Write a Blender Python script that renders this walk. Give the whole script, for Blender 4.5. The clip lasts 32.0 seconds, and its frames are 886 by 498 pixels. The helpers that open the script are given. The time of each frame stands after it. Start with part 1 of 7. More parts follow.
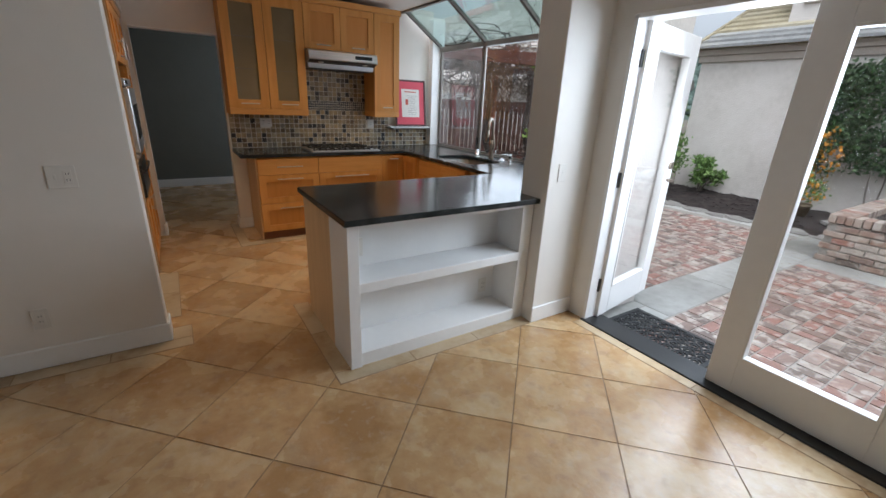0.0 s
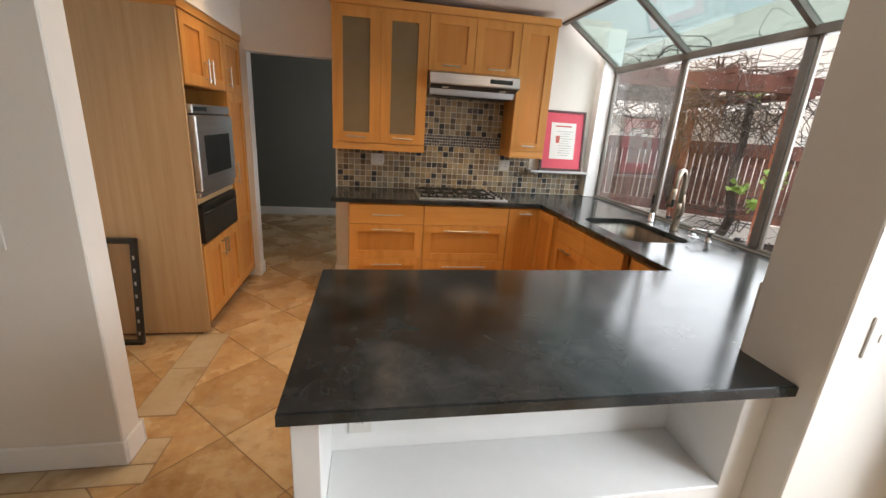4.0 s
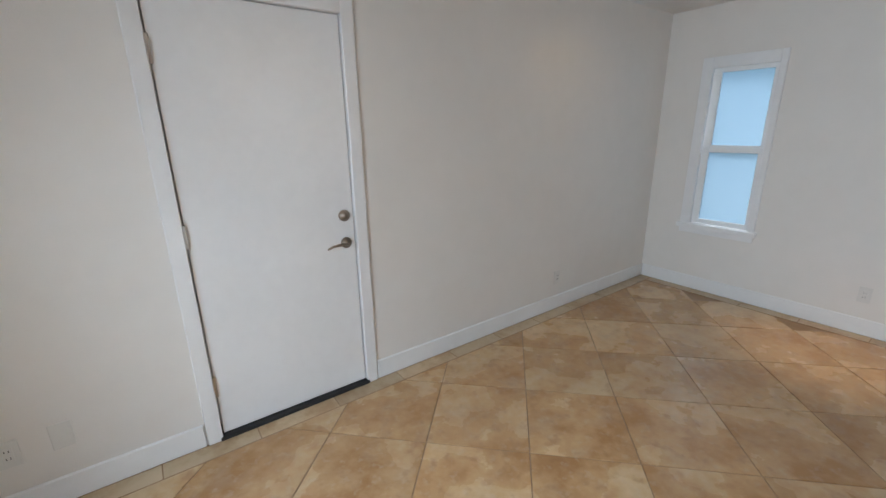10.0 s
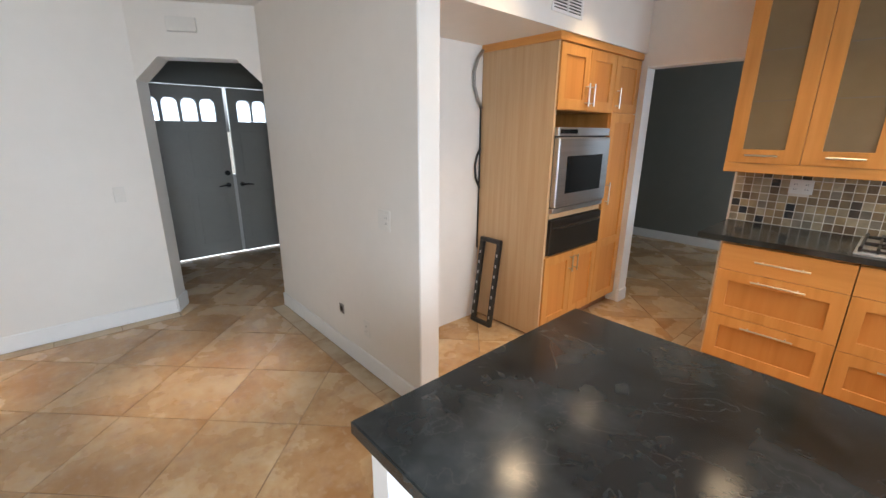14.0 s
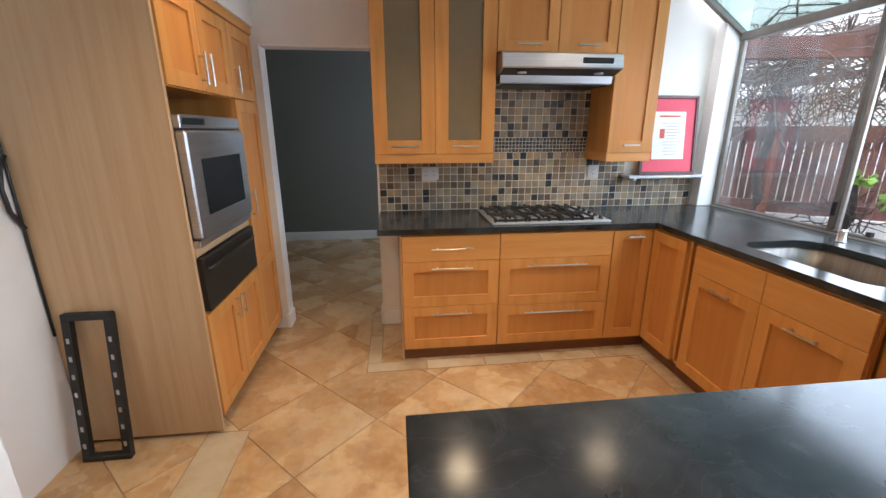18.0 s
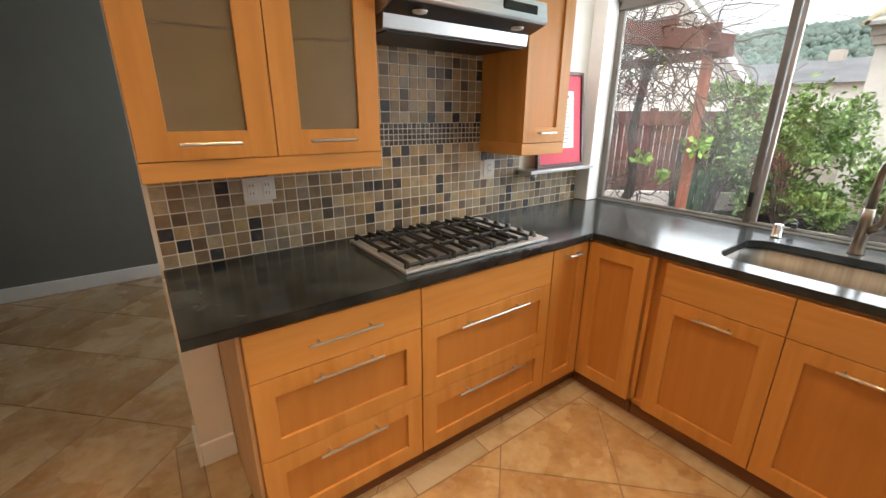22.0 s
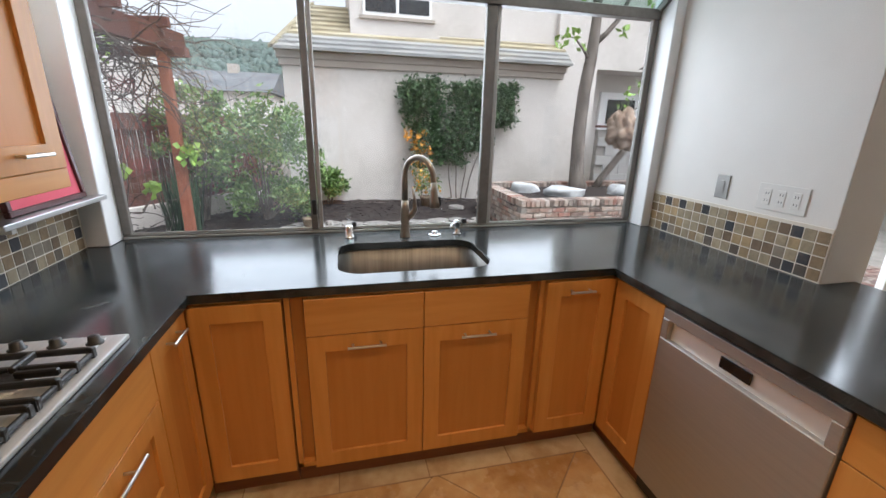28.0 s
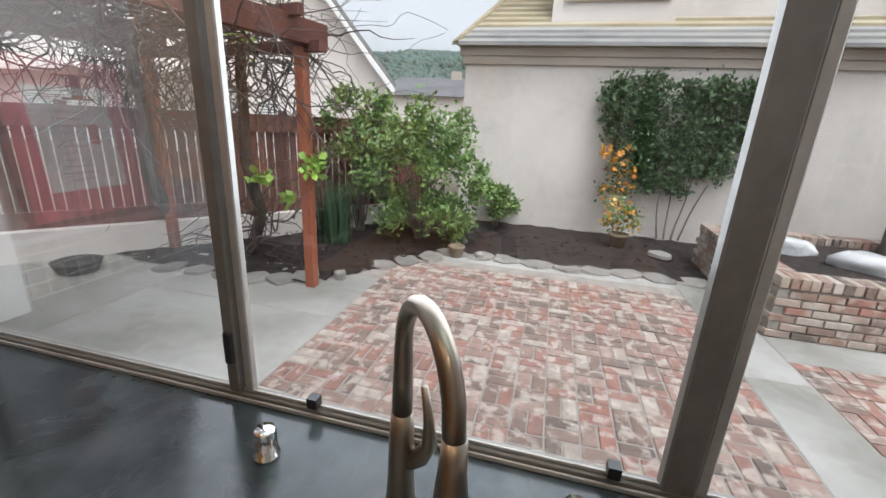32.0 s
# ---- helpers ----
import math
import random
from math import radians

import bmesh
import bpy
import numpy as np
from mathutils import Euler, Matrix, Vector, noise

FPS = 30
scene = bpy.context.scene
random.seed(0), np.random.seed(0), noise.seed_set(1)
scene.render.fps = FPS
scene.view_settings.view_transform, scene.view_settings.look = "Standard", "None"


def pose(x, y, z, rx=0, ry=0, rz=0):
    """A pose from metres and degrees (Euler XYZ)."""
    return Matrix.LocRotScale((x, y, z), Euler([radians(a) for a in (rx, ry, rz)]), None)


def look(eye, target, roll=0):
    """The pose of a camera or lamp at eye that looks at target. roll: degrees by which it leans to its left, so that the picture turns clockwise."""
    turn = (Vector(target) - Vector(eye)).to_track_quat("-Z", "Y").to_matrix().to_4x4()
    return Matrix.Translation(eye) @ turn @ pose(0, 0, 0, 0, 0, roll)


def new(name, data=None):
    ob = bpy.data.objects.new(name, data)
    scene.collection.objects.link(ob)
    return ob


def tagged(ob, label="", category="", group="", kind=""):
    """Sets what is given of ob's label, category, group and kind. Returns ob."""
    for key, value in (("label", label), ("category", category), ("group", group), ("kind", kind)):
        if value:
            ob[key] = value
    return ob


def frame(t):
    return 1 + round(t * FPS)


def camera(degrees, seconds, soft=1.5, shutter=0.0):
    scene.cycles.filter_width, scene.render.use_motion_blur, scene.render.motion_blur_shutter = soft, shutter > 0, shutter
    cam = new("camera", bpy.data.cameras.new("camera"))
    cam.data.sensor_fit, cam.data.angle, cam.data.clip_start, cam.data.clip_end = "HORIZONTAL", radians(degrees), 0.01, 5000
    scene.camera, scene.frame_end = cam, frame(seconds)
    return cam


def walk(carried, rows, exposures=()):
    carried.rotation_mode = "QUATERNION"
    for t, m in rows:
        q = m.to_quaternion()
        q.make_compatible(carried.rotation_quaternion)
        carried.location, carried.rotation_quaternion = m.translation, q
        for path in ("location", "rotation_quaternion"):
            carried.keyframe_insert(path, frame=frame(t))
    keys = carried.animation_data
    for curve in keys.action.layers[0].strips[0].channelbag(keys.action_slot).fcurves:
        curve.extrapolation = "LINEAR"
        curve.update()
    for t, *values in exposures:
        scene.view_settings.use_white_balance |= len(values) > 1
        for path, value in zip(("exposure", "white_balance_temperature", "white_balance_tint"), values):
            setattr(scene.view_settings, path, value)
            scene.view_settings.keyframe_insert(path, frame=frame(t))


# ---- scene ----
cam = camera(94.3, 32.0)
PATH = [
    (0, (-0.662, -1.922, 1.504), (0.369, -0.348, 0.826), 2.6),
    (0.5, (-0.545, -1.714, 1.496), (0.388, -0.079, 0.822), 3.4),
    (1, (-0.433, -1.551, 1.506), (0.414, 0.134, 0.841), 3.1),
    (1.5, (-0.261, -1.411, 1.528), (0.407, 0.362, 0.888), 2.9),
    (2, (-0.164, -1.263, 1.543), (0.335, 0.574, 0.931), 2.6),
    (2.5, (-0.11, -1.044, 1.55), (0.458, 0.783, 0.969), 3.7),
    (4.5, (0.271, -0.692, 1.52), (0.574, 1.196, 0.934), 3.8),
    (5, (0.303, -0.546, 1.5), (0.834, 1.263, 0.833), 3.5),
    (5.5, (0.395, -0.502, 1.501), (0.957, 1.28, 0.788), 2.7),
    (6, (0.499, -0.459, 1.491), (0.724, 1.387, 0.755), 3.1),
    (6.5, (0.481, -0.412, 1.493), (0.082, 1.403, 0.756), 1.8),
    (7, (0.53, -0.319, 1.496), (-0.582, 1.18, 0.776), 1.2),
    (7.5, (0.676, -0.224, 1.518), (-0.974, 0.634, 0.781), 0.3),
    (8, (0.669, -0.319, 1.482), (-1.186, -0.005, 0.803), -0.2),
    (8.5, (0.652, -0.446, 1.496), (-1.235, -0.56, 0.842), -0.5),
    (9, (0.657, -0.53, 1.531), (-1.151, -1.104, 0.894), -0.9),
    (9.5, (0.702, -0.659, 1.517), (-0.804, -1.82, 0.899), -0.6),
    (10, (0.765, -0.753, 1.487), (-0.362, -2.307, 0.926), -0.9),
    (10.5, (0.787, -0.779, 1.495), (-0.209, -2.435, 0.979), -0.6),
    (11, (0.762, -0.778, 1.504), (-0.337, -2.369, 0.99), -0.1),
    (11.5, (0.718, -0.75, 1.507), (-0.684, -2.072, 0.972), 0.5),
    (12, (0.633, -0.617, 1.553), (-1.113, -1.39, 0.957), 0.9),
    (12.5, (0.638, -0.58, 1.501), (-1.273, -0.644, 0.916), 1.7),
    (13, (0.648, -0.499, 1.516), (-1.193, 0.023, 0.933), 1.5),
    (13.5, (0.674, -0.422, 1.534), (-0.967, 0.568, 0.962), 1.2),
    (14, (0.708, -0.363, 1.533), (-0.723, 0.92, 0.98), 0.4),
    (14.5, (0.762, -0.299, 1.542), (-0.503, 1.144, 0.978), 0.3),
    (16.5, (0.411, 0.071, 1.556), (-0.313, 1.82, 0.91), 0.7),
    (17, (0.265, 0.128, 1.498), (-0.253, 1.985, 0.965), 1.0),
    (17.5, (0.058, 0.09, 1.513), (-0.025, 1.992, 0.903), -1.3),
    (18, (-0.005, 0.178, 1.492), (0.215, 2.087, 0.939), -0.1),
    (18.5, (-0.079, 0.303, 1.474), (0.483, 2.124, 0.869), 0.6),
    (19, (-0.227, 0.399, 1.486), (0.694, 2.049, 0.831), -0.6),
    (19.5, (-0.281, 0.545, 1.475), (0.681, 2.182, 0.849), -0.4),
    (20, (-0.28, 0.784, 1.483), (0.678, 2.444, 0.91), -1.6),
    (20.5, (-0.312, 0.967, 1.485), (0.747, 2.554, 0.884), -0.4),
    (21, (-0.334, 1.143, 1.483), (0.864, 2.617, 0.856), -0.2),
    (21.5, (-0.24, 1.306, 1.481), (0.951, 2.79, 0.863), 1.2),
    (22, (-0.125, 1.441, 1.485), (0.995, 2.976, 0.861), 0.3),
    (22.5, (-0.124, 1.614, 1.473), (1.075, 3.089, 0.85), 1.4),
    (23, (-0.138, 1.8, 1.461), (1.218, 3.105, 0.786), 1.6),
    (23.5, (-0.028, 1.866, 1.446), (1.436, 3.054, 0.777), 1.0),
    (24, (0.023, 2.026, 1.405), (1.742, 2.755, 0.688), 0.6),
    (24.5, (-0.058, 2.184, 1.448), (1.776, 2.157, 0.651), -0.8),
    (25, (-0.041, 2.109, 1.462), (1.642, 1.386, 0.658), 1.0),
    (25.5, (-0.043, 2.207, 1.445), (1.432, 1.117, 0.65), 0.1),
    (27.5, (0.041, 2.171, 1.483), (1.823, 1.527, 0.842), 1.2),
    (28, (0.194, 2.065, 1.507), (2.051, 1.611, 0.924), 1.4),
    (28.5, (0.47, 2.024, 1.514), (2.346, 1.618, 0.952), 2.9),
    (29, (0.693, 1.882, 1.535), (2.588, 1.633, 0.949), 2.5),
    (29.5, (0.923, 1.751, 1.551), (2.835, 1.674, 0.971), 2.1),
    (30, (1.201, 1.713, 1.556), (3.118, 1.622, 0.993), 2.7),
    (30.5, (1.438, 1.621, 1.56), (3.356, 1.492, 1.008), 3.1),
    (30.8, (1.546, 1.513, 1.572), (3.469, 1.453, 1.028), 2.2),
    (31, (1.624, 1.481, 1.578), (3.541, 1.498, 1.007), 3.0),
    (31.5, (1.74, 1.489, 1.574), (3.638, 1.701, 0.981), 3.0),
    (32, (1.794, 1.566, 1.577), (3.648, 2.024, 0.984), 2.9),
]
walk(cam, [(t, look(eye, target, roll)) for t, eye, target, roll in PATH], [(0, 0.45, 5800, 8), (1, 0.5, 5900, 9), (2, 0.7, 6700, 9), (4.5, 1.2, 6500, 10), (6, 1.37, 6500, 10), (6.8, 1.7, 6600, 9), (8.2, 1.6, 6200, 9), (9, 1.4, 5600, 7), (9.6, 1.25, 5500, 7), (10, 1.15, 5500, 6), (11, 1.15, 5500, 6), (11.6, 1.25, 5500, 6), (12.2, 1.35, 5850, 7), (13, 1.4, 5700, 7), (14, 1.67, 5700, 7), (17, 1.45, 5500, 6), (18.5, 1.5, 5450, 8), (20, 1.33, 6200, 8), (22, 1.47, 6400, 8), (24, 1.45, 6100, 8), (25, 1.15, 5900, 8), (28, 1.0, 5900, 9), (30, 0.95, 6100, 9), (31, 0.8, 6100, 9), (32, 0.75, 6100, 9)])

SKY, LAMP_K, LAMP_D, DAY_DOORS, DAY_WINDOW, FILL_GREY = 0.18, 21, 42, 48, 21, 7

# ---- world, sun and lamps ----
world = bpy.data.worlds.new("world")
scene.world = world
world.use_nodes = True
wn = world.node_tree.nodes
sky = wn.new("ShaderNodeTexSky")
sky.sky_type, sky.sun_disc = "NISHITA", False
sky.sun_elevation, sky.sun_rotation = radians(64), radians(229)
sky.air_density, sky.dust_density, sky.ozone_density = 1.0, 6.0, 1.0
hsv = wn.new("ShaderNodeHueSaturation")
hsv.inputs["Saturation"].default_value = 0.16
world.node_tree.links.new(sky.outputs[0], hsv.inputs["Color"])
world.node_tree.links.new(hsv.outputs[0], wn["Background"].inputs[0])
wn["Background"].inputs[1].default_value = SKY
sun_data = bpy.data.lights.new("sun", "SUN")
sun_data.energy, sun_data.angle, sun_data.color = 0.2, radians(45), (1.0, 0.96, 0.9)
sun_lamp = new("sun", sun_data)
sun_lamp.matrix_world = look((-4, -6, 22), (4, 1, 0))


# ---- materials ----
def mat(name, cols, rough=0.5, metal=0.0, scales=(2.5, 30.0), stretch=(1, 1, 1), bump=0.05, bump_scale=60.0, rnd=0.0, spec=0.5, detail=6.0,
        rough_var=0.0, sharp=(0.3, 0.7), island=False):
    """A procedural surface: two scales of colour variation, fine relief and, with rnd, a shade of its own for each piece."""
    m = bpy.data.materials.new(name)
    m.use_nodes = True
    nt = m.node_tree
    n, l = nt.nodes, nt.links
    bsdf = n["Principled BSDF"]
    geo = n.new("ShaderNodeNewGeometry")
    mapping = n.new("ShaderNodeMapping")
    mapping.inputs["Scale"].default_value = stretch
    l.new(geo.outputs["Position"], mapping.inputs["Vector"])
    vec = mapping.outputs["Vector"]
    info = n.new("ShaderNodeObjectInfo")
    rand = geo.outputs["Random Per Island"] if island else info.outputs["Random"]
    if rnd:
        shift = n.new("ShaderNodeVectorMath")
        shift.operation = "MULTIPLY_ADD"
        l.new(vec, shift.inputs[0])
        shift.inputs[1].default_value = (1, 1, 1)
        comb = n.new("ShaderNodeMath")
        comb.operation = "MULTIPLY"
        comb.inputs[1].default_value = 37.0
        l.new(rand, comb.inputs[0])
        l.new(comb.outputs[0], shift.inputs[2])
        vec = shift.outputs[0]
    big = n.new("ShaderNodeTexNoise")
    big.inputs["Scale"].default_value, big.inputs["Detail"].default_value = scales[0], detail
    fine = n.new("ShaderNodeTexNoise")
    fine.inputs["Scale"].default_value, fine.inputs["Detail"].default_value = scales[1], 4.0
    l.new(vec, big.inputs["Vector"])
    l.new(vec, fine.inputs["Vector"])
    ramp = n.new("ShaderNodeValToRGB")
    el = ramp.color_ramp.elements
    el[0].position, el[1].position = sharp
    el[0].color, el[1].color = (*cols[0], 1), (*cols[-1], 1)
    for k, c in enumerate(cols[1:-1]):
        e = el.new(sharp[0] + (sharp[1] - sharp[0]) * (k + 1) / (len(cols) - 1))
        e.color = (*c, 1)
    mix = n.new("ShaderNodeMath")
    mix.operation = "MULTIPLY_ADD"
    mix.inputs[1].default_value = 0.35
    l.new(fine.outputs["Fac"], mix.inputs[0])
    sub = n.new("ShaderNodeMath")
    sub.operation = "ADD"
    sub.inputs[1].default_value = -0.175
    l.new(big.outputs["Fac"], sub.inputs[0])
    l.new(sub.outputs[0], mix.inputs[2])
    l.new(mix.outputs[0], ramp.inputs["Fac"])
    colour = ramp.outputs["Color"]
    if rnd:
        hs = n.new("ShaderNodeHueSaturation")
        mr = n.new("ShaderNodeMapRange")
        mr.inputs["To Min"].default_value, mr.inputs["To Max"].default_value = 1 - rnd, 1 + rnd
        l.new(rand, mr.inputs["Value"])
        l.new(mr.outputs[0], hs.inputs["Value"])
        l.new(colour, hs.inputs["Color"])
        colour = hs.outputs["Color"]
    l.new(colour, bsdf.inputs["Base Color"])
    bsdf.inputs["Roughness"].default_value, bsdf.inputs["Metallic"].default_value = rough, metal
    bsdf.inputs["Specular IOR Level"].default_value = spec
    if rough_var:
        rr = n.new("ShaderNodeMapRange")
        rr.inputs["To Min"].default_value, rr.inputs["To Max"].default_value = rough - rough_var, rough + rough_var
        l.new(big.outputs["Fac"], rr.inputs["Value"])
        l.new(rr.outputs[0], bsdf.inputs["Roughness"])
    if bump:
        relief = n.new("ShaderNodeTexNoise")
        relief.inputs["Scale"].default_value, relief.inputs["Detail"].default_value = bump_scale, 3.0
        l.new(vec, relief.inputs["Vector"])
        b = n.new("ShaderNodeBump")
        b.inputs["Strength"].default_value, b.inputs["Distance"].default_value = bump, 0.01
        l.new(relief.outputs["Fac"], b.inputs["Height"])
        l.new(b.outputs[0], bsdf.inputs["Normal"])
    return m


def glass_mat(name, tint=(1, 1, 1), rough=0.0):
    m = bpy.data.materials.new(name)
    m.use_nodes = True
    nt = m.node_tree
    nt.nodes.remove(nt.nodes["Principled BSDF"])
    clear, gloss, mixer, facing, power, scale = (nt.nodes.new("ShaderNode" + k) for k in ("BsdfTransparent", "BsdfGlossy", "MixShader", "LayerWeight", "Math", "Math"))
    clear.inputs[0].default_value = (*tint, 1)
    gloss.inputs["Roughness"].default_value = rough
    power.operation, scale.operation = "POWER", "MULTIPLY_ADD"
    power.inputs[1].default_value, scale.inputs[1].default_value, scale.inputs[2].default_value = 3.0, 0.85, 0.035
    facing.inputs["Blend"].default_value = 0.5
    nt.links.new(facing.outputs["Facing"], power.inputs[0])
    nt.links.new(power.outputs[0], scale.inputs[0])
    nt.links.new(scale.outputs[0], mixer.inputs[0])
    nt.links.new(clear.outputs[0], mixer.inputs[1])
    nt.links.new(gloss.outputs[0], mixer.inputs[2])
    nt.links.new(mixer.outputs[0], nt.nodes["Material Output"].inputs[0])
    return m


def frosted_mat(name, tint):
    """Obscured glass: light from behind is spread, a little passes straight."""
    m = bpy.data.materials.new(name)
    m.use_nodes = True
    nt = m.node_tree
    nt.nodes.remove(nt.nodes["Principled BSDF"])
    clear, spread, gloss, mixer, mixer2 = (nt.nodes.new("ShaderNode" + k) for k in ("BsdfTransparent", "BsdfTranslucent", "BsdfGlossy", "MixShader", "MixShader"))
    clear.inputs[0].default_value = spread.inputs[0].default_value = (*tint, 1)
    gloss.inputs["Roughness"].default_value = 0.3
    mixer.inputs[0].default_value, mixer2.inputs[0].default_value = 0.75, 0.05
    nt.links.new(clear.outputs[0], mixer.inputs[1])
    nt.links.new(spread.outputs[0], mixer.inputs[2])
    nt.links.new(mixer.outputs[0], mixer2.inputs[1])
    nt.links.new(gloss.outputs[0], mixer2.inputs[2])
    nt.links.new(mixer2.outputs[0], nt.nodes["Material Output"].inputs[0])
    return m


def glow_mat(name, colour, power):
    m = bpy.data.materials.new(name)
    m.use_nodes = True
    b = m.node_tree.nodes["Principled BSDF"]
    b.inputs["Emission Color"].default_value = (*colour, 1)
    b.inputs["Emission Strength"].default_value = power
    return m


PAINT = mat("wall_paint", [(0.755, 0.722, 0.668), (0.805, 0.772, 0.718)], 0.55, scales=(0.7, 9), bump=0.12, bump_scale=220)
CEIL = mat("ceiling_paint", [(0.78, 0.76, 0.72), (0.82, 0.80, 0.77)], 0.7, scales=(0.7, 9), bump=0.15, bump_scale=180)
TRIM = mat("white_trim_paint", [(0.79, 0.785, 0.77), (0.85, 0.845, 0.83)], 0.35, scales=(2, 20), bump=0.03)
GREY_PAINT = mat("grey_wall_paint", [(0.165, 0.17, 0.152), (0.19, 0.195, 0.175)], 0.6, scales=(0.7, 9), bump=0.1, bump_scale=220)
DOOR_GREY = mat("grey_door_paint", [(0.32, 0.315, 0.285), (0.35, 0.345, 0.315)], 0.45, scales=(2, 20), bump=0.03)
STONE_TILE = mat("tan_stone_tile", [(0.38, 0.21, 0.085), (0.47, 0.29, 0.133), (0.53, 0.352, 0.175), (0.59, 0.44, 0.25)], 0.27, scales=(2.4, 17), bump=0.16,
                 bump_scale=26, rnd=0.09, rough_var=0.12, sharp=(0.33, 0.66), detail=8)
BORDER_TILE = mat("pale_stone_border", [(0.36, 0.24, 0.125), (0.50, 0.38, 0.23), (0.56, 0.45, 0.30)], 0.35, scales=(4, 22), bump=0.1, bump_scale=40, rnd=0.12,
                  rough_var=0.1)
GROUT = mat("floor_grout", [(0.26, 0.165, 0.09), (0.33, 0.22, 0.13)], 0.8, scales=(6, 60), bump=0.1)
WOOD = mat("honey_beech", [(0.53, 0.235, 0.052), (0.60, 0.275, 0.066), (0.635, 0.305, 0.08)], 0.40, scales=(1.2, 3.2), stretch=(14, 14, 1.0), bump=0.02,
           bump_scale=24, rnd=0.05, spec=0.35)
WOOD_H = mat("honey_beech_crosswise", [(0.54, 0.24, 0.054), (0.60, 0.28, 0.068), (0.64, 0.31, 0.082)], 0.40, scales=(1.2, 3.2), stretch=(1.5, 1.5, 16), bump=0.02,
             bump_scale=24, rnd=0.05)
WOOD_PANEL = mat("honey_beech_panel", [(0.50, 0.205, 0.043), (0.54, 0.228, 0.052), (0.57, 0.25, 0.06)], 0.42, scales=(1.2, 3.2), stretch=(14, 14, 1.0), bump=0.02,
                 bump_scale=24, rnd=0.06, spec=0.3)
WOOD_SIDE = mat("pale_oak_laminate", [(0.50, 0.325, 0.165), (0.54, 0.365, 0.195), (0.565, 0.395, 0.22)], 0.5, scales=(1.6, 5), stretch=(22, 22, 0.8), bump=0.03, bump_scale=30)
PALE_BEECH = mat("pale_beech_panel", [(0.60, 0.40, 0.21), (0.66, 0.45, 0.245), (0.70, 0.49, 0.28)], 0.45, scales=(1.4, 4), stretch=(14, 14, 0.8), bump=0.02, bump_scale=24)
TOE = mat("dark_stained_toe_kick", [(0.16, 0.055, 0.02), (0.22, 0.085, 0.03)], 0.5, scales=(1.5, 5), stretch=(1.5, 1.5, 14))
STONE_TOP = mat("black_soapstone", [(0.010, 0.0115, 0.0115), (0.018, 0.021, 0.0215), (0.036, 0.042, 0.043), (0.075, 0.085, 0.087)], 0.165, scales=(2.6, 9), bump=0.02, bump_scale=14,
                rough_var=0.05, sharp=(0.36, 0.80), detail=12, spec=0.42)
STEEL = mat("brushed_steel", [(0.56, 0.565, 0.575), (0.66, 0.665, 0.675)], 0.36, 1.0, scales=(2, 6), stretch=(1, 1, 50), bump=0.01, bump_scale=40)
DW_STEEL = mat("dishwasher_steel", [(0.37, 0.365, 0.36), (0.40, 0.395, 0.39)], 0.42, 0.55, scales=(2, 6), stretch=(1, 1, 50), bump=0.01, bump_scale=40)
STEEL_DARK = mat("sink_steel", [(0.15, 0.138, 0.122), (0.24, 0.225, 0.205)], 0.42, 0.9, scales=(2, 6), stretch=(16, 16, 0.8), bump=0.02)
CHROME = mat("chrome", [(0.72, 0.72, 0.72), (0.78, 0.78, 0.78)], 0.10, 1.0, bump=0.0)
NICKEL = mat("brushed_nickel", [(0.28, 0.235, 0.19), (0.35, 0.30, 0.245)], 0.34, 1.0, bump=0.0)
COOK_STEEL = mat("cooktop_steel", [(0.55, 0.555, 0.56), (0.66, 0.665, 0.67)], 0.42, 0.6, scales=(2, 6), stretch=(1, 40, 1), bump=0.01, bump_scale=40)
HANDLE = mat("satin_steel_handle", [(0.56, 0.53, 0.48), (0.62, 0.59, 0.54)], 0.28, 1.0, bump=0.0)
IRON = mat("cast_iron", [(0.012, 0.012, 0.012), (0.022, 0.021, 0.020)], 0.38, scales=(8, 60), bump=0.15, bump_scale=150)
BLACK = mat("black_metal", [(0.010, 0.010, 0.010), (0.018, 0.018, 0.018)], 0.4, bump=0.02)
BLACK_GLASS = mat("dark_oven_glass", [(0.010, 0.011, 0.012), (0.014, 0.015, 0.016)], 0.06, bump=0.0)
DRAWER_BLACK = mat("dark_steel_front", [(0.03, 0.028, 0.025), (0.045, 0.042, 0.038)], 0.3, 0.6, bump=0.0)
PLASTIC = mat("white_plastic", [(0.70, 0.68, 0.63), (0.76, 0.74, 0.69)], 0.35, bump=0.0)
BRIGHT_STRIP = mat("polished_metal_strip", [(0.74, 0.74, 0.73), (0.80, 0.80, 0.79)], 0.35, 0.35, scales=(6, 30), bump=0.05)
PLASTIC_GREY = mat("grey_metal_plate", [(0.30, 0.29, 0.27), (0.36, 0.35, 0.33)], 0.35, 0.7, bump=0.0)
ALU = mat("aged_aluminium", [(0.14, 0.128, 0.112), (0.20, 0.185, 0.165)], 0.45, 0.35, scales=(5, 40), bump=0.04)
ALU_PALE = mat("worn_aluminium", [(0.36, 0.34, 0.31), (0.47, 0.45, 0.42)], 0.4, 0.5, scales=(5, 40), bump=0.04)


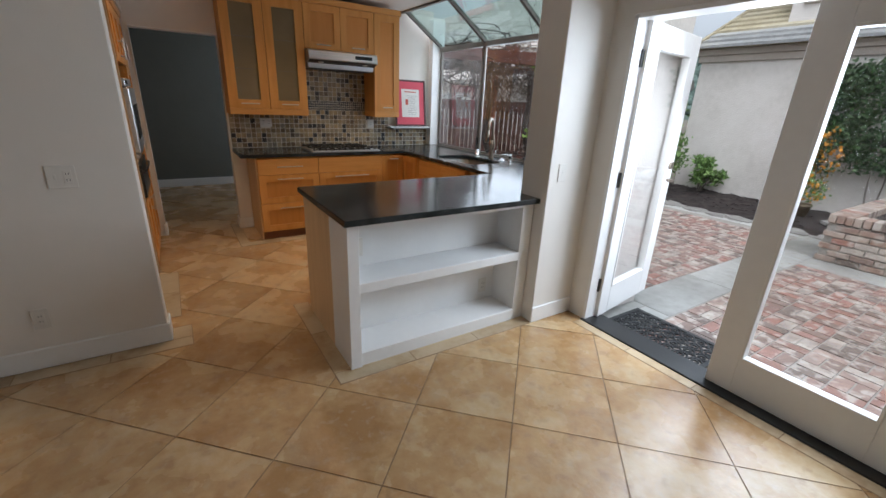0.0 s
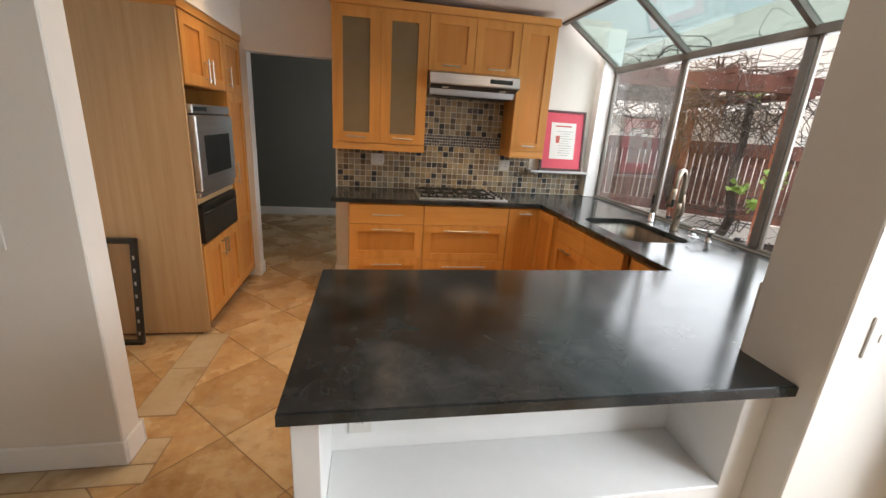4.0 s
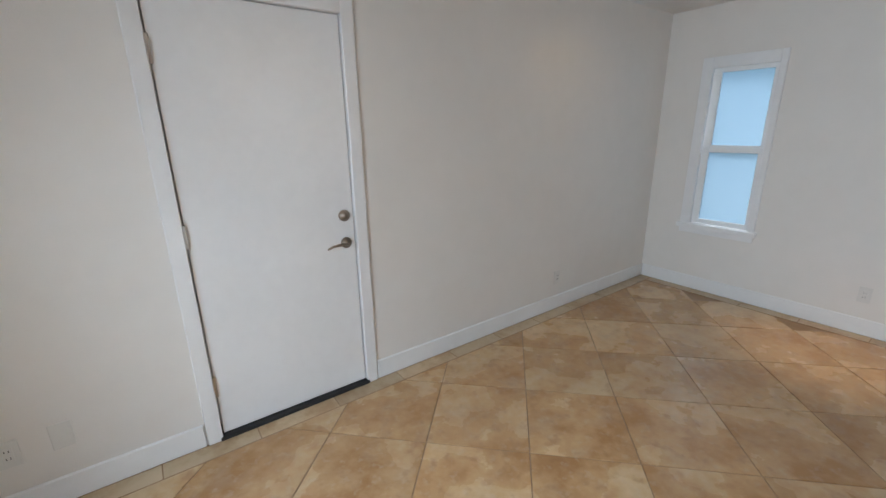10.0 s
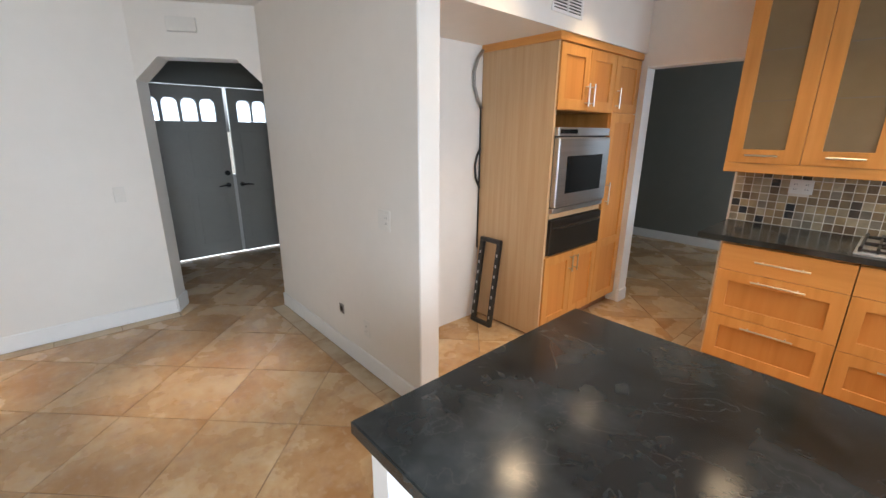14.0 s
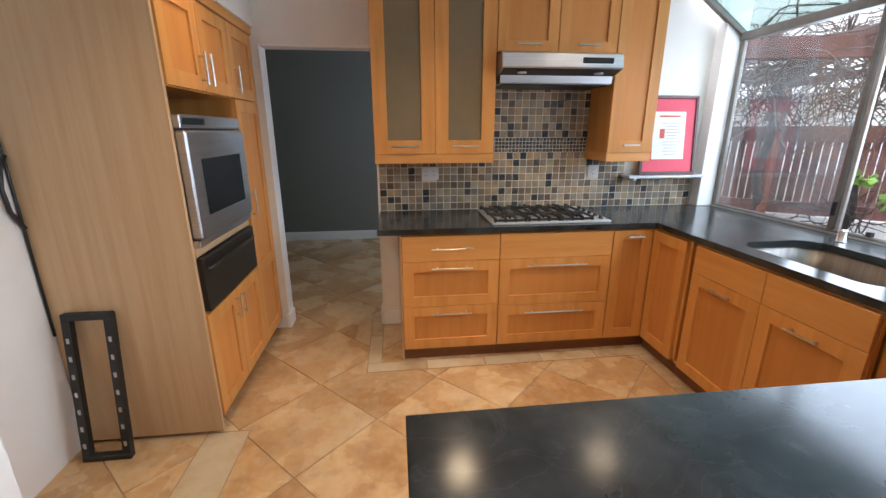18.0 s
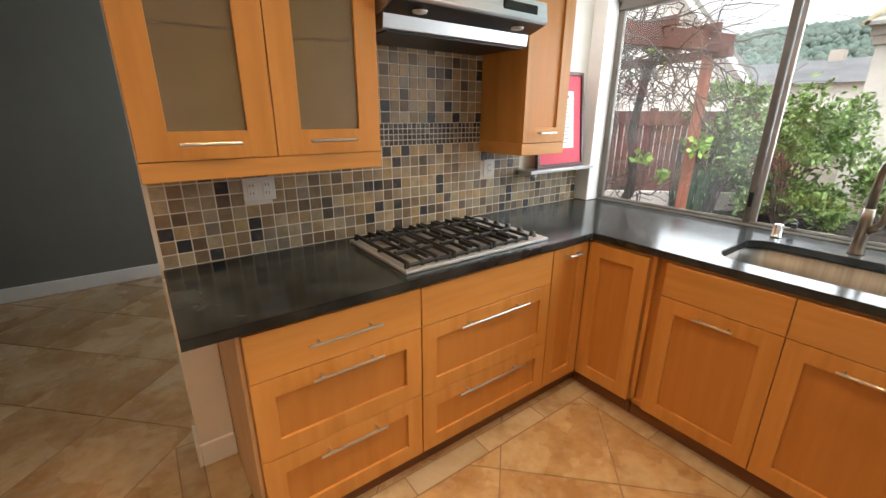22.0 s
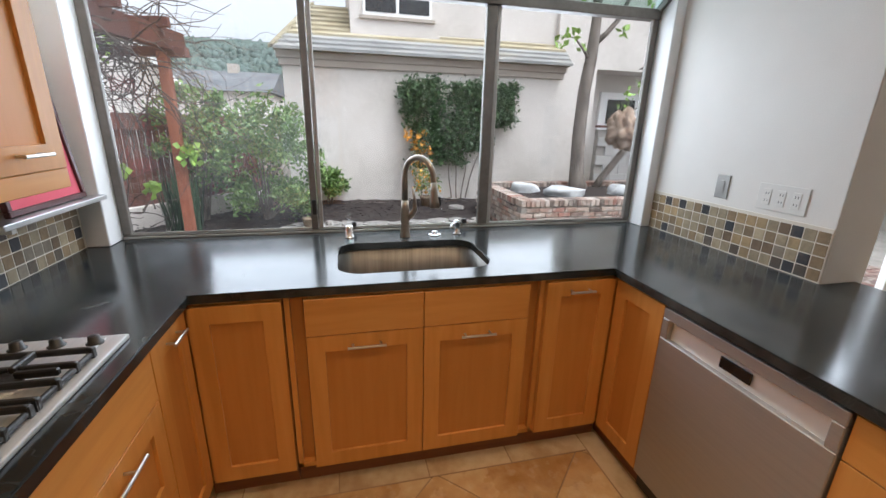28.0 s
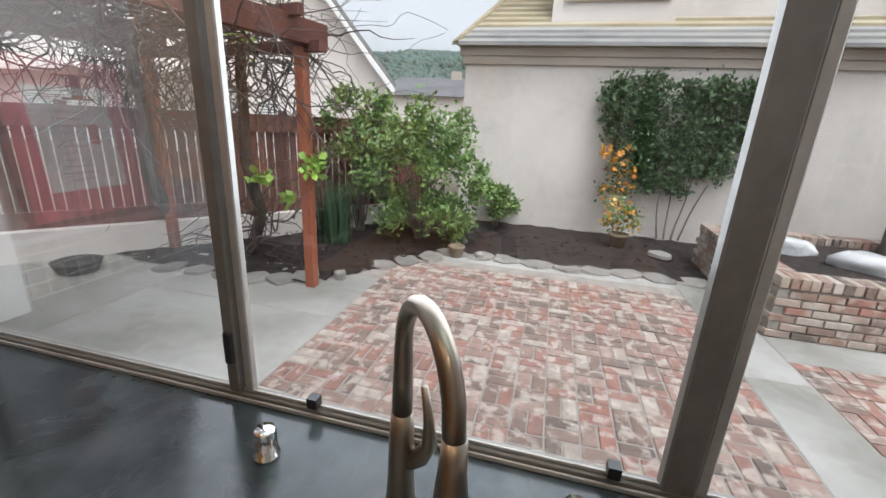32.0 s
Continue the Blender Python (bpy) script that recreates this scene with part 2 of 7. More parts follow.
def overlay(m, colour, amount, scale, lo, hi, ridge=False, distort=0.0):
    """Patches or, with ridge, thin veins of a second colour."""
    nt = m.node_tree
    n, l = nt.nodes, nt.links
    b = n["Principled BSDF"]
    old = b.inputs["Base Color"].links[0].from_socket
    geo, noise, rng, mixer = (n.new("ShaderNode" + k) for k in ("NewGeometry", "TexNoise", "MapRange", "Mix"))
    noise.inputs["Scale"].default_value, noise.inputs["Detail"].default_value, noise.inputs["Distortion"].default_value = scale, 6.0, distort
    l.new(geo.outputs["Position"], noise.inputs["Vector"])
    value = noise.outputs["Fac"]
    if ridge:
        gap, size = n.new("ShaderNodeMath"), n.new("ShaderNodeMath")
        gap.operation, size.operation = "SUBTRACT", "ABSOLUTE"
        gap.inputs[1].default_value = 0.5
        l.new(value, gap.inputs[0])
        l.new(gap.outputs[0], size.inputs[0])
        value = size.outputs[0]
    rng.inputs["From Min"].default_value, rng.inputs["From Max"].default_value = lo, hi
    rng.inputs["To Max"].default_value = amount
    l.new(value, rng.inputs["Value"])
    mixer.data_type = "RGBA"
    l.new(rng.outputs[0], mixer.inputs[0])
    l.new(old, mixer.inputs[6])
    mixer.inputs[7].default_value = (*colour, 1)
    l.new(mixer.outputs[2], b.inputs["Base Color"])


overlay(STONE_TOP, (0.15, 0.15, 0.145), 0.10, 3.6, 0.010, 0.0, True, 1.8)
overlay(STONE_TOP, (0.11, 0.125, 0.125), 0.40, 7.0, 0.46, 0.86)
overlay(STONE_TILE, (0.31, 0.15, 0.055), 0.55, 7.5, 0.48, 0.84)
overlay(STONE_TILE, (0.50, 0.38, 0.25), 0.5, 6.5, 0.52, 0.74)
overlay(STONE_TILE, (0.30, 0.15, 0.062), 0.45, 13.0, 0.56, 0.70)
overlay(STONE_TILE, (0.56, 0.45, 0.31), 0.30, 22.0, 0.56, 0.68)
GLASS = glass_mat("window_glass")
# A translucent whitish film paints haze onto the glass, over faint dust.
HAZED_GLASS = glass_mat("window_glass_painted_haze")
dn, dl = HAZED_GLASS.node_tree.nodes, HAZED_GLASS.node_tree.links
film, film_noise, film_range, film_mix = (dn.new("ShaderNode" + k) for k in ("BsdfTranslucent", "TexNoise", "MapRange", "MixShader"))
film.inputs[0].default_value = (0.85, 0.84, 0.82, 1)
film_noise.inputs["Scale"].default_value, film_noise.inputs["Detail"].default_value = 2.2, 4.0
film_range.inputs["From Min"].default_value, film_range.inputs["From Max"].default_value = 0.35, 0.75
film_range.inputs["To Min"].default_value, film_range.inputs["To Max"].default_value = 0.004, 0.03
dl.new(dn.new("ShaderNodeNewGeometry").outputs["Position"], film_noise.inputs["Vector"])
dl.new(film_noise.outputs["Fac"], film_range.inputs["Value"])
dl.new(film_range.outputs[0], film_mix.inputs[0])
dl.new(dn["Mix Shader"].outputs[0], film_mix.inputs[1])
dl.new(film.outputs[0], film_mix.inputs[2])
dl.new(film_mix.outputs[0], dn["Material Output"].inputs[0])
GLASS_TINT = glass_mat("hazy_roof_glass", (0.72, 0.81, 0.79), 0.05)
FROST = frosted_mat("frosted_window_glass", (0.80, 0.84, 0.88))
FROST_BLUE = frosted_mat("bluish_obscure_glass", (0.40, 0.485, 0.54))
CAB_GLASS = mat("frosted_cabinet_glass", [(0.17, 0.125, 0.062), (0.205, 0.15, 0.078)], 0.10, scales=(2, 12), bump=0.0)
# Tone of the strips that paint a shelf's shade onto the cabinet glass.
SHELF_SHADE = mat("painted_shelf_shade", [(0.115, 0.085, 0.045), (0.14, 0.105, 0.058)], 0.3, bump=0.0)
RUBBER = mat("black_rubber", [(0.012, 0.012, 0.013), (0.03, 0.03, 0.03)], 0.7, scales=(10, 80), bump=0.2)
MAT_GROUT = mat("tile_grout_light", [(0.66, 0.60, 0.50), (0.74, 0.68, 0.58)], 0.8, scales=(10, 80), bump=0.1)


def pieces_mat(name, tones, stops, island=False, **kw):
    """Pieces that each take one of several tones, mottled within."""
    m = mat(name, [(0.55, 0.55, 0.55), (1.0, 1.0, 1.0)], island=island, rnd=0.02, **kw)
    nt = m.node_tree
    info = nt.nodes.new("ShaderNodeNewGeometry" if island else "ShaderNodeObjectInfo")
    ramp = nt.nodes.new("ShaderNodeValToRGB")
    ramp.color_ramp.interpolation = "CONSTANT"
    el = ramp.color_ramp.elements
    el[0].color, el[1].color, el[1].position = (*tones[0], 1), (*tones[1], 1), stops[0]
    for p, c in zip(stops[1:], tones[2:]):
        e = el.new(p)
        e.color = (*c, 1)
    nt.links.new(info.outputs["Random Per Island" if island else "Random"], ramp.inputs["Fac"])
    mul = nt.nodes.new("ShaderNodeMix")
    mul.data_type, mul.blend_type = "RGBA", "MULTIPLY"
    mul.inputs["Factor"].default_value = 1.0
    b = nt.nodes["Principled BSDF"]
    old = b.inputs["Base Color"].links[0].from_socket
    nt.links.new(old, mul.inputs[6])
    nt.links.new(ramp.outputs["Color"], mul.inputs[7])
    nt.links.new(mul.outputs[2], b.inputs["Base Color"])
    return m


MOSAIC = pieces_mat("stone_mosaic", [(0.47, 0.33, 0.165), (0.30, 0.205, 0.108), (0.40, 0.32, 0.20), (0.185, 0.12, 0.065), (0.105, 0.08, 0.055), (0.03, 0.03, 0.034), (0.47, 0.375, 0.235), (0.27, 0.225, 0.165)],
                    (0.17, 0.36, 0.54, 0.64, 0.71, 0.79, 0.92), rough=0.42, scales=(9, 70), bump=0.12, bump_scale=90)

ACCENT = pieces_mat("dark_stone_accent", [(0.045, 0.046, 0.05), (0.10, 0.085, 0.065), (0.028, 0.03, 0.036), (0.17, 0.145, 0.11), (0.065, 0.062, 0.06), (0.25, 0.20, 0.14)],
                    (0.3, 0.5, 0.68, 0.8, 0.93), rough=0.35, scales=(9, 70), bump=0.12, bump_scale=90)
for b in (MOSAIC, ACCENT):
    overlay(b, (0.20, 0.135, 0.075), 0.30, 26.0, 0.5, 0.68)


# ---- builders ----
def box(bm, x0, x1, y0, y1, z0, z1, bevel=0.0, seg=1):
    """A box between two corners, its edges bevelled."""
    lo, hi = Vector((min(x0, x1), min(y0, y1), min(z0, z1))), Vector((max(x0, x1), max(y0, y1), max(z0, z1)))
    got = bmesh.ops.create_cube(bm, size=1.0, matrix=Matrix.LocRotScale((lo + hi) / 2, None, hi - lo))
    if bevel:
        edges = list({e for v in got["verts"] for e in v.link_edges})
        bmesh.ops.bevel(bm, geom=edges, offset=min(bevel, 0.45 * min(hi - lo)), segments=seg, affect="EDGES", profile=0.6)
    return bm


def rod(bm, a, b, r, r2=None, seg=10):
    a, b = Vector(a), Vector(b)
    d = b - a
    m = Matrix.Translation((a + b) / 2) @ d.to_track_quat("Z", "Y").to_matrix().to_4x4()
    bmesh.ops.create_cone(bm, cap_ends=True, segments=seg, radius1=r, radius2=r if r2 is None else r2, depth=d.length, matrix=m)
    return bm


def tube(bm, pts, rads, seg=8, cap=True):
    """A bent round bar through pts, with a radius at each."""
    pts = [Vector(p) for p in pts]
    if not isinstance(rads, (list, tuple)):
        rads = [rads] * len(pts)
    rings, up = [], None
    for k, p in enumerate(pts):
        d = (pts[min(k + 1, len(pts) - 1)] - pts[max(k - 1, 0)]).normalized()
        if up is None:
            up = Vector((0, 0, 1)) if abs(d.z) < 0.9 else Vector((1, 0, 0))
        side = d.cross(up).normalized()
        up = side.cross(d).normalized()
        rings.append([bm.verts.new(p + rads[k] * (math.cos(2 * math.pi * s / seg) * side + math.sin(2 * math.pi * s / seg) * up)) for s in range(seg)])
    for r0, r1 in zip(rings, rings[1:]):
        for s in range(seg):
            bm.faces.new((r0[s], r0[(s + 1) % seg], r1[(s + 1) % seg], r1[s]))
    if cap:
        bm.faces.new(rings[0][::-1])
        bm.faces.new(rings[-1])
    return bm


def lathe(bm, profile, centre=(0, 0, 0), seg=20):
    """A turned shape: profile is a list of (radius, height)."""
    c = Vector(centre)
    rings = [[bm.verts.new(c + Vector((max(r, 1e-4) * math.cos(2 * math.pi * s / seg), max(r, 1e-4) * math.sin(2 * math.pi * s / seg), z))) for s in range(seg)] for r, z in profile]
    for r0, r1 in zip(rings, rings[1:]):
        for s in range(seg):
            bm.faces.new((r0[s], r0[(s + 1) % seg], r1[(s + 1) % seg], r1[s]))
    bm.faces.new(rings[0][::-1])
    bm.faces.new(rings[-1])
    return bm


def prism(bm, outline, depth):
    """A flat outline of 3D points, pushed out by the vector depth."""
    depth = Vector(depth)
    a = [bm.verts.new(Vector(p)) for p in outline]
    b = [bm.verts.new(Vector(p) + depth) for p in outline]
    n = len(a)
    faces = [bm.faces.new(a), bm.faces.new(b[::-1])]
    for k in range(n):
        faces.append(bm.faces.new((a[k], b[k], b[(k + 1) % n], a[(k + 1) % n])))
    bmesh.ops.recalc_face_normals(bm, faces=faces)
    return bm


def B(*boxes, bevel=0.0, seg=1):
    bm = bmesh.new()
    for b in boxes:
        box(bm, *b, bevel=bevel, seg=seg)
    return bm


def mesh_of(name, bm, material, smooth=False):
    data = bpy.data.meshes.new(name)
    bm.normal_update()
    bm.to_mesh(data)
    bm.free()
    data.materials.append(material)
    if smooth:
        data.shade_smooth()
    return data


def base_of(ob):
    p = Vector(ob.location)
    while ob.parent:
        ob = ob.parent
        p += ob.location
    return p


def part(name, bm, material, parent, label="", smooth=False):
    """One mesh under a thing or part; bm is in the place's own metres."""
    bmesh.ops.translate(bm, verts=bm.verts, vec=-base_of(parent))
    ob = new(name, mesh_of(name, bm, material, smooth))
    ob.parent = parent
    if label:
        tagged(ob, label)
    return ob


def thing(name, base, label, category, group="", kind=""):
    ob = new(name)
    ob.location = base
    return tagged(ob, label, category, group, kind)


def solid(name, bm, material, label, category="", kind="structure", group="", smooth=False):
    """A thing or piece of the setting in one mesh; its origin stays at the place's origin."""
    ob = new(name, mesh_of(name, bm, material, smooth))
    return tagged(ob, label, category, group, kind)


# ---- the plan ----
Y_STOVE, X_WIN, Y_END = 3.25, 2.49, 0.19
X_FAR, Y_SIDE, X_DOORS = -3.275, -2.815, 1.757
CEIL_Z, TOP, SLAB = 2.51, 0.915, 0.034
GROUND = -0.1

# floor slab under the tiles
floor = solid("floor", B((-4.9, X_DOORS + 0.0, -2.9, 6.5, -0.2, -0.0032)), GROUT, "dark grout bed of the tiled floor", "floor")
solid("floor_kitchen_bay", B((X_DOORS, X_WIN + 0.06, -0.04, Y_STOVE + 0.1, -0.2, -0.0032)), GROUT, "floor under the sink bay", "floor")

# walls
bm = B((X_FAR - 0.14, -0.16, Y_SIDE - 0.14, Y_SIDE, 0, CEIL_Z), (0.68, X_DOORS + 0.14, Y_SIDE - 0.14, Y_SIDE, 0, CEIL_Z), (-0.16, 0.68, Y_SIDE - 0.14, Y_SIDE, 2.045, CEIL_Z))
solid("wall_side", bm, PAINT, "plain white plaster wall with a side door", "wall")
WY0, WY1, WZ0, WZ1 = -2.46, -1.91, 0.60, 1.98
bm = B((X_FAR - 0.14, X_FAR, Y_SIDE, WY0, 0, CEIL_Z), (X_FAR - 0.14, X_FAR, WY1, 0.12, 0, CEIL_Z), (X_FAR - 0.14, X_FAR, WY0, WY1, 0, WZ0), (X_FAR - 0.14, X_FAR, WY0, WY1, WZ1, CEIL_Z))
solid("wall_far", bm, PAINT, "plain white plaster wall with a narrow sash window", "wall")

# arch wall: a short slanting wall with a clipped-corner opening
A0, A1 = Vector((X_FAR, 0.12, 0)), Vector((-2.83, 0.885, 0))
AD = (A1 - A0).normalized()
AN = Vector((-AD.y, AD.x, 0))
AL = (A1 - A0).length


def arch_pt(s, z, d=0.0):
    p = A0 + AD * s + AN * d
    return (p.x, p.y, z)


bm = bmesh.new()
prism(bm, [arch_pt(s, z) for s, z in ((0, 1.88), (0.17, 2.05), (AL - 0.17, 2.05), (AL, 1.88), (AL, CEIL_Z), (0, CEIL_Z))], AN * 0.20)
solid("wall_arch", bm, PAINT, "white wall over a clipped-corner archway", "wall")
bm = bmesh.new()
prism(bm, [arch_pt(-0.003, 0), arch_pt(-0.003, 1.885), arch_pt(-0.003, 1.885, 0.2), arch_pt(-0.003, 0, 0.2)], AD * -0.10)
solid("wall_arch_jamb", bm, PAINT, "white jamb of the archway", "wall")
# partition between the dining room and the kitchen
XE = -0.86
solid("wall_partition", B((-2.83, XE, 0.885, 1.02, 0, CEIL_Z), bevel=0.006), PAINT, "cream plaster partition wall with a free end", "wall")
solid("wall_niche", B((-1.70, -1.57, 1.02, Y_STOVE, 0, CEIL_Z)), PAINT, "white wall at the back of the empty appliance niche", "wall")
solid("soffit", B((-1.57, -0.885, 1.02, Y_STOVE, 2.135, CEIL_Z)), PAINT, "white boxed soffit over the tall cabinet", "wall")
# stove wall, with the opening to the grey room
bm = B((-0.135, X_WIN + 0.1, Y_STOVE, Y_STOVE + 0.12, 0, CEIL_Z), (-1.70, -0.865, Y_STOVE, Y_STOVE + 0.12, 0, CEIL_Z), (-0.865, -0.135, Y_STOVE, Y_STOVE + 0.12, 2.04, CEIL_Z))
solid("wall_stove", bm, PAINT, "white plaster wall behind the cooktop", "wall")
# end wall beside the sink and the pillar
solid("wall_pillar", B((1.36, X_WIN + 0.1, -0.05, Y_END, 0, CEIL_Z), bevel=0.004), PAINT, "cream plaster pillar at the end of the peninsula", "wall")
# wall with the french doors
FY0, FY1, FZ = -1.93, -0.20, 2.03
bm = B((X_DOORS, X_DOORS + 0.15, FY1, -0.05, 0, CEIL_Z), (X_DOORS, X_DOORS + 0.15, Y_SIDE, FY0, 0, CEIL_Z), (X_DOORS, X_DOORS + 0.15, FY0, FY1, FZ, CEIL_Z))
solid("wall_french_doors", bm, PAINT, "cream plaster wall with french doors", "wall")
# the grey room
bm = B((-3.2, 1.4, 6.0, 6.1, 0, CEIL_Z), (-3.3, -3.2, Y_STOVE + 0.12, 6.1, 0, CEIL_Z))
solid("wall_grey_room", bm, GREY_PAINT, "dark grey-green painted wall", "wall")
# The opening is unseen, added so that light reaches the grey room.
bm = B((1.4, 1.5, Y_STOVE + 0.12, 4.2, 0, CEIL_Z), (1.4, 1.5, 5.6, 6.1, 0, CEIL_Z), (1.4, 1.5, 4.2, 5.6, 0, 0.9), (1.4, 1.5, 4.2, 5.6, 2.05, CEIL_Z))
solid("wall_grey_room_window", bm, GREY_PAINT, "dark grey-green painted wall with an added, unseen opening for light", "wall")
solid("wall_grey_room_near", B((-3.2, -1.70, Y_STOVE, Y_STOVE + 0.12, 0, CEIL_Z)), GREY_PAINT, "dark grey-green painted wall", "wall")
# the entry
bm = B((-4.97, -4.855, -1.0, 0.20, 0, CEIL_Z), (-4.97, -4.855, 2.06, 3.0, 0, CEIL_Z), (-4.97, -4.855, 0.20, 2.06, 2.01, CEIL_Z), (-4.855, -1.7, 3.0, 3.1, 0, CEIL_Z), (-4.855, X_FAR - 0.14, -1.0, -0.9, 0, CEIL_Z))
solid("wall_entry", bm, GREY_PAINT, "dark grey painted entry wall", "wall")
# ceilings
solid("ceiling_dining", B((X_FAR, X_DOORS, Y_SIDE, 0.97, 2.425, CEIL_Z + 0.1)), CEIL, "white textured ceiling", "ceiling")
solid("ceiling_kitchen", B((-1.6, 1.95, 0.97, Y_STOVE + 0.1, CEIL_Z, CEIL_Z + 0.1), (X_DOORS, 1.95, -0.05, 0.97, CEIL_Z, CEIL_Z + 0.1)), CEIL, "white textured kitchen ceiling", "ceiling")
solid("ceiling_grey_room", B((-3.3, 1.5, Y_STOVE + 0.1, 6.5, CEIL_Z, CEIL_Z + 0.1)), CEIL, "white ceiling of the grey room", "ceiling")
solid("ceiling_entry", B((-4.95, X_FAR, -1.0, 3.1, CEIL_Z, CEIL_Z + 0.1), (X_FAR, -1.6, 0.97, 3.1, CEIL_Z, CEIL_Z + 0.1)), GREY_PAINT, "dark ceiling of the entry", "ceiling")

# baseboards
BB = 0.125


def baseboard(*boxes):
    return solid("baseboard", B(*boxes, bevel=0.006), TRIM, "white painted baseboard", "baseboard")


T = 0.014
baseboard((X_FAR, -0.21, Y_SIDE, Y_SIDE + T, 0, BB), (0.73, X_DOORS, Y_SIDE, Y_SIDE + T, 0, BB))
baseboard((X_FAR, X_FAR + T, Y_SIDE + T, 0.12, 0, BB))
bm = bmesh.new()
prism(bm, [arch_pt(0, 0, 0), arch_pt(0, BB, 0), arch_pt(0, BB, 0.2), arch_pt(0, 0, 0.2)], AD * T)
solid("baseboard", bm, TRIM, "white painted baseboard in the archway", "baseboard")
baseboard((-2.83, XE + T, 0.885 - T, 0.885, 0, BB), (XE, XE + T, 0.885, 1.02, 0, BB), (-1.57, XE + T, 1.02, 1.02 + T, 0, BB))
baseboard((-3.2, 1.4, 6.0 - T, 6.0, 0, BB))
baseboard((1.36 - T, X_DOORS, -0.05 - T, -0.05, 0, BB))
baseboard((X_DOORS - T, X_DOORS, Y_SIDE + T, FY0 - 0.09, 0, BB))
# opening casing to the grey room: white liner with a foot
solid("opening_trim", B((-0.8655, -0.862, Y_STOVE - 0.012, Y_STOVE + 0.13, 0, 2.045), (-0.862, -0.135, Y_STOVE - 0.002, Y_STOVE + 0.122, 2.028, 2.042), bevel=0.003), TRIM,
      "white painted liner of the opening", "trim")
baseboard((-0.885, -0.85, Y_STOVE - 0.014, Y_STOVE + 0.134, 0, 0.12))
# stub wall end beside the drawers
solid("wall_stub", B((-0.135, 0.005, 3.215, Y_STOVE, 0, TOP - SLAB), bevel=0.004), PAINT, "cream plaster end of the wall under the counter", "wall")
baseboard((-0.149, -0.135, 3.201, Y_STOVE + 0.12, 0, 0.12), (-0.135, 0.005, 3.201, 3.215, 0, 0.12))

# ---- floor tiles ----
S = 0.3545
random.seed(7)


def floor_clip(x, y):
    inside_d = X_FAR < x < X_DOORS and Y_SIDE < y < 0.885
    inside_k = -1.57 < x < 1.74 and 0.9 < y < Y_STOVE
    return inside_d or inside_k or (-3.2 < x < 1.4 and Y_STOVE <= y < 6.0) or (-4.7 < x < X_FAR + 0.4 and -0.9 < y < 3.0)


G = 0.0019
tile_bm = bmesh.new()
h = S - G
vs = [tile_bm.verts.new(p) for p in ((h, 0, -0.012), (0, h, -0.012), (-h, 0, -0.012), (0, -h, -0.012))]
vt = [tile_bm.verts.new((p.co.x * (1 - 0.0028 / h), p.co.y * (1 - 0.0028 / h), 0.0)) for p in vs]
tile_bm.faces.new(vt)
for k in range(4):
    tile_bm.faces.new((vs[k], vs[(k + 1) % 4], vt[(k + 1) % 4], vt[k]))
tile_mesh = mesh_of("floor_tile", tile_bm, STONE_TILE)
for i in range(-15, 6):
    for j in range(-8, 21):
        if (i + j) % 2 == 0:
            continue
        cx, cy = 0.21 + S * i, -0.40 + S * j
        if any(floor_clip(cx + dx * S, cy + dy * S) for dx, dy in ((0.9, 0), (-0.9, 0), (0, 0.9), (0, -0.9), (0, 0))):
            z, turn = -0.0005 + 0.001 * random.random(), radians(90) * random.randrange(4)
            sides = [((X_DOORS + 0.02 if cy < 0.5 else 99) - cx, 1, 0), ((X_FAR - 0.04 if cy < -0.9 else -4.84) - cx, -1, 0)]
            sides += [((Y_SIDE - 0.04 if cx > X_FAR else -1.0) - cy, 0, -1), (6.03 - cy, 0, 1)]
            sides = [(d, nx, ny) for d, nx, ny in sides if abs(d) < S or d * (nx + ny) < 0]
            if any(d * (nx + ny) <= -S for d, nx, ny in sides):
                continue
            if sides:
                cut = bmesh.new()
                cut.from_mesh(tile_mesh)
                for d, nx, ny in sides:
                    bmesh.ops.bisect_plane(cut, geom=cut.verts[:] + cut.edges[:] + cut.faces[:], plane_co=(d * abs(nx), d * abs(ny), 0), plane_no=(nx, ny, 0), clear_outer=True)
                t, turn = new("floor_tile", mesh_of("floor_tile", cut, STONE_TILE)), 0
            else:
                t = new("floor_tile", tile_mesh)
            t.location = (cx, cy, z)
            t.rotation_euler = (0, 0, turn)
            t.parent = floor
BW = 0.105


def border(x0, y0, x1, y1, length=0.42):
    """A run of pale border tiles from one corner of its strip to the other."""
    dx, dy = abs(x1 - x0), abs(y1 - y0)
    along_x = dx > dy
    run = dx if along_x else dy
    n = max(1, round(run / length))
    line = new("grout_line", mesh_of("grout_line", B((x0 - 0.004, x1 + 0.004, y0 - 0.004, y1 + 0.004, -0.004, 0.0014)), GROUT))
    line.parent = floor
    for k in range(n):
        a, b = k / n, (k + 1) / n
        if along_x:
            bb = (x0 + (x1 - x0) * a + 0.0015, x0 + (x1 - x0) * b - 0.0015, y0, y1)
        else:
            bb = (x0, x1, y0 + (y1 - y0) * a + 0.0015, y0 + (y1 - y0) * b - 0.0015)
        cx, cy = (bb[0] + bb[1]) / 2, (bb[2] + bb[3]) / 2
        t = new("border_tile", mesh_of("border_tile", B((bb[0] - cx, bb[1] - cx, bb[2] - cy, bb[3] - cy, -0.008, 0.0022), bevel=0.002), BORDER_TILE))
        t.location = (cx, cy, 0)
        t.parent = floor


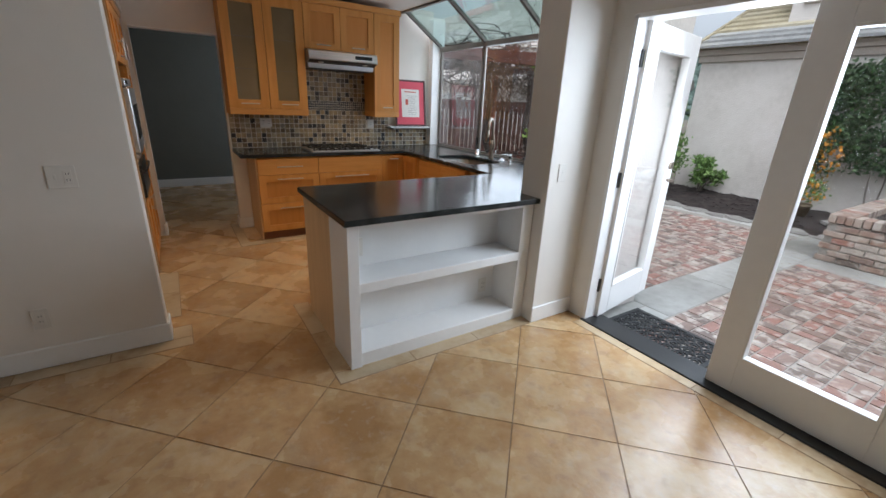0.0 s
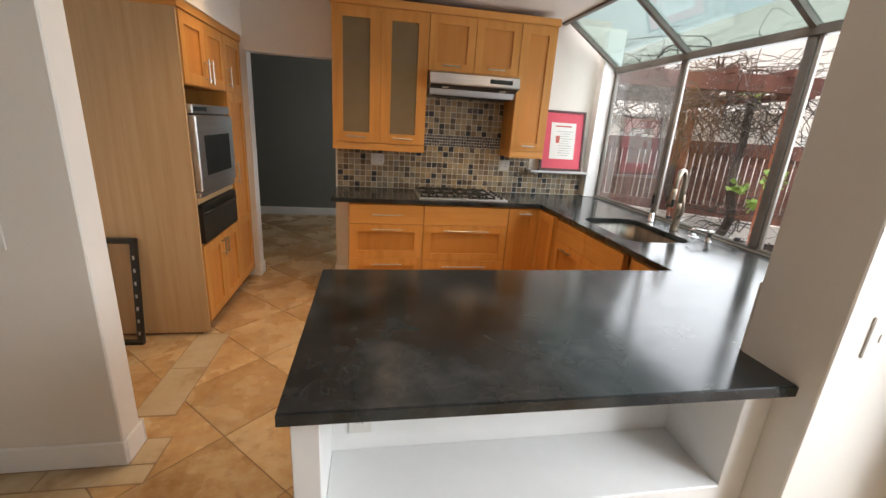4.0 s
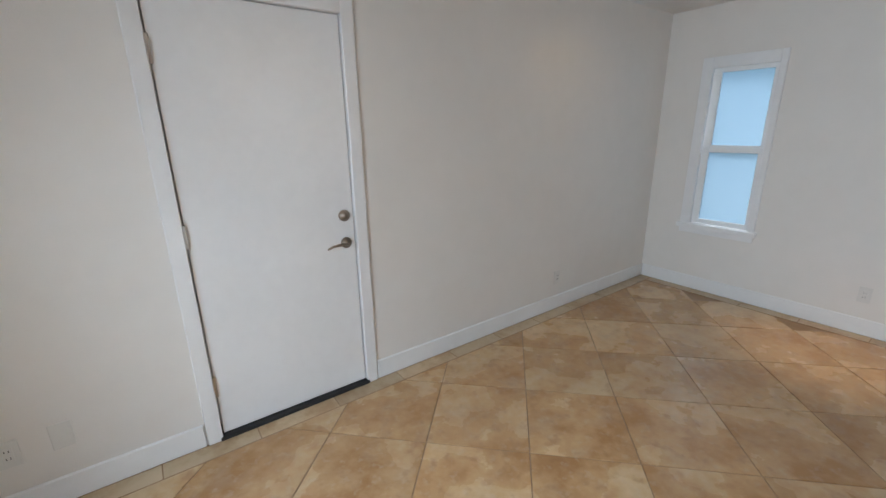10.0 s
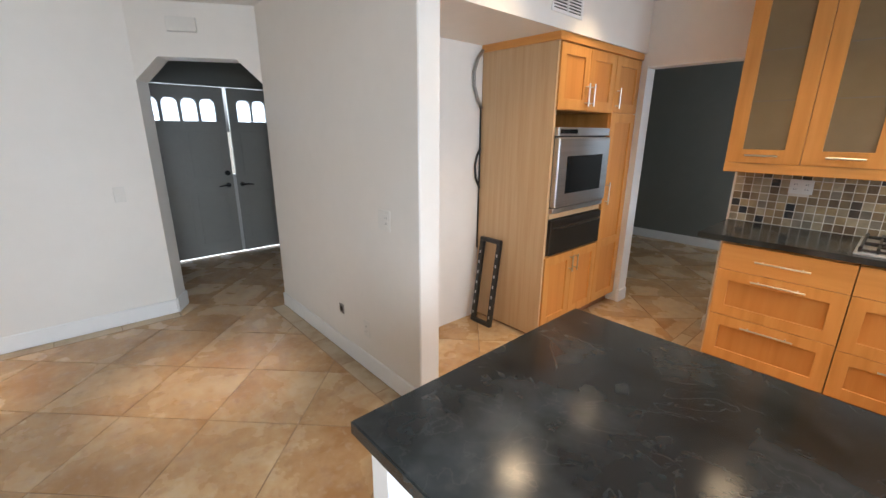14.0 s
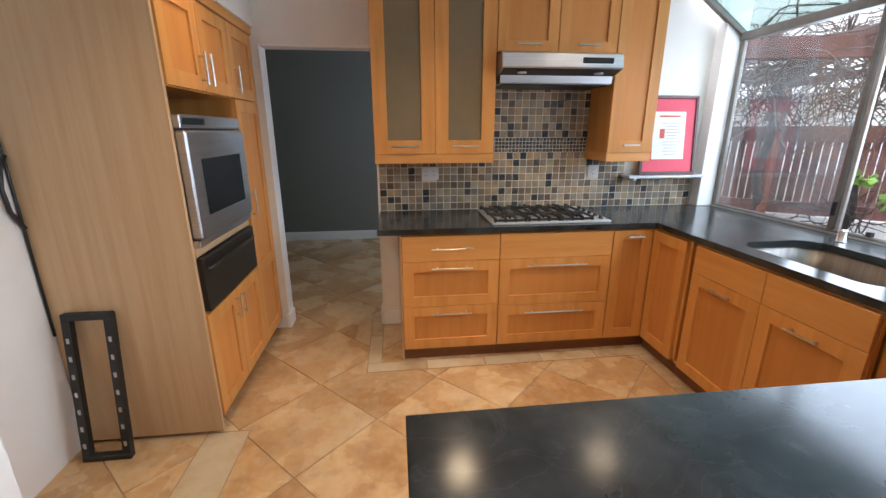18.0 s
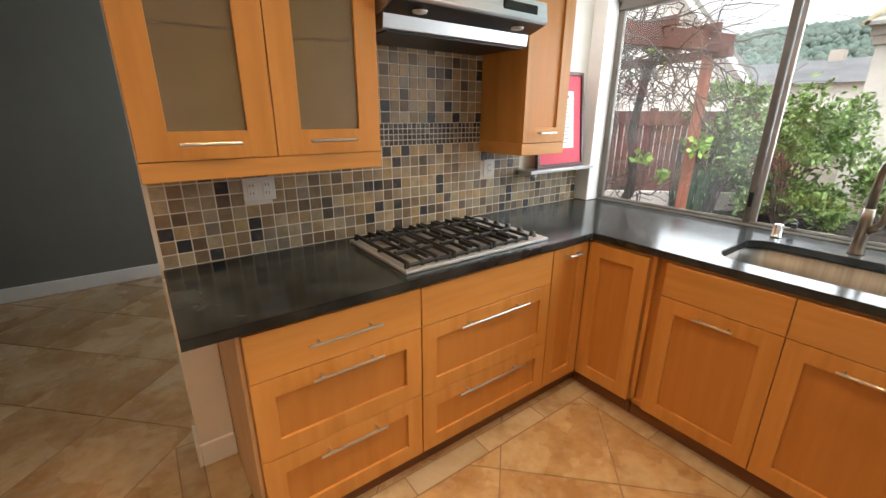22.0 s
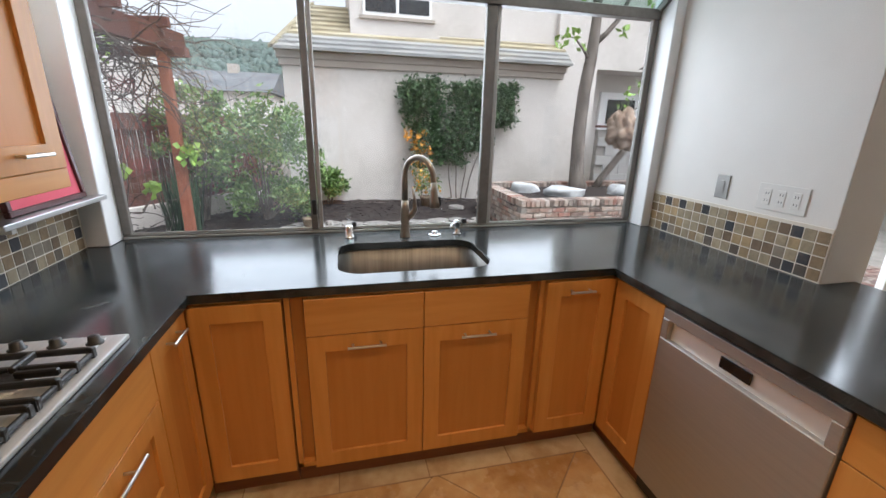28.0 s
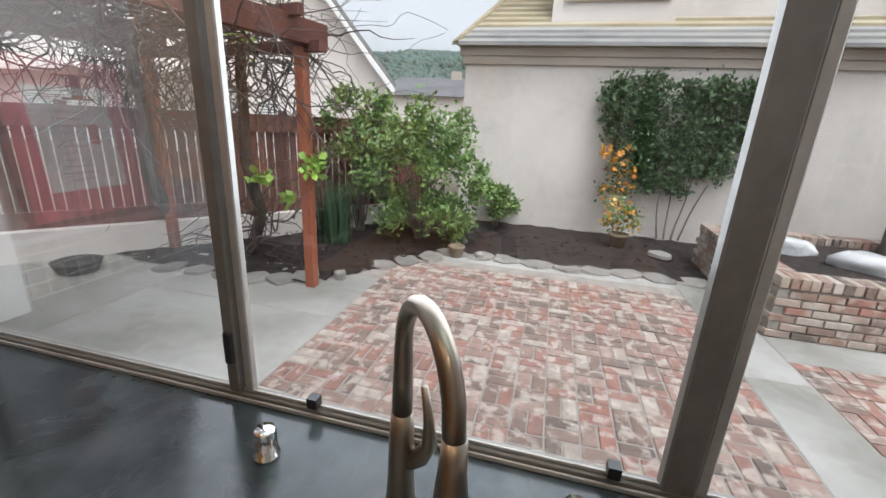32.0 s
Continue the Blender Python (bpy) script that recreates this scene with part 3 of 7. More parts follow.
border(X_FAR + T, Y_SIDE + T, X_DOORS, Y_SIDE + T + BW)
border(X_FAR + T, Y_SIDE + T + BW, X_FAR + T + BW, 0.12)
border(-2.83, 0.885 - T - BW, XE + T + BW, 0.885 - T)
border(XE + T, 0.885 - T, XE + T + BW, 1.02 + T)
border(-1.0, 1.20, -0.9 + BW, 2.07)
border(0.03 - BW, 0.05 - BW, 1.36, 0.05)
border(0.03 - BW, 0.05, 0.03, 0.90 + BW)
border(0.03, 0.865, 1.72, 0.865 + BW)
border(1.72 - BW, 0.865 + BW, 1.72, 2.535)
border(-0.225, 2.535, 1.72, 2.64)
border(-0.225, 2.64, -0.135, 3.40)
border(X_DOORS - BW, FY0, X_DOORS, FY1)

# ---- kitchen: cabinets ----
def fbox(face, plane, u0, u1, z0, z1, d0, d1):
    """A box on a cabinet face: u runs along the face, d out of it."""
    if face == "-y":
        return (u0, u1, plane - d1, plane - d0, z0, z1)
    if face == "+y":
        return (u0, u1, plane + d0, plane + d1, z0, z1)
    if face == "-x":
        return (plane - d1, plane - d0, u0, u1, z0, z1)
    return (plane + d0, plane + d1, u0, u1, z0, z1)


def fpoint(face, plane, u, z, d):
    b = fbox(face, plane, u, u, z, z, d, d)
    return (b[0], b[2], b[4])


def bar_handle(parent, face, plane, u, z, length, upright=False, d=0.02):
    bm = bmesh.new()
    h = length / 2
    ends = [(u, z - h), (u, z + h)] if upright else [(u - h, z), (u + h, z)]
    feet = [(u, z - 0.72 * h), (u, z + 0.72 * h)] if upright else [(u - 0.72 * h, z), (u + 0.72 * h, z)]
    rod(bm, fpoint(face, plane, *ends[0], d + 0.03), fpoint(face, plane, *ends[1], d + 0.03), 0.0055, seg=10)
    for f in feet:
        rod(bm, fpoint(face, plane, *f, d - 0.002), fpoint(face, plane, *f, d + 0.03), 0.0045, seg=8)
    return part("handle", bm, HANDLE, parent, "slim satin steel bar handle")


def ring(face, plane, u0, u1, z0, z1, w, d):
    """A rectangular frame in one piece."""
    bm = bmesh.new()
    outer = [(u0, z0), (u1, z0), (u1, z1), (u0, z1)]
    inner = [(u0 + w, z0 + w), (u1 - w, z0 + w), (u1 - w, z1 - w), (u0 + w, z1 - w)]
    v = {(k, i, dd): bm.verts.new(fpoint(face, plane, *p, dd)) for k, pts in (("o", outer), ("i", inner)) for i, p in enumerate(pts) for dd in (0, d)}
    for i in range(4):
        j = (i + 1) % 4
        bm.faces.new((v["o", i, d], v["o", j, d], v["i", j, d], v["i", i, d]))
        bm.faces.new((v["o", i, 0], v["i", i, 0], v["i", j, 0], v["o", j, 0]))
        bm.faces.new((v["o", i, 0], v["o", j, 0], v["o", j, d], v["o", i, d]))
        bm.faces.new((v["i", i, 0], v["i", i, d], v["i", j, d], v["i", j, 0]))
    bmesh.ops.recalc_face_normals(bm, faces=bm.faces)
    front = [e for e in bm.edges if len(e.link_faces) == 2 and e.calc_face_angle(0) > 1]
    bmesh.ops.bevel(bm, geom=front, offset=0.0012, segments=1, affect="EDGES")
    return bm


def shaker(cab, name, face, plane, u0, u1, z0, z1, handle=None, stile=0.068, mid=None, glass=False, flat=False, label=""):
    """A door or drawer front with its frame, sunk panel and handle. handle: (u, z, length, upright)."""
    g, d = 0.0018, 0.02
    u0, u1, z0, z1 = u0 + g, u1 - g, z0 + g, z1 - g
    if flat:
        ob = part(name, B(fbox(face, plane, u0, u1, z0, z1, 0, d), bevel=0.0015), WOOD_H, cab, label or "flat honey-coloured beech front")
    else:
        ob = part(name, ring(face, plane, u0, u1, z0, z1, stile, d), WOOD, cab, label or "honey-coloured beech shaker front")
        if mid:
            part("mid_rail", B(fbox(face, plane, u0 + stile, u1 - stile, mid - stile / 2, mid + stile / 2, 0.0, d), bevel=0.001), WOOD, ob)
        part("glass_panel" if glass else "panel", B(fbox(face, plane, u0 + stile - 0.004, u1 - stile + 0.004, z0 + stile - 0.004, z1 - stile + 0.004, 0.004, 0.009)),
             CAB_GLASS if glass else WOOD_PANEL, ob, "frosted bronze glass panel" if glass else "")
        # Strips on the glass front paint the shade of shelves not built behind.
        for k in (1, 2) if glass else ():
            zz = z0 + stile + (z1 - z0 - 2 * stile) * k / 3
            part("shelf_edge", B(fbox(face, plane, u0 + stile, u1 - stile, zz - 0.0035, zz + 0.0035, 0.009, 0.0096)), SHELF_SHADE, ob, "dark strip on the frosted glass, painted shade of a shelf behind")
    if handle:
        bar_handle(ob, face, plane, *handle)
    return ob


def carcass(cab, face, plane, u0, u1, z0, z1, depth, name="body"):
    return part(name, B(fbox(face, plane, u0 + 0.001, u1 - 0.001, z0, z1, -depth, 0), bevel=0.001), WOOD, cab)


def toe(cab, face, plane, u0, u1, back=0.025):
    return part("toe_kick", B(fbox(face, plane, u0, u1, 0.0, 0.088, -0.3, -back)), TOE, cab, "dark stained toe kick")


U = TOP - SLAB
PS, PX, PP = 2.65, 1.695, 0.88
# stove run
c = thing("drawer_cabinet", (0.33, 2.9, 0), "honey beech base cabinet with three drawers beside the cooktop", "cabinet", "stove run cabinets")
carcass(c, "-y", PS, 0.02, 0.642, 0.088, U, 0.58)
toe(c, "-y", PS, 0.02, 0.642)
shaker(c, "drawer_front", "-y", PS, 0.02, 0.642, 0.70, 0.868, (0.335, 0.785, 0.26), flat=True)
shaker(c, "drawer_front", "-y", PS, 0.02, 0.642, 0.395, 0.70, (0.335, 0.658, 0.26))
shaker(c, "drawer_front", "-y", PS, 0.02, 0.642, 0.092, 0.395, (0.335, 0.348, 0.26))
c = thing("drawer_cabinet", (1.02, 2.9, 0), "honey beech base cabinet with two deep drawers under the cooktop", "cabinet", "stove run cabinets")
carcass(c, "-y", PS, 0.644, 1.398, 0.088, U, 0.58)
toe(c, "-y", PS, 0.644, 1.398)
shaker(c, "drawer_front", "-y", PS, 0.644, 1.398, 0.70, 0.868, None, flat=True)
shaker(c, "drawer_front", "-y", PS, 0.644, 1.398, 0.375, 0.70, (1.02, 0.655, 0.40))
shaker(c, "drawer_front", "-y", PS, 0.644, 1.398, 0.092, 0.375, (1.02, 0.328, 0.40))
c = thing("corner_cabinet", (1.56, 2.9, 0), "honey beech corner base cabinet with two narrow doors", "cabinet", "stove run cabinets")
carcass(c, "-y", PS, 1.40, PX + 0.55, 0.088, U, 0.58)
toe(c, "-y", PS, 1.40, 1.76)
shaker(c, "cabinet_door", "-y", PS, 1.40, PX - 0.022, 0.092, 0.868, (1.545, 0.825, 0.11))
carcass(c, "-x", PX, 2.31, PS - 0.002, 0.088, U, 0.5, "corner_body")
shaker(c, "cabinet_door", "-x", PX, 2.31, PS - 0.022, 0.092, 0.868, None)
toe(c, "-x", PX, 2.31, PS)
part("end_panel", B((0.007, 0.0195, PS + 0.004, Y_STOVE - 0.01, 0.0, U)), PALE_BEECH, c, "pale beech end panel")
# sink run
c = thing("sink_cabinet", (1.95, 1.77, 0), "honey beech sink base cabinet with two doors below false fronts", "cabinet", "sink run cabinets")
part("body", B((PX, PX + 0.02, 1.315, 2.235, 0.088, U), (PX + 0.046, PX + 0.06, 1.24, 2.305, 0.088, U), (PX, 2.3, 1.24, 1.26, 0.088, U), (PX, 2.3, 2.285, 2.305, 0.088, U), (PX, 2.3, 1.24, 2.305, 0.088, 0.11)), WOOD, c)
toe(c, "-x", PX, 1.24, 2.305)
for lo, hi in ((1.775, 2.235), (1.315, 1.775)):
    shaker(c, "false_front", "-x", PX, lo, hi, 0.712, 0.868, None, flat=True)
    shaker(c, "cabinet_door", "-x", PX, lo, hi, 0.092, 0.712, ((lo + hi) / 2, 0.665, 0.15))
# The darker panel wood paints the recess's shade onto the filler strips.
for lo, hi in ((2.24, 2.305), (1.245, 1.31)):
    part("filler_strip", B((PX + 0.028, PX + 0.045, lo, hi, 0.092, 0.868), bevel=0.001), WOOD_PANEL, c, "plain beech filler strip, recess shade put into a darker tone")
c = thing("corner_cabinet", (1.95, 1.0, 0), "honey beech corner base cabinet with two narrow doors beside the dishwasher", "cabinet", "sink run cabinets")
carcass(c, "-x", PX, 0.60, 1.237, 0.088, U, 0.5)
toe(c, "-x", PX, 0.88, 1.24)
shaker(c, "cabinet_door", "-x", PX, PP + 0.024, 1.237, 0.092, 0.868, (1.08, 0.825, 0.12))
carcass(c, "+y", PP, 1.385, PX, 0.088, U, 0.52, "corner_body")
shaker(c, "cabinet_door", "+y", PP, 1.385, PX - 0.022, 0.092, 0.868, None)
toe(c, "+y", PP, 1.385, PX + 0.05)
# dishwasher
d = thing("dishwasher", (1.07, 0.6, 0), "stainless steel dishwasher with a recessed bright handle", "dishwasher")
part("body", B((0.766, 1.378, 0.36, PP, 0.02, U - 0.004)), BLACK, d)
part("front_panel", B((0.768, 1.376, PP, PP + 0.03, 0.10, 0.745), (0.768, 0.80, PP, PP + 0.03, 0.745, 0.825), (1.344, 1.376, PP, PP + 0.03, 0.745, 0.825), (0.768, 1.376, PP, PP + 0.03, 0.825, 0.868), bevel=0.003), DW_STEEL, d, "brushed stainless steel door")
bm = B((0.80, 1.344, PP + 0.002, PP + 0.008, 0.745, 0.825))
bm2 = part("handle_recess", bm, BRIGHT_STRIP, d, "bright recessed handle")
part("display", B((1.02, 1.13, PP + 0.009, PP + 0.016, 0.765, 0.805), bevel=0.002), BLACK_GLASS, bm2, "small dark display")
part("toe_kick", B((0.768, 1.376, PP - 0.05, PP - 0.04, 0.0, 0.10)), BLACK, d)
# peninsula drawers
c = thing("drawer_cabinet", (0.37, 0.6, 0), "honey beech peninsula cabinet with two small and two wide drawers", "cabinet", "peninsula cabinets")
carcass(c, "+y", PP, 0.03, 0.764, 0.088, U, 0.53)
toe(c, "+y", PP, 0.03, 0.764)
shaker(c, "drawer_front", "+y", PP, 0.388, 0.764, 0.735, 0.868, (0.575, 0.797, 0.17), flat=True)
shaker(c, "drawer_front", "+y", PP, 0.03, 0.387, 0.735, 0.868, (0.205, 0.797, 0.18), flat=True)
shaker(c, "drawer_front", "+y", PP, 0.03, 0.764, 0.41, 0.735, (0.375, 0.668, 0.42))
shaker(c, "drawer_front", "+y", PP, 0.03, 0.764, 0.092, 0.41, (0.385, 0.355, 0.42))
part("end_panel", B((0.024, 0.0295, 0.06, PP, 0.0, U)), PALE_BEECH, c, "pale beech end panel")
# shelf unit on the dining side
c = thing("shelf_unit", (0.7, 0.2, 0), "white painted open shelf unit in the end of the peninsula", "shelf unit")
part("post", B((0.022, 0.088, 0.035, 0.33, 0, U), bevel=0.002), TRIM, c)
part("post", B((1.262, 1.358, 0.05, 0.33, 0, U), bevel=0.002), TRIM, c)
part("back_panel", B((0.088, 1.262, 0.30, 0.33, 0, U)), TRIM, c)
part("shelf", B((0.088, 1.262, 0.045, 0.30, 0, 0.088), bevel=0.003), TRIM, c)
part("shelf", B((0.088, 1.262, 0.045, 0.30, 0.472, 0.533), bevel=0.003), TRIM, c)
part("top_rail", B((0.088, 1.262, 0.05, 0.08, U - 0.03, U - 0.001)), TRIM, c)

# ---- countertop with the sink cut-out ----
SX0, SX1, SY0, SY1, SR = 1.80, 2.24, 1.43, 2.108, 0.10
EC = [(0, 0), (1.36, 0), (1.36, Y_END), (X_WIN - 0.005, Y_END), (X_WIN - 0.005, Y_STOVE), (-0.125, Y_STOVE), (-0.125, 2.612), (1.675, 2.612), (1.675, 0.922), (0, 0.922)]


def rounded(x0, x1, y0, y1, r, n=6):
    pts = []
    for cx, cy, a in ((x1 - r, y1 - r, 0), (x0 + r, y1 - r, 90), (x0 + r, y0 + r, 180), (x1 - r, y0 + r, 270)):
        pts += [(cx + r * math.cos(radians(a + 90 * k / n)), cy + r * math.sin(radians(a + 90 * k / n))) for k in range(n + 1)]
    return pts


def slab(outline, hole, z0, z1):
    """A flat slab with one hole in it."""
    bm = bmesh.new()
    loops = []
    for pts in (outline, hole):
        vs = [bm.verts.new((x, y, z1)) for x, y in pts]
        loops.append([bm.edges.new((vs[k], vs[(k + 1) % len(vs)])) for k in range(len(vs))])
    fill = bmesh.ops.triangle_fill(bm, use_beauty=True, edges=loops[0] + loops[1])
    faces = [f for f in fill["geom"] if isinstance(f, bmesh.types.BMFace)]
    out = bmesh.ops.extrude_face_region(bm, geom=faces)
    bmesh.ops.translate(bm, verts=[v for v in out["geom"] if isinstance(v, bmesh.types.BMVert)], vec=(0, 0, z0 - z1))
    bmesh.ops.recalc_face_normals(bm, faces=bm.faces)
    rim = [e for e in bm.edges if len(e.link_faces) == 2 and abs(e.verts[0].co.z - z1) < 1e-5 and abs(e.verts[1].co.z - z1) < 1e-5 and abs(e.calc_face_angle(0)) > 1]
    bmesh.ops.bevel(bm, geom=rim, offset=0.004, segments=2, affect="EDGES")
    return bm


solid("countertop", slab(EC, rounded(SX0, SX1, SY0, SY1, SR), U + 0.0005, TOP), STONE_TOP, "matt black soapstone worktop with faint pale veins in a U shape", "countertop", kind="object")

# ---- sink ----
sk = thing("sink", (2.05, 1.755, 0.68), "undermounted stainless steel sink with rounded corners", "sink")
bm = bmesh.new()
rings = []
for inset, z, r in ((-0.012, U - 0.001, SR), (-0.004, U - 0.001, SR), (-0.004, U - 0.185, SR), (0.006, U - 0.212, SR * 0.95), (0.03, U - 0.224, SR * 0.8), (0.16, U - 0.228, 0.05)):
    rings.append([bm.verts.new((x, y, z)) for x, y in rounded(SX0 + inset, SX1 - inset, SY0 + inset, SY1 - inset, r)])
for r0, r1 in zip(rings, rings[1:]):
    for k in range(len(r0)):
        bm.faces.new((r0[k], r1[k], r1[(k + 1) % len(r0)], r0[(k + 1) % len(r0)]))
bm.faces.new(rings[-1])
bmesh.ops.recalc_face_normals(bm, faces=bm.faces)
bmesh.ops.reverse_faces(bm, faces=bm.faces)
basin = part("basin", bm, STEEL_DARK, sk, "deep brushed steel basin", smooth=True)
bm = bmesh.new()
lathe(bm, [(0.055, 0), (0.057, 0.004), (0.045, 0.005), (0.03, 0.001), (0.004, 0.001)], (2.10, 1.525, U - 0.2275))
part("drain", bm, BLACK, basin, "round dark drain", True)
gr = thing("sink_grid", (2.03, 1.8, U - 0.215), "steel wire grid lying in the sink", "sink rack")
for k in range(17):
    y = 1.60 + 0.028 * k
    part("wire", rod(bmesh.new(), (1.85, y, U - 0.200), (2.19, y, U - 0.200), 0.0022, seg=6), CHROME, gr)
for x in (1.85, 1.905, 1.962, 2.02, 2.077, 2.134, 2.19):
    part("wire", rod(bmesh.new(), (x, 1.59, U - 0.204), (x, 2.06, U - 0.204), 0.0028, seg=6), CHROME, gr)
for x in (1.875, 2.165):
    for y in (1.63, 2.02):
        part("foot", rod(bmesh.new(), (x, y, U - 0.227), (x, y, U - 0.203), 0.005, seg=8), RUBBER, gr)

# ---- faucet and the things beside it ----
FX, FYC = 2.335, 1.755
f = thing("faucet", (FX, FYC, TOP), "tall brushed nickel gooseneck faucet with a pull-down spray head", "faucet")
bm = bmesh.new()
lathe(bm, [(0.029, 0), (0.030, 0.004), (0.026, 0.012), (0.0235, 0.06), (0.0215, 0.15), (0.0185, 0.20)], (FX, FYC, TOP))
part("base", bm, NICKEL, f, smooth=True)
R = 0.098
arc = [(FX, FYC, TOP + 0.19), (FX, FYC, TOP + 0.30)] + [(FX - 0.8 * (R - R * math.cos(radians(a))), FYC - 0.6 * (R - R * math.cos(radians(a))), TOP + 0.33 + R * math.sin(radians(a))) for a in range(0, 181, 15)]
arc += [(FX - 1.6 * R - 0.004, FYC - 1.2 * R - 0.003, TOP + 0.30)]
part("spout", tube(bmesh.new(), arc, [0.0175, 0.016] + [0.0145] * (len(arc) - 2), 16), NICKEL, f, smooth=True)
hx, hy = FX - 1.6 * R - 0.004, FYC - 1.2 * R - 0.003
head = part("spray_head", tube(bmesh.new(), [(hx, hy, TOP + 0.315), (hx - 0.003, hy, TOP + 0.27), (hx - 0.012, hy - 0.002, TOP + 0.22), (hx - 0.018, hy - 0.003, TOP + 0.19)], [0.0155, 0.0180, 0.0235, 0.0255], 16), NICKEL, f, smooth=True)
part("spray_button", B((hx - 0.024, hx - 0.004, hy - 0.034, hy - 0.018, TOP + 0.200, TOP + 0.246), bevel=0.004), RUBBER, head, "black rubber button")
part("lever", tube(bmesh.new(), [(FX, FYC - 0.008, TOP + 0.10), (FX - 0.006, FYC - 0.036, TOP + 0.122), (FX - 0.012, FYC - 0.052, TOP + 0.155), (FX - 0.013, FYC - 0.050, TOP + 0.20), (FX - 0.012, FYC - 0.040, TOP + 0.265)], [0.017, 0.016, 0.0135, 0.009, 0.006], 12), NICKEL, f, smooth=True)
s = thing("air_gap_cap", (2.36, 2.05, TOP), "short polished chrome air gap cap beside the sink", "air gap")
part("cap", lathe(bmesh.new(), [(0.026, 0), (0.026, 0.006), (0.0215, 0.008), (0.0215, 0.06), (0.019, 0.066), (0.004, 0.067)], (2.36, 2.05, TOP)), CHROME, s, smooth=True)
s = thing("disposal_button", (2.352, 1.588, TOP), "round chrome air switch button in the worktop", "switch")
fl = part("flange", lathe(bmesh.new(), [(0.038, 0), (0.038, 0.004), (0.030, 0.009), (0.02, 0.010), (0.003, 0.010)], (2.352, 1.588, TOP)), CHROME, s, smooth=True)
part("button", lathe(bmesh.new(), [(0.018, 0.008), (0.018, 0.020), (0.012, 0.024), (0.003, 0.024)], (2.352, 1.588, TOP)), CHROME, fl, smooth=True)
s = thing("soap_dispenser", (2.355, 1.458, TOP), "small brushed steel soap dispenser with a curved spout", "soap dispenser")
part("base", lathe(bmesh.new(), [(0.024, 0), (0.024, 0.006), (0.015, 0.012), (0.015, 0.055), (0.020, 0.06), (0.020, 0.078), (0.003, 0.08)], (2.355, 1.458, TOP)), CHROME, s, smooth=True)
part("spout", tube(bmesh.new(), [(2.355, 1.458, TOP + 0.068), (2.29, 1.495, TOP + 0.076), (2.265, 1.515, TOP + 0.07), (2.255, 1.522, TOP + 0.052)], [0.008, 0.007, 0.006, 0.005], 10), CHROME, s, smooth=True)

# ---- cooktop ----
CX0, CX1, CY0, CY1 = 0.60, 1.39, 2.665, 3.17
ck = thing("cooktop", ((CX0 + CX1) / 2, (CY0 + CY1) / 2, TOP), "five-burner gas cooktop in stainless steel with black iron grates", "cooktop")
part("tray", B((CX0, CX1, CY0, CY1, TOP + 0.0005, TOP + 0.014), bevel=0.004, seg=2), COOK_STEEL, ck, "stainless steel tray")
part("tray_well", B((CX0 + 0.018, CX1 - 0.018, CY0 + 0.045, CY1 - 0.018, TOP + 0.0142, TOP + 0.0165), bevel=0.001), COOK_STEEL, ck, "brushed steel well under the grates")
third = (CX1 - CX0 - 0.12) / 3
for k in range(3):
    x0 = CX0 + 0.015 + k * third
    x1 = x0 + third - 0.008
    y0, y1 = CY0 + 0.03, CY1 - 0.03
    bm = bmesh.new()
    zt = TOP + 0.044
    for yy in (y0, (y0 + y1) / 2, y1):
        box(bm, x0, x1, yy - 0.006, yy + 0.006, zt - 0.026, zt - 0.012, bevel=0.003)
    for q in range(4):
        xx = x0 + 0.008 + (x1 - x0 - 0.016) * q / 3
        box(bm, xx - 0.0065, xx + 0.0065, y0 - 0.004, y1 + 0.004, zt - 0.016, zt, bevel=0.003)
        for yy in (y0, y1):
            box(bm, xx - 0.0075, xx + 0.0075, yy - 0.008, yy + 0.008, zt - 0.03, zt - 0.001, bevel=0.003)
    for cy in ((y0 * 3 + y1) / 4, (y0 + 3 * y1) / 4):
        cx = (x0 + x1) / 2
        for dx, dy in ((1, 0), (-1, 0), (0, 1), (0, -1)):
            box(bm, cx + dx * 0.025 - 0.007 - (0.06 if dx < 0 else 0), cx + dx * 0.025 + 0.007 + (0.06 if dx > 0 else 0), cy + dy * 0.025 - 0.007 - (0.07 if dy < 0 else 0), cy + dy * 0.025 + 0.007 + (0.07 if dy > 0 else 0), zt - 0.012, zt + 0.006, bevel=0.003)
    for xx in (x0 + 0.006, x1 - 0.006):
        for yy in (y0, y1):
            box(bm, xx - 0.007, xx + 0.007, yy - 0.007, yy + 0.007, TOP + 0.0135, zt - 0.006)
    part("grate", bm, IRON, ck, "black cast iron grate")
    for cy in ([(y0 * 3 + y1) / 4, (y0 + 3 * y1) / 4] if k != 1 else [(y0 + y1) / 2]):
        b = part("burner", lathe(bmesh.new(), [(0.048, 0.0138), (0.046, 0.020), (0.036, 0.022), (0.036, 0.028)], ((x0 + x1) / 2, cy, TOP)), COOK_STEEL, ck, "round burner head", True)
        part("burner_cap", lathe(bmesh.new(), [(0.034, 0.028), (0.035, 0.033), (0.028, 0.036), (0.002, 0.037)], ((x0 + x1) / 2, cy, TOP)), IRON, b, "black burner cap", True)
for k in range(5):
    part("knob", lathe(bmesh.new(), [(0.02, 0.0138), (0.02, 0.018), (0.015, 0.02), (0.013, 0.036), (0.003, 0.037)], (CX1 - 0.045, CY0 + 0.06 + 0.085 * k, TOP)), IRON, ck, "black knob", True)

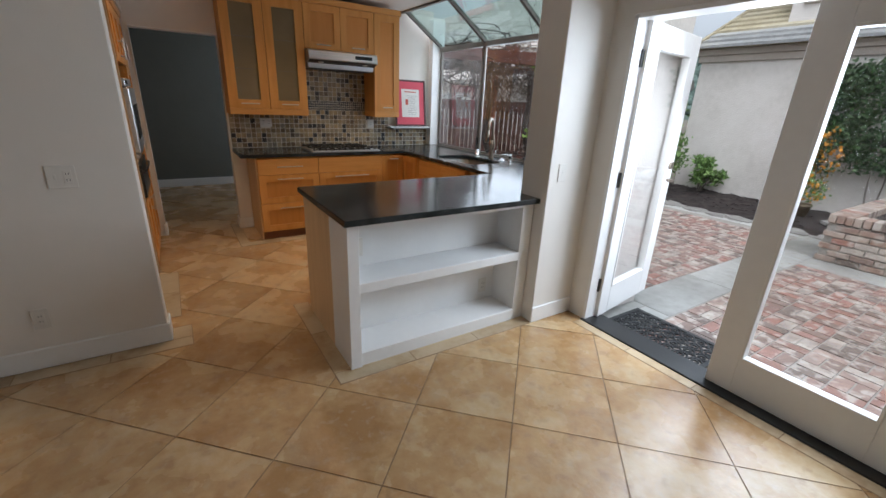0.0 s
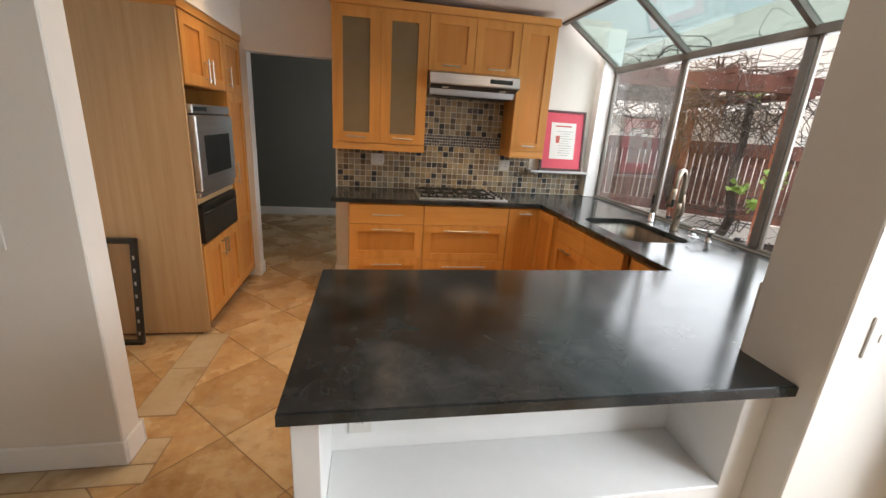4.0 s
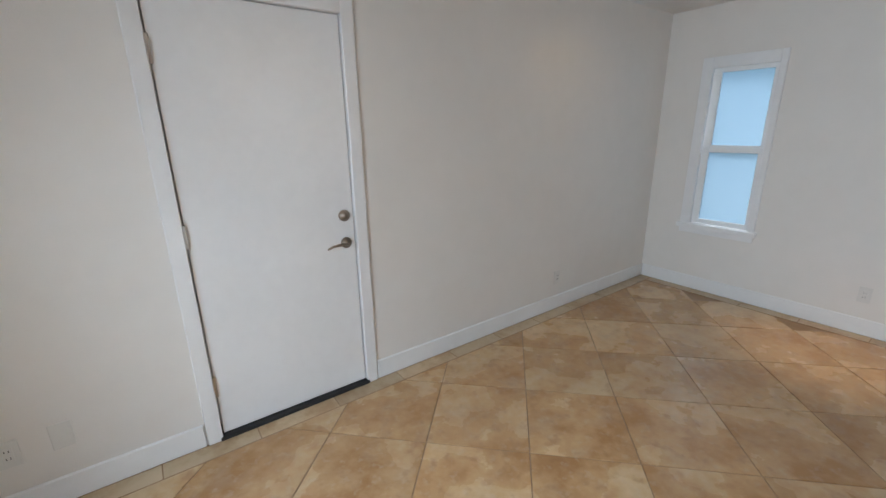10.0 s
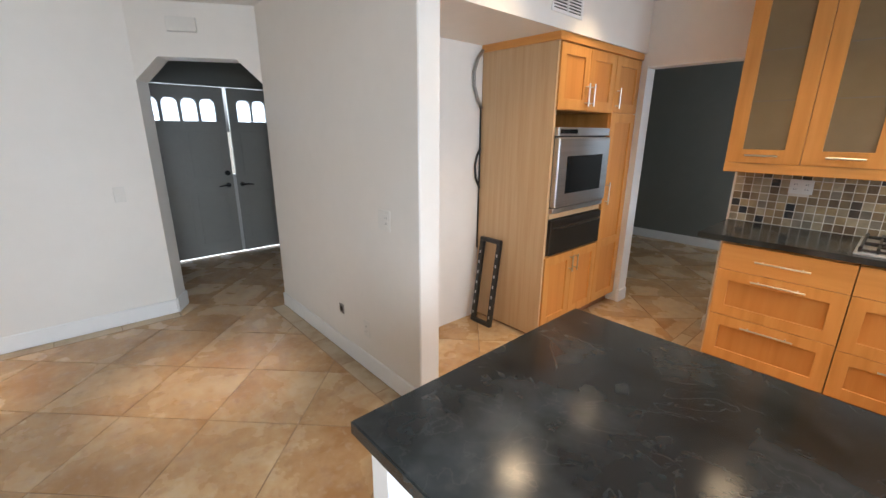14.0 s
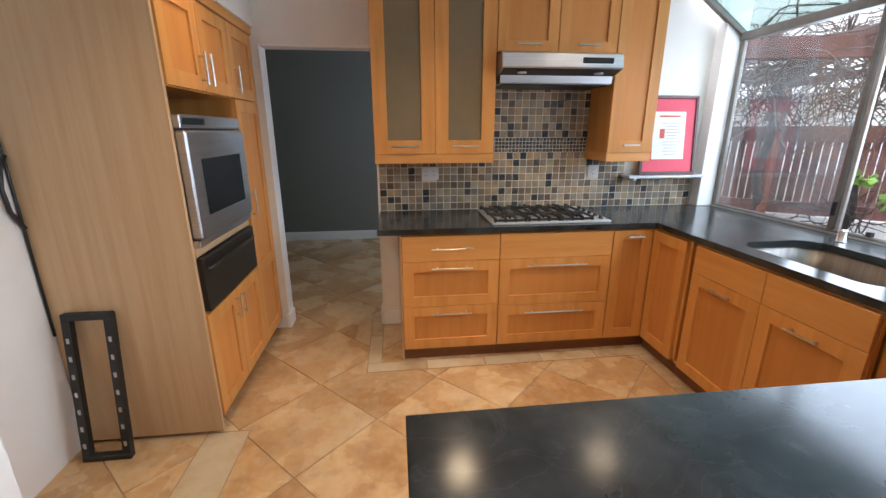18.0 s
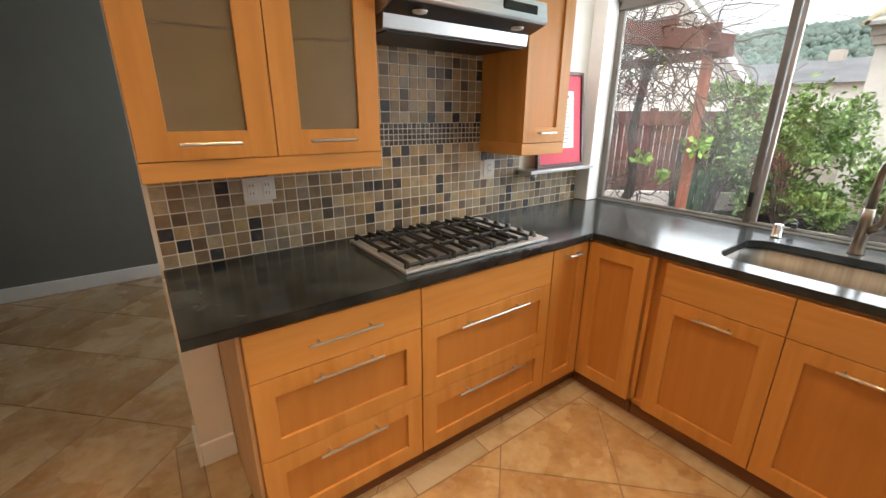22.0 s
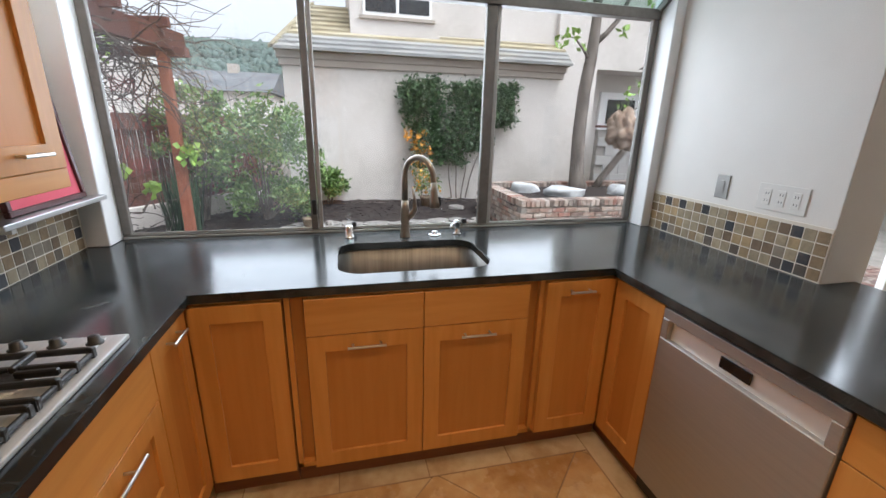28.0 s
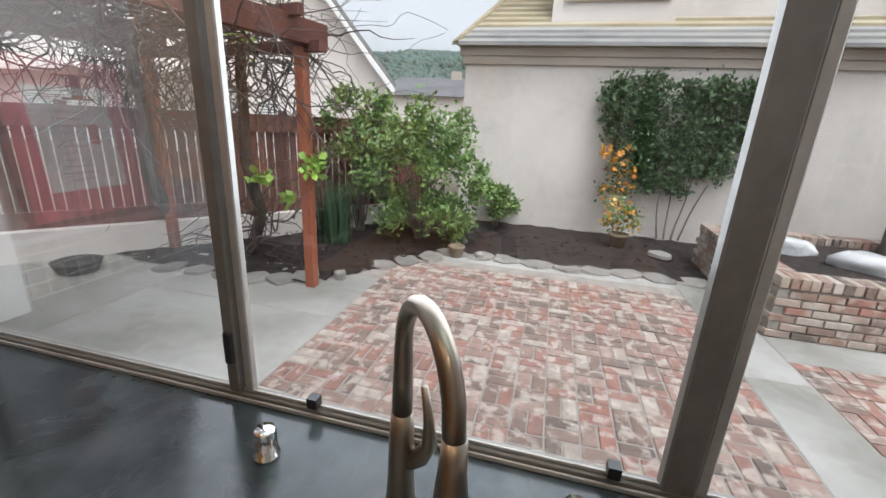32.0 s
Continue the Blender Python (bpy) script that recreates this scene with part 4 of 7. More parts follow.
# ---- wall cabinets ----
PU, UB, UT = 2.94, 1.345, 2.395
c = thing("glass_wall_cabinet", (0.26, 3.1, UB), "honey beech wall cabinet with two tall frosted glass doors", "cabinet", "wall cabinets")
carcass(c, "-y", PU, -0.13, 0.652, UB, UT, Y_STOVE - PU - 0.001)
for lo, hi, hu in ((-0.13, 0.261, 0.065), (0.261, 0.652, 0.456)):
    shaker(c, "glass_door", "-y", PU, lo, hi, UB, UT, (hu, UB + 0.05, 0.17), stile=0.085, glass=True, label="beech door framing frosted glass")
part("light_rail", B((-0.13, 0.652, PU - 0.018, Y_STOVE - 0.001, UB - 0.06, UB), bevel=0.002), WOOD_H, c, "beech light rail")
c = thing("wall_cabinet", (1.05, 3.1, 1.97), "short honey beech wall cabinet above the range hood", "cabinet", "wall cabinets")
carcass(c, "-y", PU, 0.654, 1.44, 1.965, UT, Y_STOVE - PU - 0.001)
for lo, hi in ((0.654, 1.047), (1.047, 1.44)):
    shaker(c, "cabinet_door", "-y", PU, lo, hi, 1.965, UT, ((lo + hi) / 2, 2.01, 0.15))
c = thing("wall_cabinet", (1.6, 3.1, UB), "narrow tall honey beech wall cabinet beside the hood", "cabinet", "wall cabinets")
carcass(c, "-y", PU, 1.442, 1.765, UB, UT, Y_STOVE - PU - 0.001)
shaker(c, "cabinet_door", "-y", PU, 1.442, 1.765, UB, UT, (1.6, UB + 0.05, 0.12), stile=0.075)
part("light_rail", B((1.442, 1.765, PU - 0.018, Y_STOVE - 0.001, UB - 0.06, UB), bevel=0.002), WOOD_H, c, "beech light rail")
solid("crown_trim", B((-0.14, 1.775, PU - 0.035, Y_STOVE - 0.001, UT + 0.0005, UT + 0.06), bevel=0.004), WOOD_H, "plain beech crown strip on the wall cabinets", "trim")
# range hood
hd = thing("range_hood", (1.05, 3.0, 1.8), "slim stainless steel range hood under the wall cabinet", "range hood")
bm = bmesh.new()
yh = 2.82
prism(bm, [(0.662, y, z) for y, z in ((Y_STOVE - 0.002, 1.962), (yh + 0.05, 1.962), (yh, 1.945), (yh - 0.012, 1.868), (yh - 0.006, 1.86), (yh + 0.085, 1.832), (Y_STOVE - 0.002, 1.832))], (0.772, 0, 0))
body = part("hood_body", bm, STEEL, hd, "brushed steel hood body")
bm = bmesh.new()
prism(bm, [(0.67, y, z) for y, z in ((yh - 0.003, 1.8575), (yh + 0.082, 1.8315), (yh + 0.082, 1.8285), (yh - 0.003, 1.8545))], (0.756, 0, 0))
lamp_strip = part("lamp_strip", bm, DRAWER_BLACK, hd, "dark sloping strip that holds the hood lamps")
bm = bmesh.new()
prism(bm, [(0.675, y, z) for y, z in ((yh + 0.086, 1.8315), (yh + 0.094, 1.784), (yh + 0.10, 1.78), (Y_STOVE - 0.004, 1.78), (Y_STOVE - 0.004, 1.8315))], (0.746, 0, 0))
part("lower_lip", bm, STEEL, hd, "bright steel lower lip")
part("control_panel", B((1.17, 1.37, yh - 0.0125, yh - 0.002, 1.89, 1.925), bevel=0.004), BLACK_GLASS, body, "dark control strip")
part("filter", B((0.70, 1.40, yh + 0.115, Y_STOVE - 0.02, 1.774, 1.7795)), BLACK, hd, "dark grease filter")
for x in (0.80, 1.30):
    part("hood_lamp", lathe(bmesh.new(), [(0.026, 1.834), (0.030, 1.8415), (0.003, 1.8418)], (x, yh + 0.04, 0)), PLASTIC, hd, "small round lamp", True)

# ---- tall oven cabinet ----
XT = -0.93
c = thing("tall_cabinet", (-1.25, 2.65, 0), "tall honey beech oven cabinet with a pale oak side panel", "cabinet")
part("side_panel", B((-1.565, XT + 0.012, 2.06, 2.078, 0.02, 2.085), bevel=0.001), WOOD_SIDE, c, "pale oak laminate side panel")
part("base_box", B((-1.565, XT, 2.079, 3.235, 0.088, 0.65)), WOOD, c)
part("pantry_box", B((-1.565, XT, 2.82, 3.235, 0.651, 2.085)), WOOD, c)
part("top_box", B((-1.565, XT, 2.079, 2.819, 1.672, 2.085)), WOOD, c)
part("back_panel", B((-1.565, -1.50, 2.079, 2.819, 0.651, 1.671)), WOOD_SIDE, c)
part("inner_side", B((-1.499, XT, 2.079, 2.105, 0.651, 1.671)), WOOD_SIDE, c)
part("oven_shelf", B((-1.499, XT + 0.006, 2.106, 2.819, 0.93, 0.972), bevel=0.001), WOOD_SIDE, c, "pale oak rail between the oven and the drawer")
part("crown", B((-1.568, XT + 0.03, 2.05, 3.24, 2.0855, 2.145), bevel=0.003), WOOD_H, c, "darker beech crown strip")
part("toe_kick", B((-1.5, XT - 0.045, 2.08, 3.23, 0, 0.088)), TOE, c, "dark stained toe kick")
for lo, hi, hu in ((2.082, 2.45, 2.415), (2.45, 2.82, 2.485)):
    shaker(c, "cabinet_door", "+x", XT, lo, hi, 0.092, 0.648, (hu, 0.55, 0.13, True))
    shaker(c, "cabinet_door", "+x", XT, lo, hi, 1.675, 2.083, (hu, 1.78, 0.15, True))
shaker(c, "cabinet_door", "+x", XT, 2.823, 3.232, 1.675, 2.083, (2.87, 1.78, 0.15, True))
shaker(c, "pantry_door", "+x", XT, 2.823, 3.232, 0.092, 1.672, (2.87, 1.05, 0.18, True), mid=0.62, label="tall honey beech pantry door")
o = thing("wall_oven", (-1.2, 2.46, 0.975), "built-in stainless steel wall oven with a dark glass window", "oven")
part("body", B((-1.48, XT - 0.002, 2.108, 2.805, 0.973, 1.56)), BLACK, o)
part("control_panel", B((XT - 0.002, XT + 0.03, 2.108, 2.805, 1.505, 1.562), bevel=0.004), STEEL, o, "steel control strip")
dr = part("oven_door", B((XT - 0.002, XT + 0.045, 2.108, 2.805, 1.015, 1.495), bevel=0.008), STEEL, o, "brushed steel oven door")
part("oven_window", B((XT + 0.045, XT + 0.048, 2.215, 2.70, 1.11, 1.37), bevel=0.001), BLACK_GLASS, dr, "dark glass window")
part("display", B((XT + 0.03, XT + 0.0325, 2.13, 2.34, 1.52, 1.548)), BLACK_GLASS, o, "dark display")
part("lower_trim", B((XT - 0.002, XT + 0.03, 2.108, 2.805, 0.974, 1.008), bevel=0.003), STEEL, o)
w = thing("warming_drawer", (-1.2, 2.46, 0.655), "built-in dark steel warming drawer below the oven", "warming drawer")
part("body", B((-1.45, XT - 0.002, 2.11, 2.815, 0.654, 0.925)), BLACK, w)
fr = part("drawer_front", B((XT - 0.002, XT + 0.028, 2.108, 2.815, 0.66, 0.922), bevel=0.004), DRAWER_BLACK, w, "dark steel drawer front")
part("handle", tube(bmesh.new(), [(XT + 0.028, 2.14, 0.862), (XT + 0.05, 2.20, 0.868), (XT + 0.055, 2.46, 0.87), (XT + 0.05, 2.73, 0.868), (XT + 0.028, 2.79, 0.862)], 0.009, 10), DRAWER_BLACK, fr, "long bowed handle", True)

# rack leaning at the side of the tall cabinet
rk = thing("metal_rack", (-1.3, 1.97, 0), "black metal bracket frame leaning against the tall cabinet", "rack")
for x in (-1.50, -1.325):
    part("upright", prism(bmesh.new(), [(x, 1.935, 0.001), (x, 1.965, 0.001), (x, 2.055, 0.70), (x, 2.025, 0.70)], (0.035, 0, 0)), BLACK, rk)
part("top_bar", B((-1.50, -1.29, 2.02, 2.055, 0.68, 0.712), bevel=0.004), BLACK, rk)
part("bottom_bar", B((-1.50, -1.29, 1.93, 1.968, 0.001, 0.03), bevel=0.004), BLACK, rk)
for k in range(7):
    z = 0.08 + 0.085 * k
    y = 1.933 + 0.129 * z
    for x in (-1.4825, -1.3075):
        part("slot", B((x - 0.006, x + 0.006, y - 0.0005, y + 0.004, z - 0.012, z + 0.012)), STEEL, rk, "bright worn slot")

# ---- garden window over the sink ----
WZT = 2.13
wd = thing("window_1", (X_WIN, 1.7, TOP), "three-light aluminium garden window above the sink", "window", kind="structure")
Y_A, Y_B = 0.255, 3.15
part("sill", B((X_WIN - 0.004, X_WIN + 0.028, Y_A, Y_B, TOP - 0.01, TOP + 0.022), bevel=0.003), ALU, wd)
part("track", B((X_WIN - 0.010, X_WIN - 0.0045, Y_A, Y_B, TOP + 0.0005, TOP + 0.012), bevel=0.0015), ALU_PALE, wd, "worn pale aluminium track")
part("track", B((X_WIN + 0.003, X_WIN + 0.008, Y_A, Y_B, TOP + 0.022, TOP + 0.031), bevel=0.0015), ALU_PALE, wd, "worn pale aluminium track")
part("head", B((X_WIN - 0.015, X_WIN + 0.05, Y_A - 0.03, Y_B + 0.05, WZT - 0.025, WZT + 0.03), bevel=0.004), ALU, wd)
MULS = (Y_B - 0.02, 2.228, 1.268, Y_A + 0.02)
for y, hw in zip(MULS, (0.02, 0.017, 0.029, 0.02)):
    part("mullion", B((X_WIN - 0.008, X_WIN + 0.024, y - hw, y + hw, TOP + 0.022, WZT - 0.025), bevel=0.004), ALU, wd)
for y in (2.196, 1.226):
    part("sash_stile", B((X_WIN + 0.002, X_WIN + 0.022, y - 0.011, y + 0.011, TOP + 0.022, WZT - 0.025), bevel=0.003), ALU_PALE, wd, "worn pale aluminium stile")
for y0, y1 in ((MULS[1] + 0.022, MULS[0] - 0.022), (MULS[2] + 0.022, MULS[1] - 0.022), (MULS[3] + 0.022, MULS[2] - 0.022)):
    # Only the left pane carries the painted haze.
    g = part("pane", B((X_WIN + 0.012, X_WIN + 0.016, y0, y1, TOP + 0.022, WZT - 0.025)), HAZED_GLASS if y0 > 2.0 else GLASS, wd, "glass pane with painted whitish haze over faint dust" if y0 > 2.0 else "")
    g.visible_shadow = False
for y in (2.02, 1.38):
    part("stop_block", B((X_WIN - 0.014, X_WIN + 0.01, y - 0.012, y + 0.012, TOP + 0.03, TOP + 0.055)), BLACK, wd, "small black stop")
part("latch", B((X_WIN - 0.02, X_WIN - 0.007, 2.214, 2.236, 1.02, 1.10), bevel=0.003), BLACK, wd, "black latch")
# white posts at both ends
solid("window_post_1", B((X_WIN - 0.13, X_WIN + 0.05, Y_B, Y_STOVE - 0.001, TOP + 0.0005, 2.47), bevel=0.004), TRIM, "white painted post at the window's end", "trim")
solid("window_post_2", B((X_WIN - 0.13, X_WIN + 0.05, Y_END + 0.001, Y_A, TOP + 0.0005, 2.47), bevel=0.004), TRIM, "white painted post at the window's end", "trim")
solid("wall_below_window", B((X_WIN, X_WIN + 0.1, -0.05, Y_STOVE + 0.12, GROUND, TOP - 0.3), (X_WIN, X_WIN + 0.025, -0.05, Y_STOVE + 0.12, TOP - 0.299, TOP - 0.012)), PAINT, "stucco wall below the garden window", "wall")
# sloped glass roof
XR = 1.95
rf = thing("window_2", (2.2, 1.7, 2.3), "sloped glass roof of the garden window in a dark metal frame", "window", kind="structure")
for y0, y1 in ((0.255, 1.255), (1.285, 2.19), (2.22, 3.15)):
    bm = bmesh.new()
    prism(bm, [(XR, y0, CEIL_Z + 0.02), (XR, y1, CEIL_Z + 0.02), (X_WIN + 0.02, y1, WZT + 0.02), (X_WIN + 0.02, y0, WZT + 0.02)], (0.003, 0, 0.004))
    g = part("pane", bm, GLASS_TINT, rf, "hazy greenish roof glass")
    g.visible_shadow = False
for y in (0.255, 1.27, 2.205, 3.15):
    bm = bmesh.new()
    prism(bm, [(XR, y - 0.018, CEIL_Z - 0.01), (X_WIN + 0.02, y - 0.018, WZT - 0.01), (X_WIN + 0.02, y - 0.018, WZT + 0.035), (XR, y - 0.018, CEIL_Z + 0.035)], (0, 0.036, 0))
    part("rafter_bar", bm, ALU, rf)
part("top_bar", B((XR - 0.02, XR + 0.02, 0.19, Y_STOVE, CEIL_Z - 0.02, CEIL_Z + 0.1)), ALU, rf)

# ---- french doors ----
def leaf(base, width, angle, levers=True):
    """A glazed door leaf, built along +y from its hinge, then turned."""
    th = 0.044
    h = 2.0
    lf = thing("french_door", base, "white painted french door leaf with one long glass light", "door", "french doors", "structure")
    x, y, z = base
    fr = part("frame", B((x - th / 2, x + th / 2, y, y + 0.135, z, z + h), (x - th / 2, x + th / 2, y + width - 0.135, y + width, z, z + h), (x - th / 2, x + th / 2, y + 0.135, y + width - 0.135, z, z + 0.215), (x - th / 2, x + th / 2, y + 0.135, y + width - 0.135, z + h - 0.13, z + h), bevel=0.003), TRIM, lf)
    part("bead", B((x - th / 2 - 0.006, x + th / 2 + 0.006, y + 0.135, y + 0.15, z + 0.215, z + h - 0.13), (x - th / 2 - 0.006, x + th / 2 + 0.006, y + width - 0.15, y + width - 0.135, z + 0.215, z + h - 0.13), (x - th / 2 - 0.006, x + th / 2 + 0.006, y + 0.15, y + width - 0.15, z + 0.215, z + 0.23), (x - th / 2 - 0.006, x + th / 2 + 0.006, y + 0.15, y + width - 0.15, z + h - 0.145, z + h - 0.13), bevel=0.002), TRIM, fr)
    g = part("pane", B((x - 0.003, x + 0.003, y + 0.14, y + width - 0.14, z + 0.22, z + h - 0.135)), GLASS, lf)
    g.visible_shadow = False
    for sx in (-1, 1) if levers else ():
        bm = bmesh.new()
        rod(bm, (x + sx * th / 2, y + width - 0.065, z + 0.98), (x + sx * (th / 2 + 0.05), y + width - 0.065, z + 0.98), 0.011)
        rod(bm, (x + sx * (th / 2 + 0.045), y + width - 0.055, z + 0.98), (x + sx * (th / 2 + 0.05), y + width - 0.18, z + 0.985), 0.009, 0.006)
        part("lever", bm, NICKEL, lf, "satin lever handle")
        part("rose", rod(bmesh.new(), (x + sx * th / 2, y + width - 0.065, z + 1.09), (x + sx * (th / 2 + 0.018), y + width - 0.065, z + 1.09), 0.028, seg=18), NICKEL, lf, "round deadbolt rose")
    lf.rotation_euler = (0, 0, radians(angle))
    return lf


DX = X_DOORS + 0.075
leaf((DX + 0.02, FY1 - 0.03, 0.012), 0.82, -81)
leaf((DX, FY0 + 0.03, 0.012), 0.84, 0, False)
fd = solid("door_frame_1", B((X_DOORS - 0.012, X_DOORS + 0.15, FY1 - 0.025, FY1, 0, FZ), (X_DOORS - 0.012, X_DOORS + 0.15, FY0, FY0 + 0.025, 0, FZ), (X_DOORS - 0.012, X_DOORS + 0.15, FY0, FY1, FZ - 0.022, FZ + 0.003), bevel=0.002), TRIM, "white painted frame of the french doors", "door frame")
for zz in (0.27, 1.05, 1.80):
    hb = part("hinge", B((DX + 0.0, DX + 0.05, FY1 - 0.034, FY1 - 0.024, zz - 0.05, zz + 0.05)), BLACK, fd, "black butt hinge")
solid("door_threshold_1", B((X_DOORS - 0.03, X_DOORS + 0.17, FY0, FY1, -0.1, 0.012), bevel=0.004), BLACK, "black metal threshold", "threshold")
# ---- side door ----
DY = Y_SIDE
sd = thing("door_1", (0.26, DY, 0), "plain white painted slab door, closed", "door", kind="structure")
part("slab", B((-0.132, 0.652, DY - 0.045, DY - 0.004, 0.028, 2.018), bevel=0.002), TRIM, sd)
part("threshold", B((-0.15, 0.67, DY - 0.10, DY + 0.022, -0.004, 0.022), bevel=0.003), RUBBER, sd, "black rubber threshold")
for a in (0.30, 1.05, 1.80):
    part("hinge", B((0.645, 0.668, DY - 0.006, DY + 0.012, a - 0.055, a + 0.055), bevel=0.003), HANDLE, sd, "satin steel hinge")
def out_y(bm, x, y, z):
    """Turns an upright shape to stand out along +y at a place."""
    bm.transform(Matrix.Translation((x, y, z)) @ Matrix.Rotation(radians(-90), 4, "X"))
    return bm


lk = part("deadbolt", out_y(lathe(bmesh.new(), [(0.001, 0.0), (0.031, 0.0), (0.031, 0.008), (0.02, 0.014), (0.012, 0.03), (0.001, 0.03)], (0, 0, 0), 24), -0.08, DY - 0.004, 1.05), NICKEL, sd, "round nickel deadbolt", True)
lv = part("lever_handle", out_y(lathe(bmesh.new(), [(0.001, 0.0), (0.030, 0.0), (0.030, 0.008), (0.012, 0.012), (0.011, 0.045), (0.001, 0.045)], (0, 0, 0), 24), -0.08, DY - 0.004, 0.90), NICKEL, sd, "nickel lever handle", True)
part("lever_arm", tube(bmesh.new(), [(-0.08, DY + 0.038, 0.90), (-0.03, DY + 0.042, 0.903), (0.01, DY + 0.04, 0.90), (0.04, DY + 0.038, 0.888)], [0.009, 0.008, 0.006, 0.005], 10), NICKEL, sd, smooth=True)
solid("door_casing_1", B((-0.205, -0.138, DY - 0.1, DY + 0.018, 0, 2.088), (0.658, 0.725, DY - 0.1, DY + 0.018, 0, 2.088), (-0.138, 0.658, DY - 0.1, DY + 0.018, 2.022, 2.088), bevel=0.004), TRIM, "white painted casing of the side door", "trim")
solid("wall_behind_side_door", B((-0.3, 0.8, DY - 0.5, DY - 0.14, -0.1, 2.2)), PAINT, "plain wall beyond the closed side door", "wall")
# ---- sash window in the far wall ----
XF = X_FAR
sw = thing("window_3", (XF, -2.18, 0.6), "narrow white sash window with frosted glass", "window", kind="structure")
part("casing", B((XF - 0.02, XF + 0.018, WY0 - 0.04, WY0 + 0.045, WZ0 - 0.02, WZ1 + 0.045), (XF - 0.02, XF + 0.018, WY1 - 0.045, WY1 + 0.0 - 0.05 + 0.05, WZ0 - 0.02, WZ1 + 0.045), (XF - 0.02, XF + 0.018, WY0 + 0.045, WY1 - 0.045, WZ1 - 0.045, WZ1 + 0.045), bevel=0.004), TRIM, sw)
part("sill", B((XF - 0.03, XF + 0.045, WY0 - 0.06, WY1 + 0.02, WZ0 - 0.02, WZ0 + 0.02), bevel=0.004), TRIM, sw)
part("apron", B((XF, XF + 0.015, WY0 - 0.04, WY1 + 0.0, WZ0 - 0.07, WZ0 - 0.02), bevel=0.003), TRIM, sw)
for z0, z1, dx in ((1.27, WZ1 - 0.03, -0.05), (WZ0 + 0.02, 1.30, -0.03)):
    sash = part("sash", B((XF + dx - 0.02, XF + dx, WY0 + 0.03, WY0 + 0.095, z0, z1), (XF + dx - 0.02, XF + dx, WY1 - 0.09, WY1 - 0.03, z0, z1), (XF + dx - 0.02, XF + dx, WY0 + 0.095, WY1 - 0.09, z0, z0 + 0.045), (XF + dx - 0.02, XF + dx, WY0 + 0.095, WY1 - 0.09, z1 - 0.045, z1), bevel=0.003), TRIM, sw)
    g = part("pane", B((XF + dx - 0.012, XF + dx - 0.008, WY0 + 0.09, WY1 - 0.085, z0 + 0.04, z1 - 0.04)), FROST_BLUE, sash, "frosted glass pane")
    g.visible_shadow = False
# ---- front doors in the entry ----
EX = -4.855


def arched_door(y0, y1, hinge_low):
    dr = thing("front_door", (EX, (y0 + y1) / 2, 0), "grey painted front door with a row of small arched lights", "door", "front doors", "structure")
    n, w = 4, 0.155
    gap = ((y1 - y0) - 0.20 - n * w) / (n - 1)
    ys = [y0 + 0.10 + k * (w + gap) for k in range(n)]
    zs = 1.62
    part("lower_panel", B((EX - 0.045, EX, y0, y1, 0.02, zs), bevel=0.003), DOOR_GREY, dr)
    edges = [y0] + [v for y in ys for v in (y, y + w)] + [y1]
    for a, b in zip(edges[0::2], edges[1::2]):
        part("stile", B((EX - 0.045, EX, a, b, zs, 1.87)), DOOR_GREY, dr)
    for y in ys:
        out = [(EX - 0.045, y, 1.80)] + [(EX - 0.045, y + w / 2 - w / 2 * math.cos(radians(a)), 1.80 + w / 2 * math.sin(radians(a))) for a in range(15, 180, 15)] + [(EX - 0.045, y + w, 1.80), (EX - 0.045, y + w, 1.87), (EX - 0.045, y, 1.87)]
        part("arch_head", prism(bmesh.new(), out, (0.045, 0, 0)), DOOR_GREY, dr)
        g = part("pane", B((EX - 0.028, EX - 0.022, y, y + w, zs, 1.868)), FROST, dr, "bright frosted arched light")
        g.visible_shadow = False
    part("top_rail", B((EX - 0.045, EX, y0, y1, 1.87, 2.0)), DOOR_GREY, dr)
    for z0, z1 in ((0.18, 0.78), (0.98, 1.50)):
        for a, b in ((y0 + 0.10, (y0 + y1) / 2 - 0.04), ((y0 + y1) / 2 + 0.04, y1 - 0.10)):
            part("raised_panel", B((EX, EX + 0.007, a, b, z0, z1), bevel=0.006), DOOR_GREY, dr)
    hy = y0 + 0.06 if not hinge_low else y1 - 0.06
    s = 1 if not hinge_low else -1
    lv = part("lever", tube(bmesh.new(), [(EX, hy, 0.87), (EX + 0.05, hy, 0.87), (EX + 0.055, hy + s * 0.05, 0.875), (EX + 0.05, hy + s * 0.12, 0.865)], [0.03, 0.012, 0.010, 0.006], 10), BLACK, dr, "black lever handle", True)
    if hinge_low:
        part("deadbolt", rod(bmesh.new(), (EX, hy, 1.02), (EX + 0.025, hy, 1.02), 0.03, seg=16), BLACK, dr, "black deadbolt")
    return dr


arched_door(0.21, 1.125, True)
arched_door(1.165, 2.05, False)
solid("door_astragal", B((EX - 0.05, EX - 0.012, 1.118, 1.172, 0.02, 1.0), bevel=0.003), BRIGHT_STRIP, "bright metal strip in the gap of the front doors", "trim")
solid("entry_porch", B((-6.6, -4.97, -0.5, 3.0, -0.2, -0.02)), CEIL, "pale concrete porch beyond the front doors", "porch")

